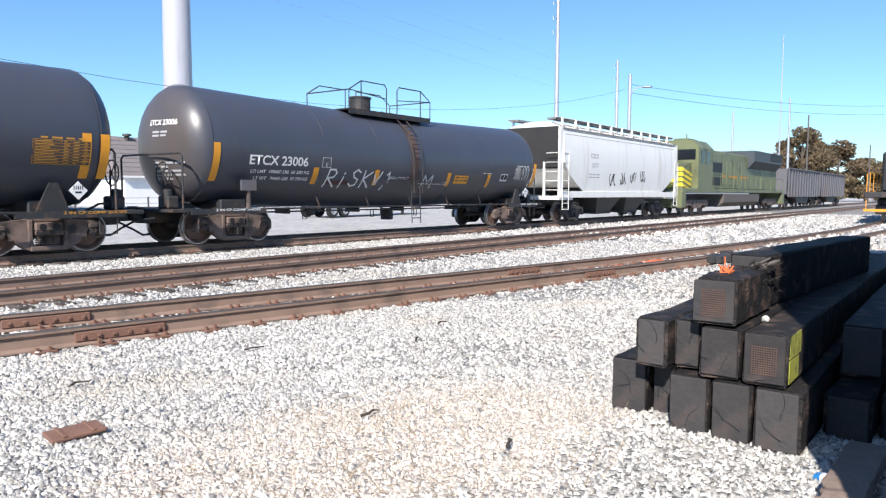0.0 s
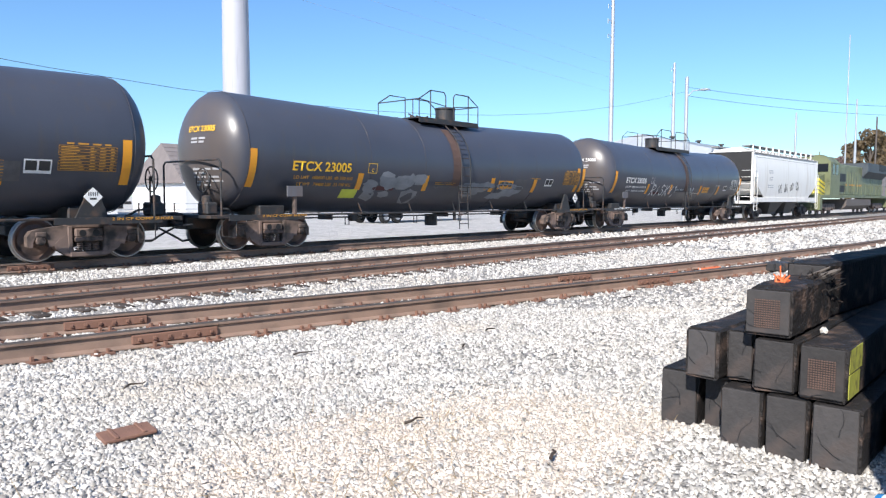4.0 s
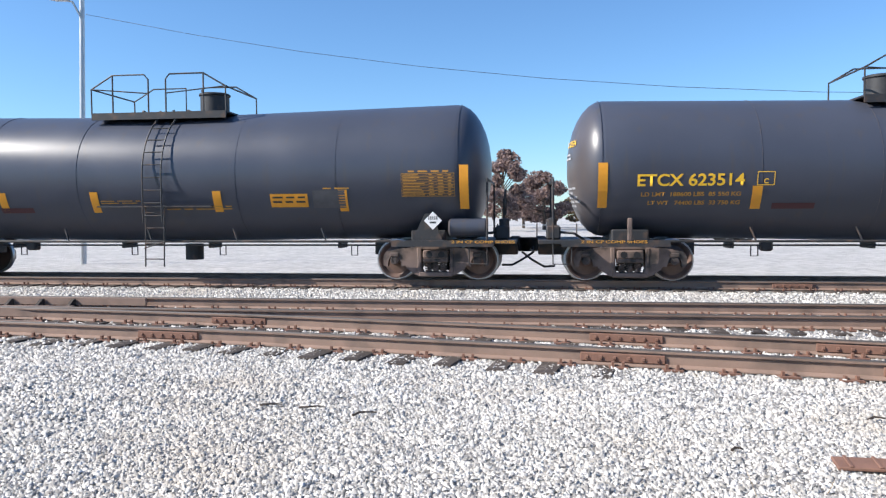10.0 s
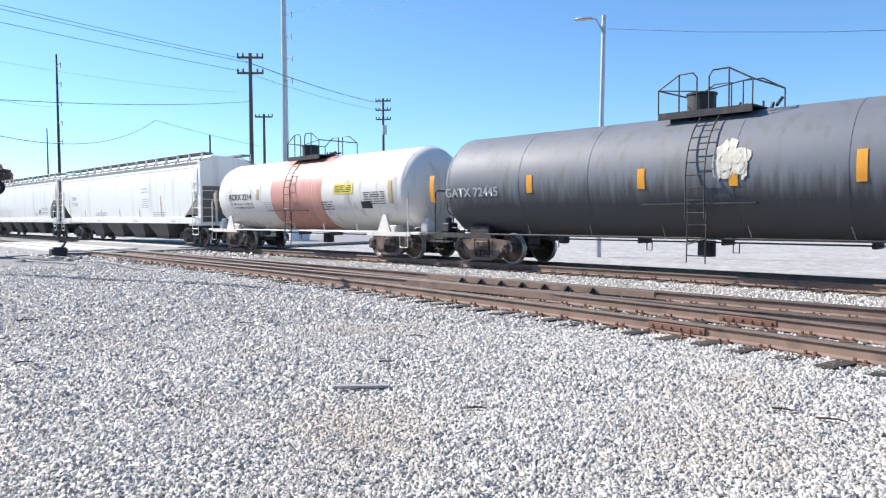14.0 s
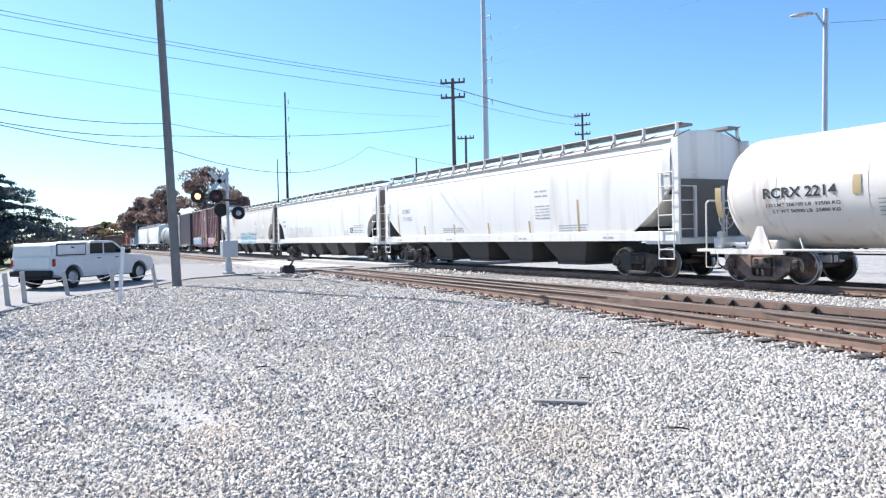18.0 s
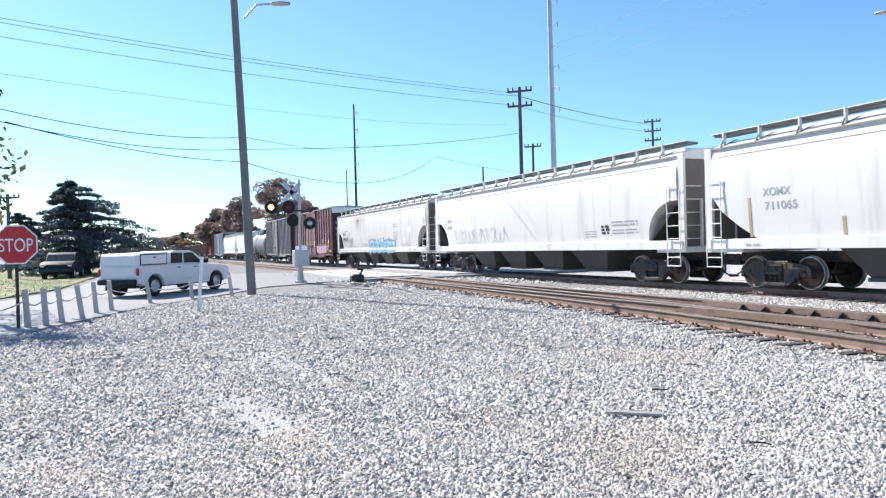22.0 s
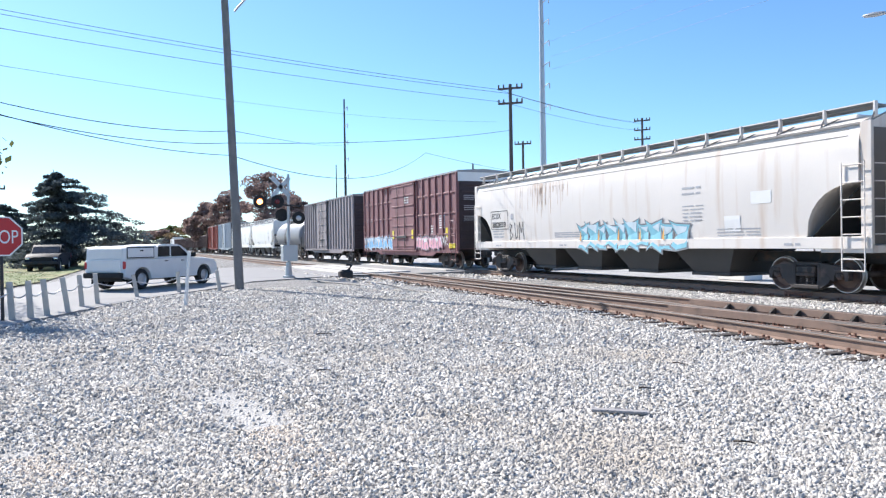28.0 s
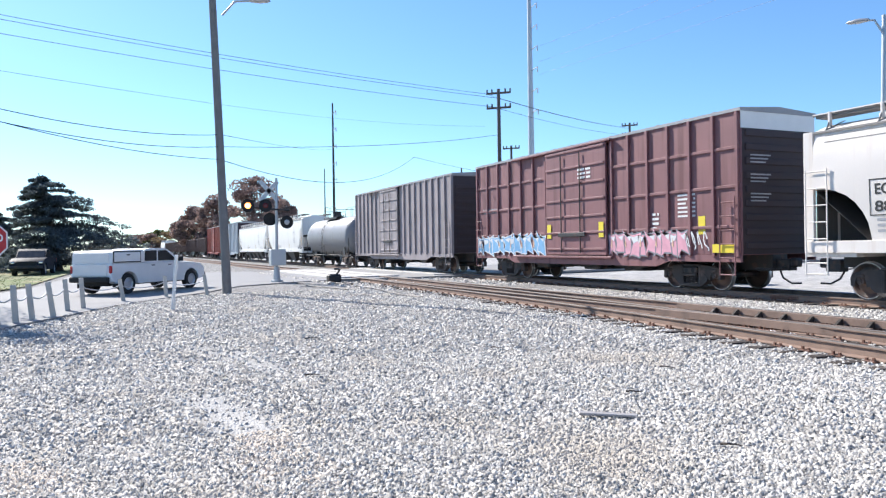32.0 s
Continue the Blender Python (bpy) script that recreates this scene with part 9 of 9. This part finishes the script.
def build_yard():
    house("long_building", "long low grey building with a brown shingle roof", -48, -12, 66, 78, 3.4, 6.6, M_GREYWALL, M_SHINGLE, [(-12, 1.2, 1.2, 2.2), (-4, 1.2, 1.2, 2.2), (4, 1.2, 1.2, 2.2), (12, 1.2, 1.2, 2.2)], hip=0.6)
    house("white_house", "small white house with a porch and pale shingle roof", 16.8, 29, 64, 76, 4.6, 8.2, M_WHITE, mat("pale_tan_shingles", (0.42, 0.34, 0.28), 0.9, vary=0.25, scale=1.5), [(-3, 1.2, 1.4, 2.8), (2, 1.2, 1.4, 2.8)], True, 5.0)
    house("brown_house", "white-based building with a dark brown roof", 40, 54, 72, 84, 3.2, 7.6, M_WHITE, mat("dark_brown_shingles", (0.19, 0.165, 0.16), 0.9, vary=0.25, scale=1.5), [(-1.5, 1.4, 0.9, 2.2), (3.5, 1.4, 0.9, 2.2)], False, 1.0)
    house("metal_shed", "large grey metal-roofed warehouse", 95, 135, 34, 60, 7.5, 10.6, M_GREYWALL, M_GALV, [], False, 0.5)
    ub = thing("utility_cabinet", "white steel utility cabinet", "cabinet", pose(-21.6, 22.6, -0.04))
    part("housing", Bag().box(-0.7, 0.7, -0.5, 0.5, 0, 1.05, 0.03), M_WHITE, ub)
    part("lid", Bag().box(-0.74, 0.74, -0.54, 0.54, 1.05, 1.12, 0.02), M_GALV, ub)
    ub = thing("utility_cabinet", "white steel utility cabinet", "cabinet", pose(-40.5, 25.5, -0.04))
    part("housing", Bag().box(-1.2, 1.2, -0.7, 0.7, 0, 1.3, 0.03), M_WHITE, ub)
    part("lid", Bag().box(-1.24, 1.24, -0.74, 0.74, 1.3, 1.38, 0.02), M_GALV, ub)
    bl = thing("dumpster", "bright blue steel dumpster", "dumpster", pose(44, 28.5, -0.04, 0, 0, 12))
    part("bin", Bag().prism([(-2.2, 0.1), (2.2, 0.1), (2.5, 1.2), (-2.5, 1.2)], -0.9, 0.9, "y"), mat("bright_blue_paint", (0.02, 0.2, 0.6), 0.5), bl)
    part("rim", Bag().box(-2.55, 2.55, -0.95, 0.95, 1.18, 1.26, 0.01), mat("bright_blue_paint", (0.02, 0.2, 0.6), 0.5), bl)
    for k, (x, y, a) in enumerate(((36, 34.5, 8), (56, 36, 4), (17, 50, 0))):
        tr = thing("flatbed_trailer", "dark flatbed trailer parked in the yard", "trailer", pose(x, y, -0.04, 0, 0, a), group="parked trailers")
        part("deck", Bag().box(-6, 6, -1.2, 1.2, 1.1, 1.3, 0.02), M_STEEL, tr)
        part("beam", Bag().box(-5.5, 5.8, -0.4, 0.4, 0.8, 1.1), M_STEEL, tr)
        for q in (-4.8, -3.6):
            for s in (-1.0, 1.0):
                wheel_at(tr, q, s, 0.5)
        for s in (-1, 1):
            part("landing_leg", Bag().box(3.4, 3.6, s * 0.9 - 0.07, s * 0.9 + 0.07, 0, 1.1), M_STEEL, tr)
    # fence along the far side of the yard
    f = thing("yard_fence", "low wire fence along the far side of the yard", "fence", pose(0, 56, -0.04))
    for k in range(46):
        part("fence_post", Bag().box(-60 + 3 * k - 0.05, -60 + 3 * k + 0.05, -0.05, 0.05, 0, 1.15), M_WOODPOLE, f)
    for z in (0.6, 1.05):
        part("fence_wire", Bag().box(-60, 76, -0.015, 0.015, z - 0.03, z + 0.03), M_GALV, f)
    rt = thing("parked_truck", "red parked truck in the yard", "truck", pose(-30, 52, -0.04, 0, 0, 10))
    part("box", Bag().box(-2.6, 1.2, -1.0, 1.0, 0.7, 2.0, 0.06), mat("red_truck_paint", (0.4, 0.04, 0.05), 0.4), rt)
    part("cab", Bag().prism([(1.2, 0.7), (2.9, 0.7), (2.9, 1.3), (2.3, 1.4), (1.8, 2.1), (1.2, 2.1)], -0.95, 0.95, "y"), mat("red_truck_paint", (0.4, 0.04, 0.05), 0.4), rt)
    for q in (-1.7, 2.1):
        for s in (-0.9, 0.9):
            wheel_at(rt, q, s, 0.42)
    # standing engine on the near siding
    e = thing("yard_engine", "black diesel engine with yellow handrails standing on the siding", "locomotive", pose(49.5, 4.1, RAIL_TOP))
    part("frame", Bag().box(-7, 7, -1.5, 1.5, 1.2, 1.5, 0.03), M_STEEL, e)
    part("hood", Bag().box(-5.2, 2.2, -0.95, 0.95, 1.5, 3.6, 0.1), mat("black_engine_paint", (0.02, 0.02, 0.022), 0.5), e)
    part("cab", Bag().box(2.2, 5.2, -1.45, 1.45, 1.5, 4.2, 0.1), mat("black_engine_paint", (0.02, 0.02, 0.022), 0.5), e)
    part("tank", Bag().box(-2.2, 2.2, -1.4, 1.4, 0.45, 1.2, 0.1), M_STEEL, e)
    for s in (-1, 1):
        h = Bag().tube([(-6.8, s * 1.42, 0.6), (-6.8, s * 1.42, 2.4), (-5.6, s * 1.42, 2.5), (2.0, s * 1.42, 2.5)], 0.022, 6)
        for k in range(6):
            h.tube([(-5.6 + 1.5 * k, s * 1.42, 1.5), (-5.6 + 1.5 * k, s * 1.42, 2.5)], 0.018, 6)
        part("handrail", h, M_REFLECT, e)
        t = part("truck", Bag().box(-1.9, 1.9, -1.05, 1.05, 0.35, 0.85, 0.06), M_STEEL, e)
        t.matrix_basis = pose(s * 4.4, 0, 0)
        for a in (-1.2, 1.2):
            w = part("wheelset", WHEELSET, None, t)
            w.matrix_basis = pose(a, 0, WHEEL_R)
    part("step_stripe", Bag().box(-7.05, -7.0, 0.2, 1.5, 0.5, 0.62), M_REFLECT, e)
    # unseen wall added behind the camera so that its shade falls on the timbers
    sh = Bag().box(1.98, 13, -4.0, 0.45, -0.1, 8.0)
    thing("wall_shed", "plain unseen wall added to shade the timbers", "wall", kind="structure", bag=sh, material=M_GREYWALL)


# ---- build ----
build_ground()
FAR, MID, NEAR = build_tracks()
build_turnout(NEAR)
build_train()
build_poles()
build_timbers()
build_litter()
build_crossing()
build_trees()
build_yard()

build_ties(FAR, MID, NEAR)
build_stones()
motions()
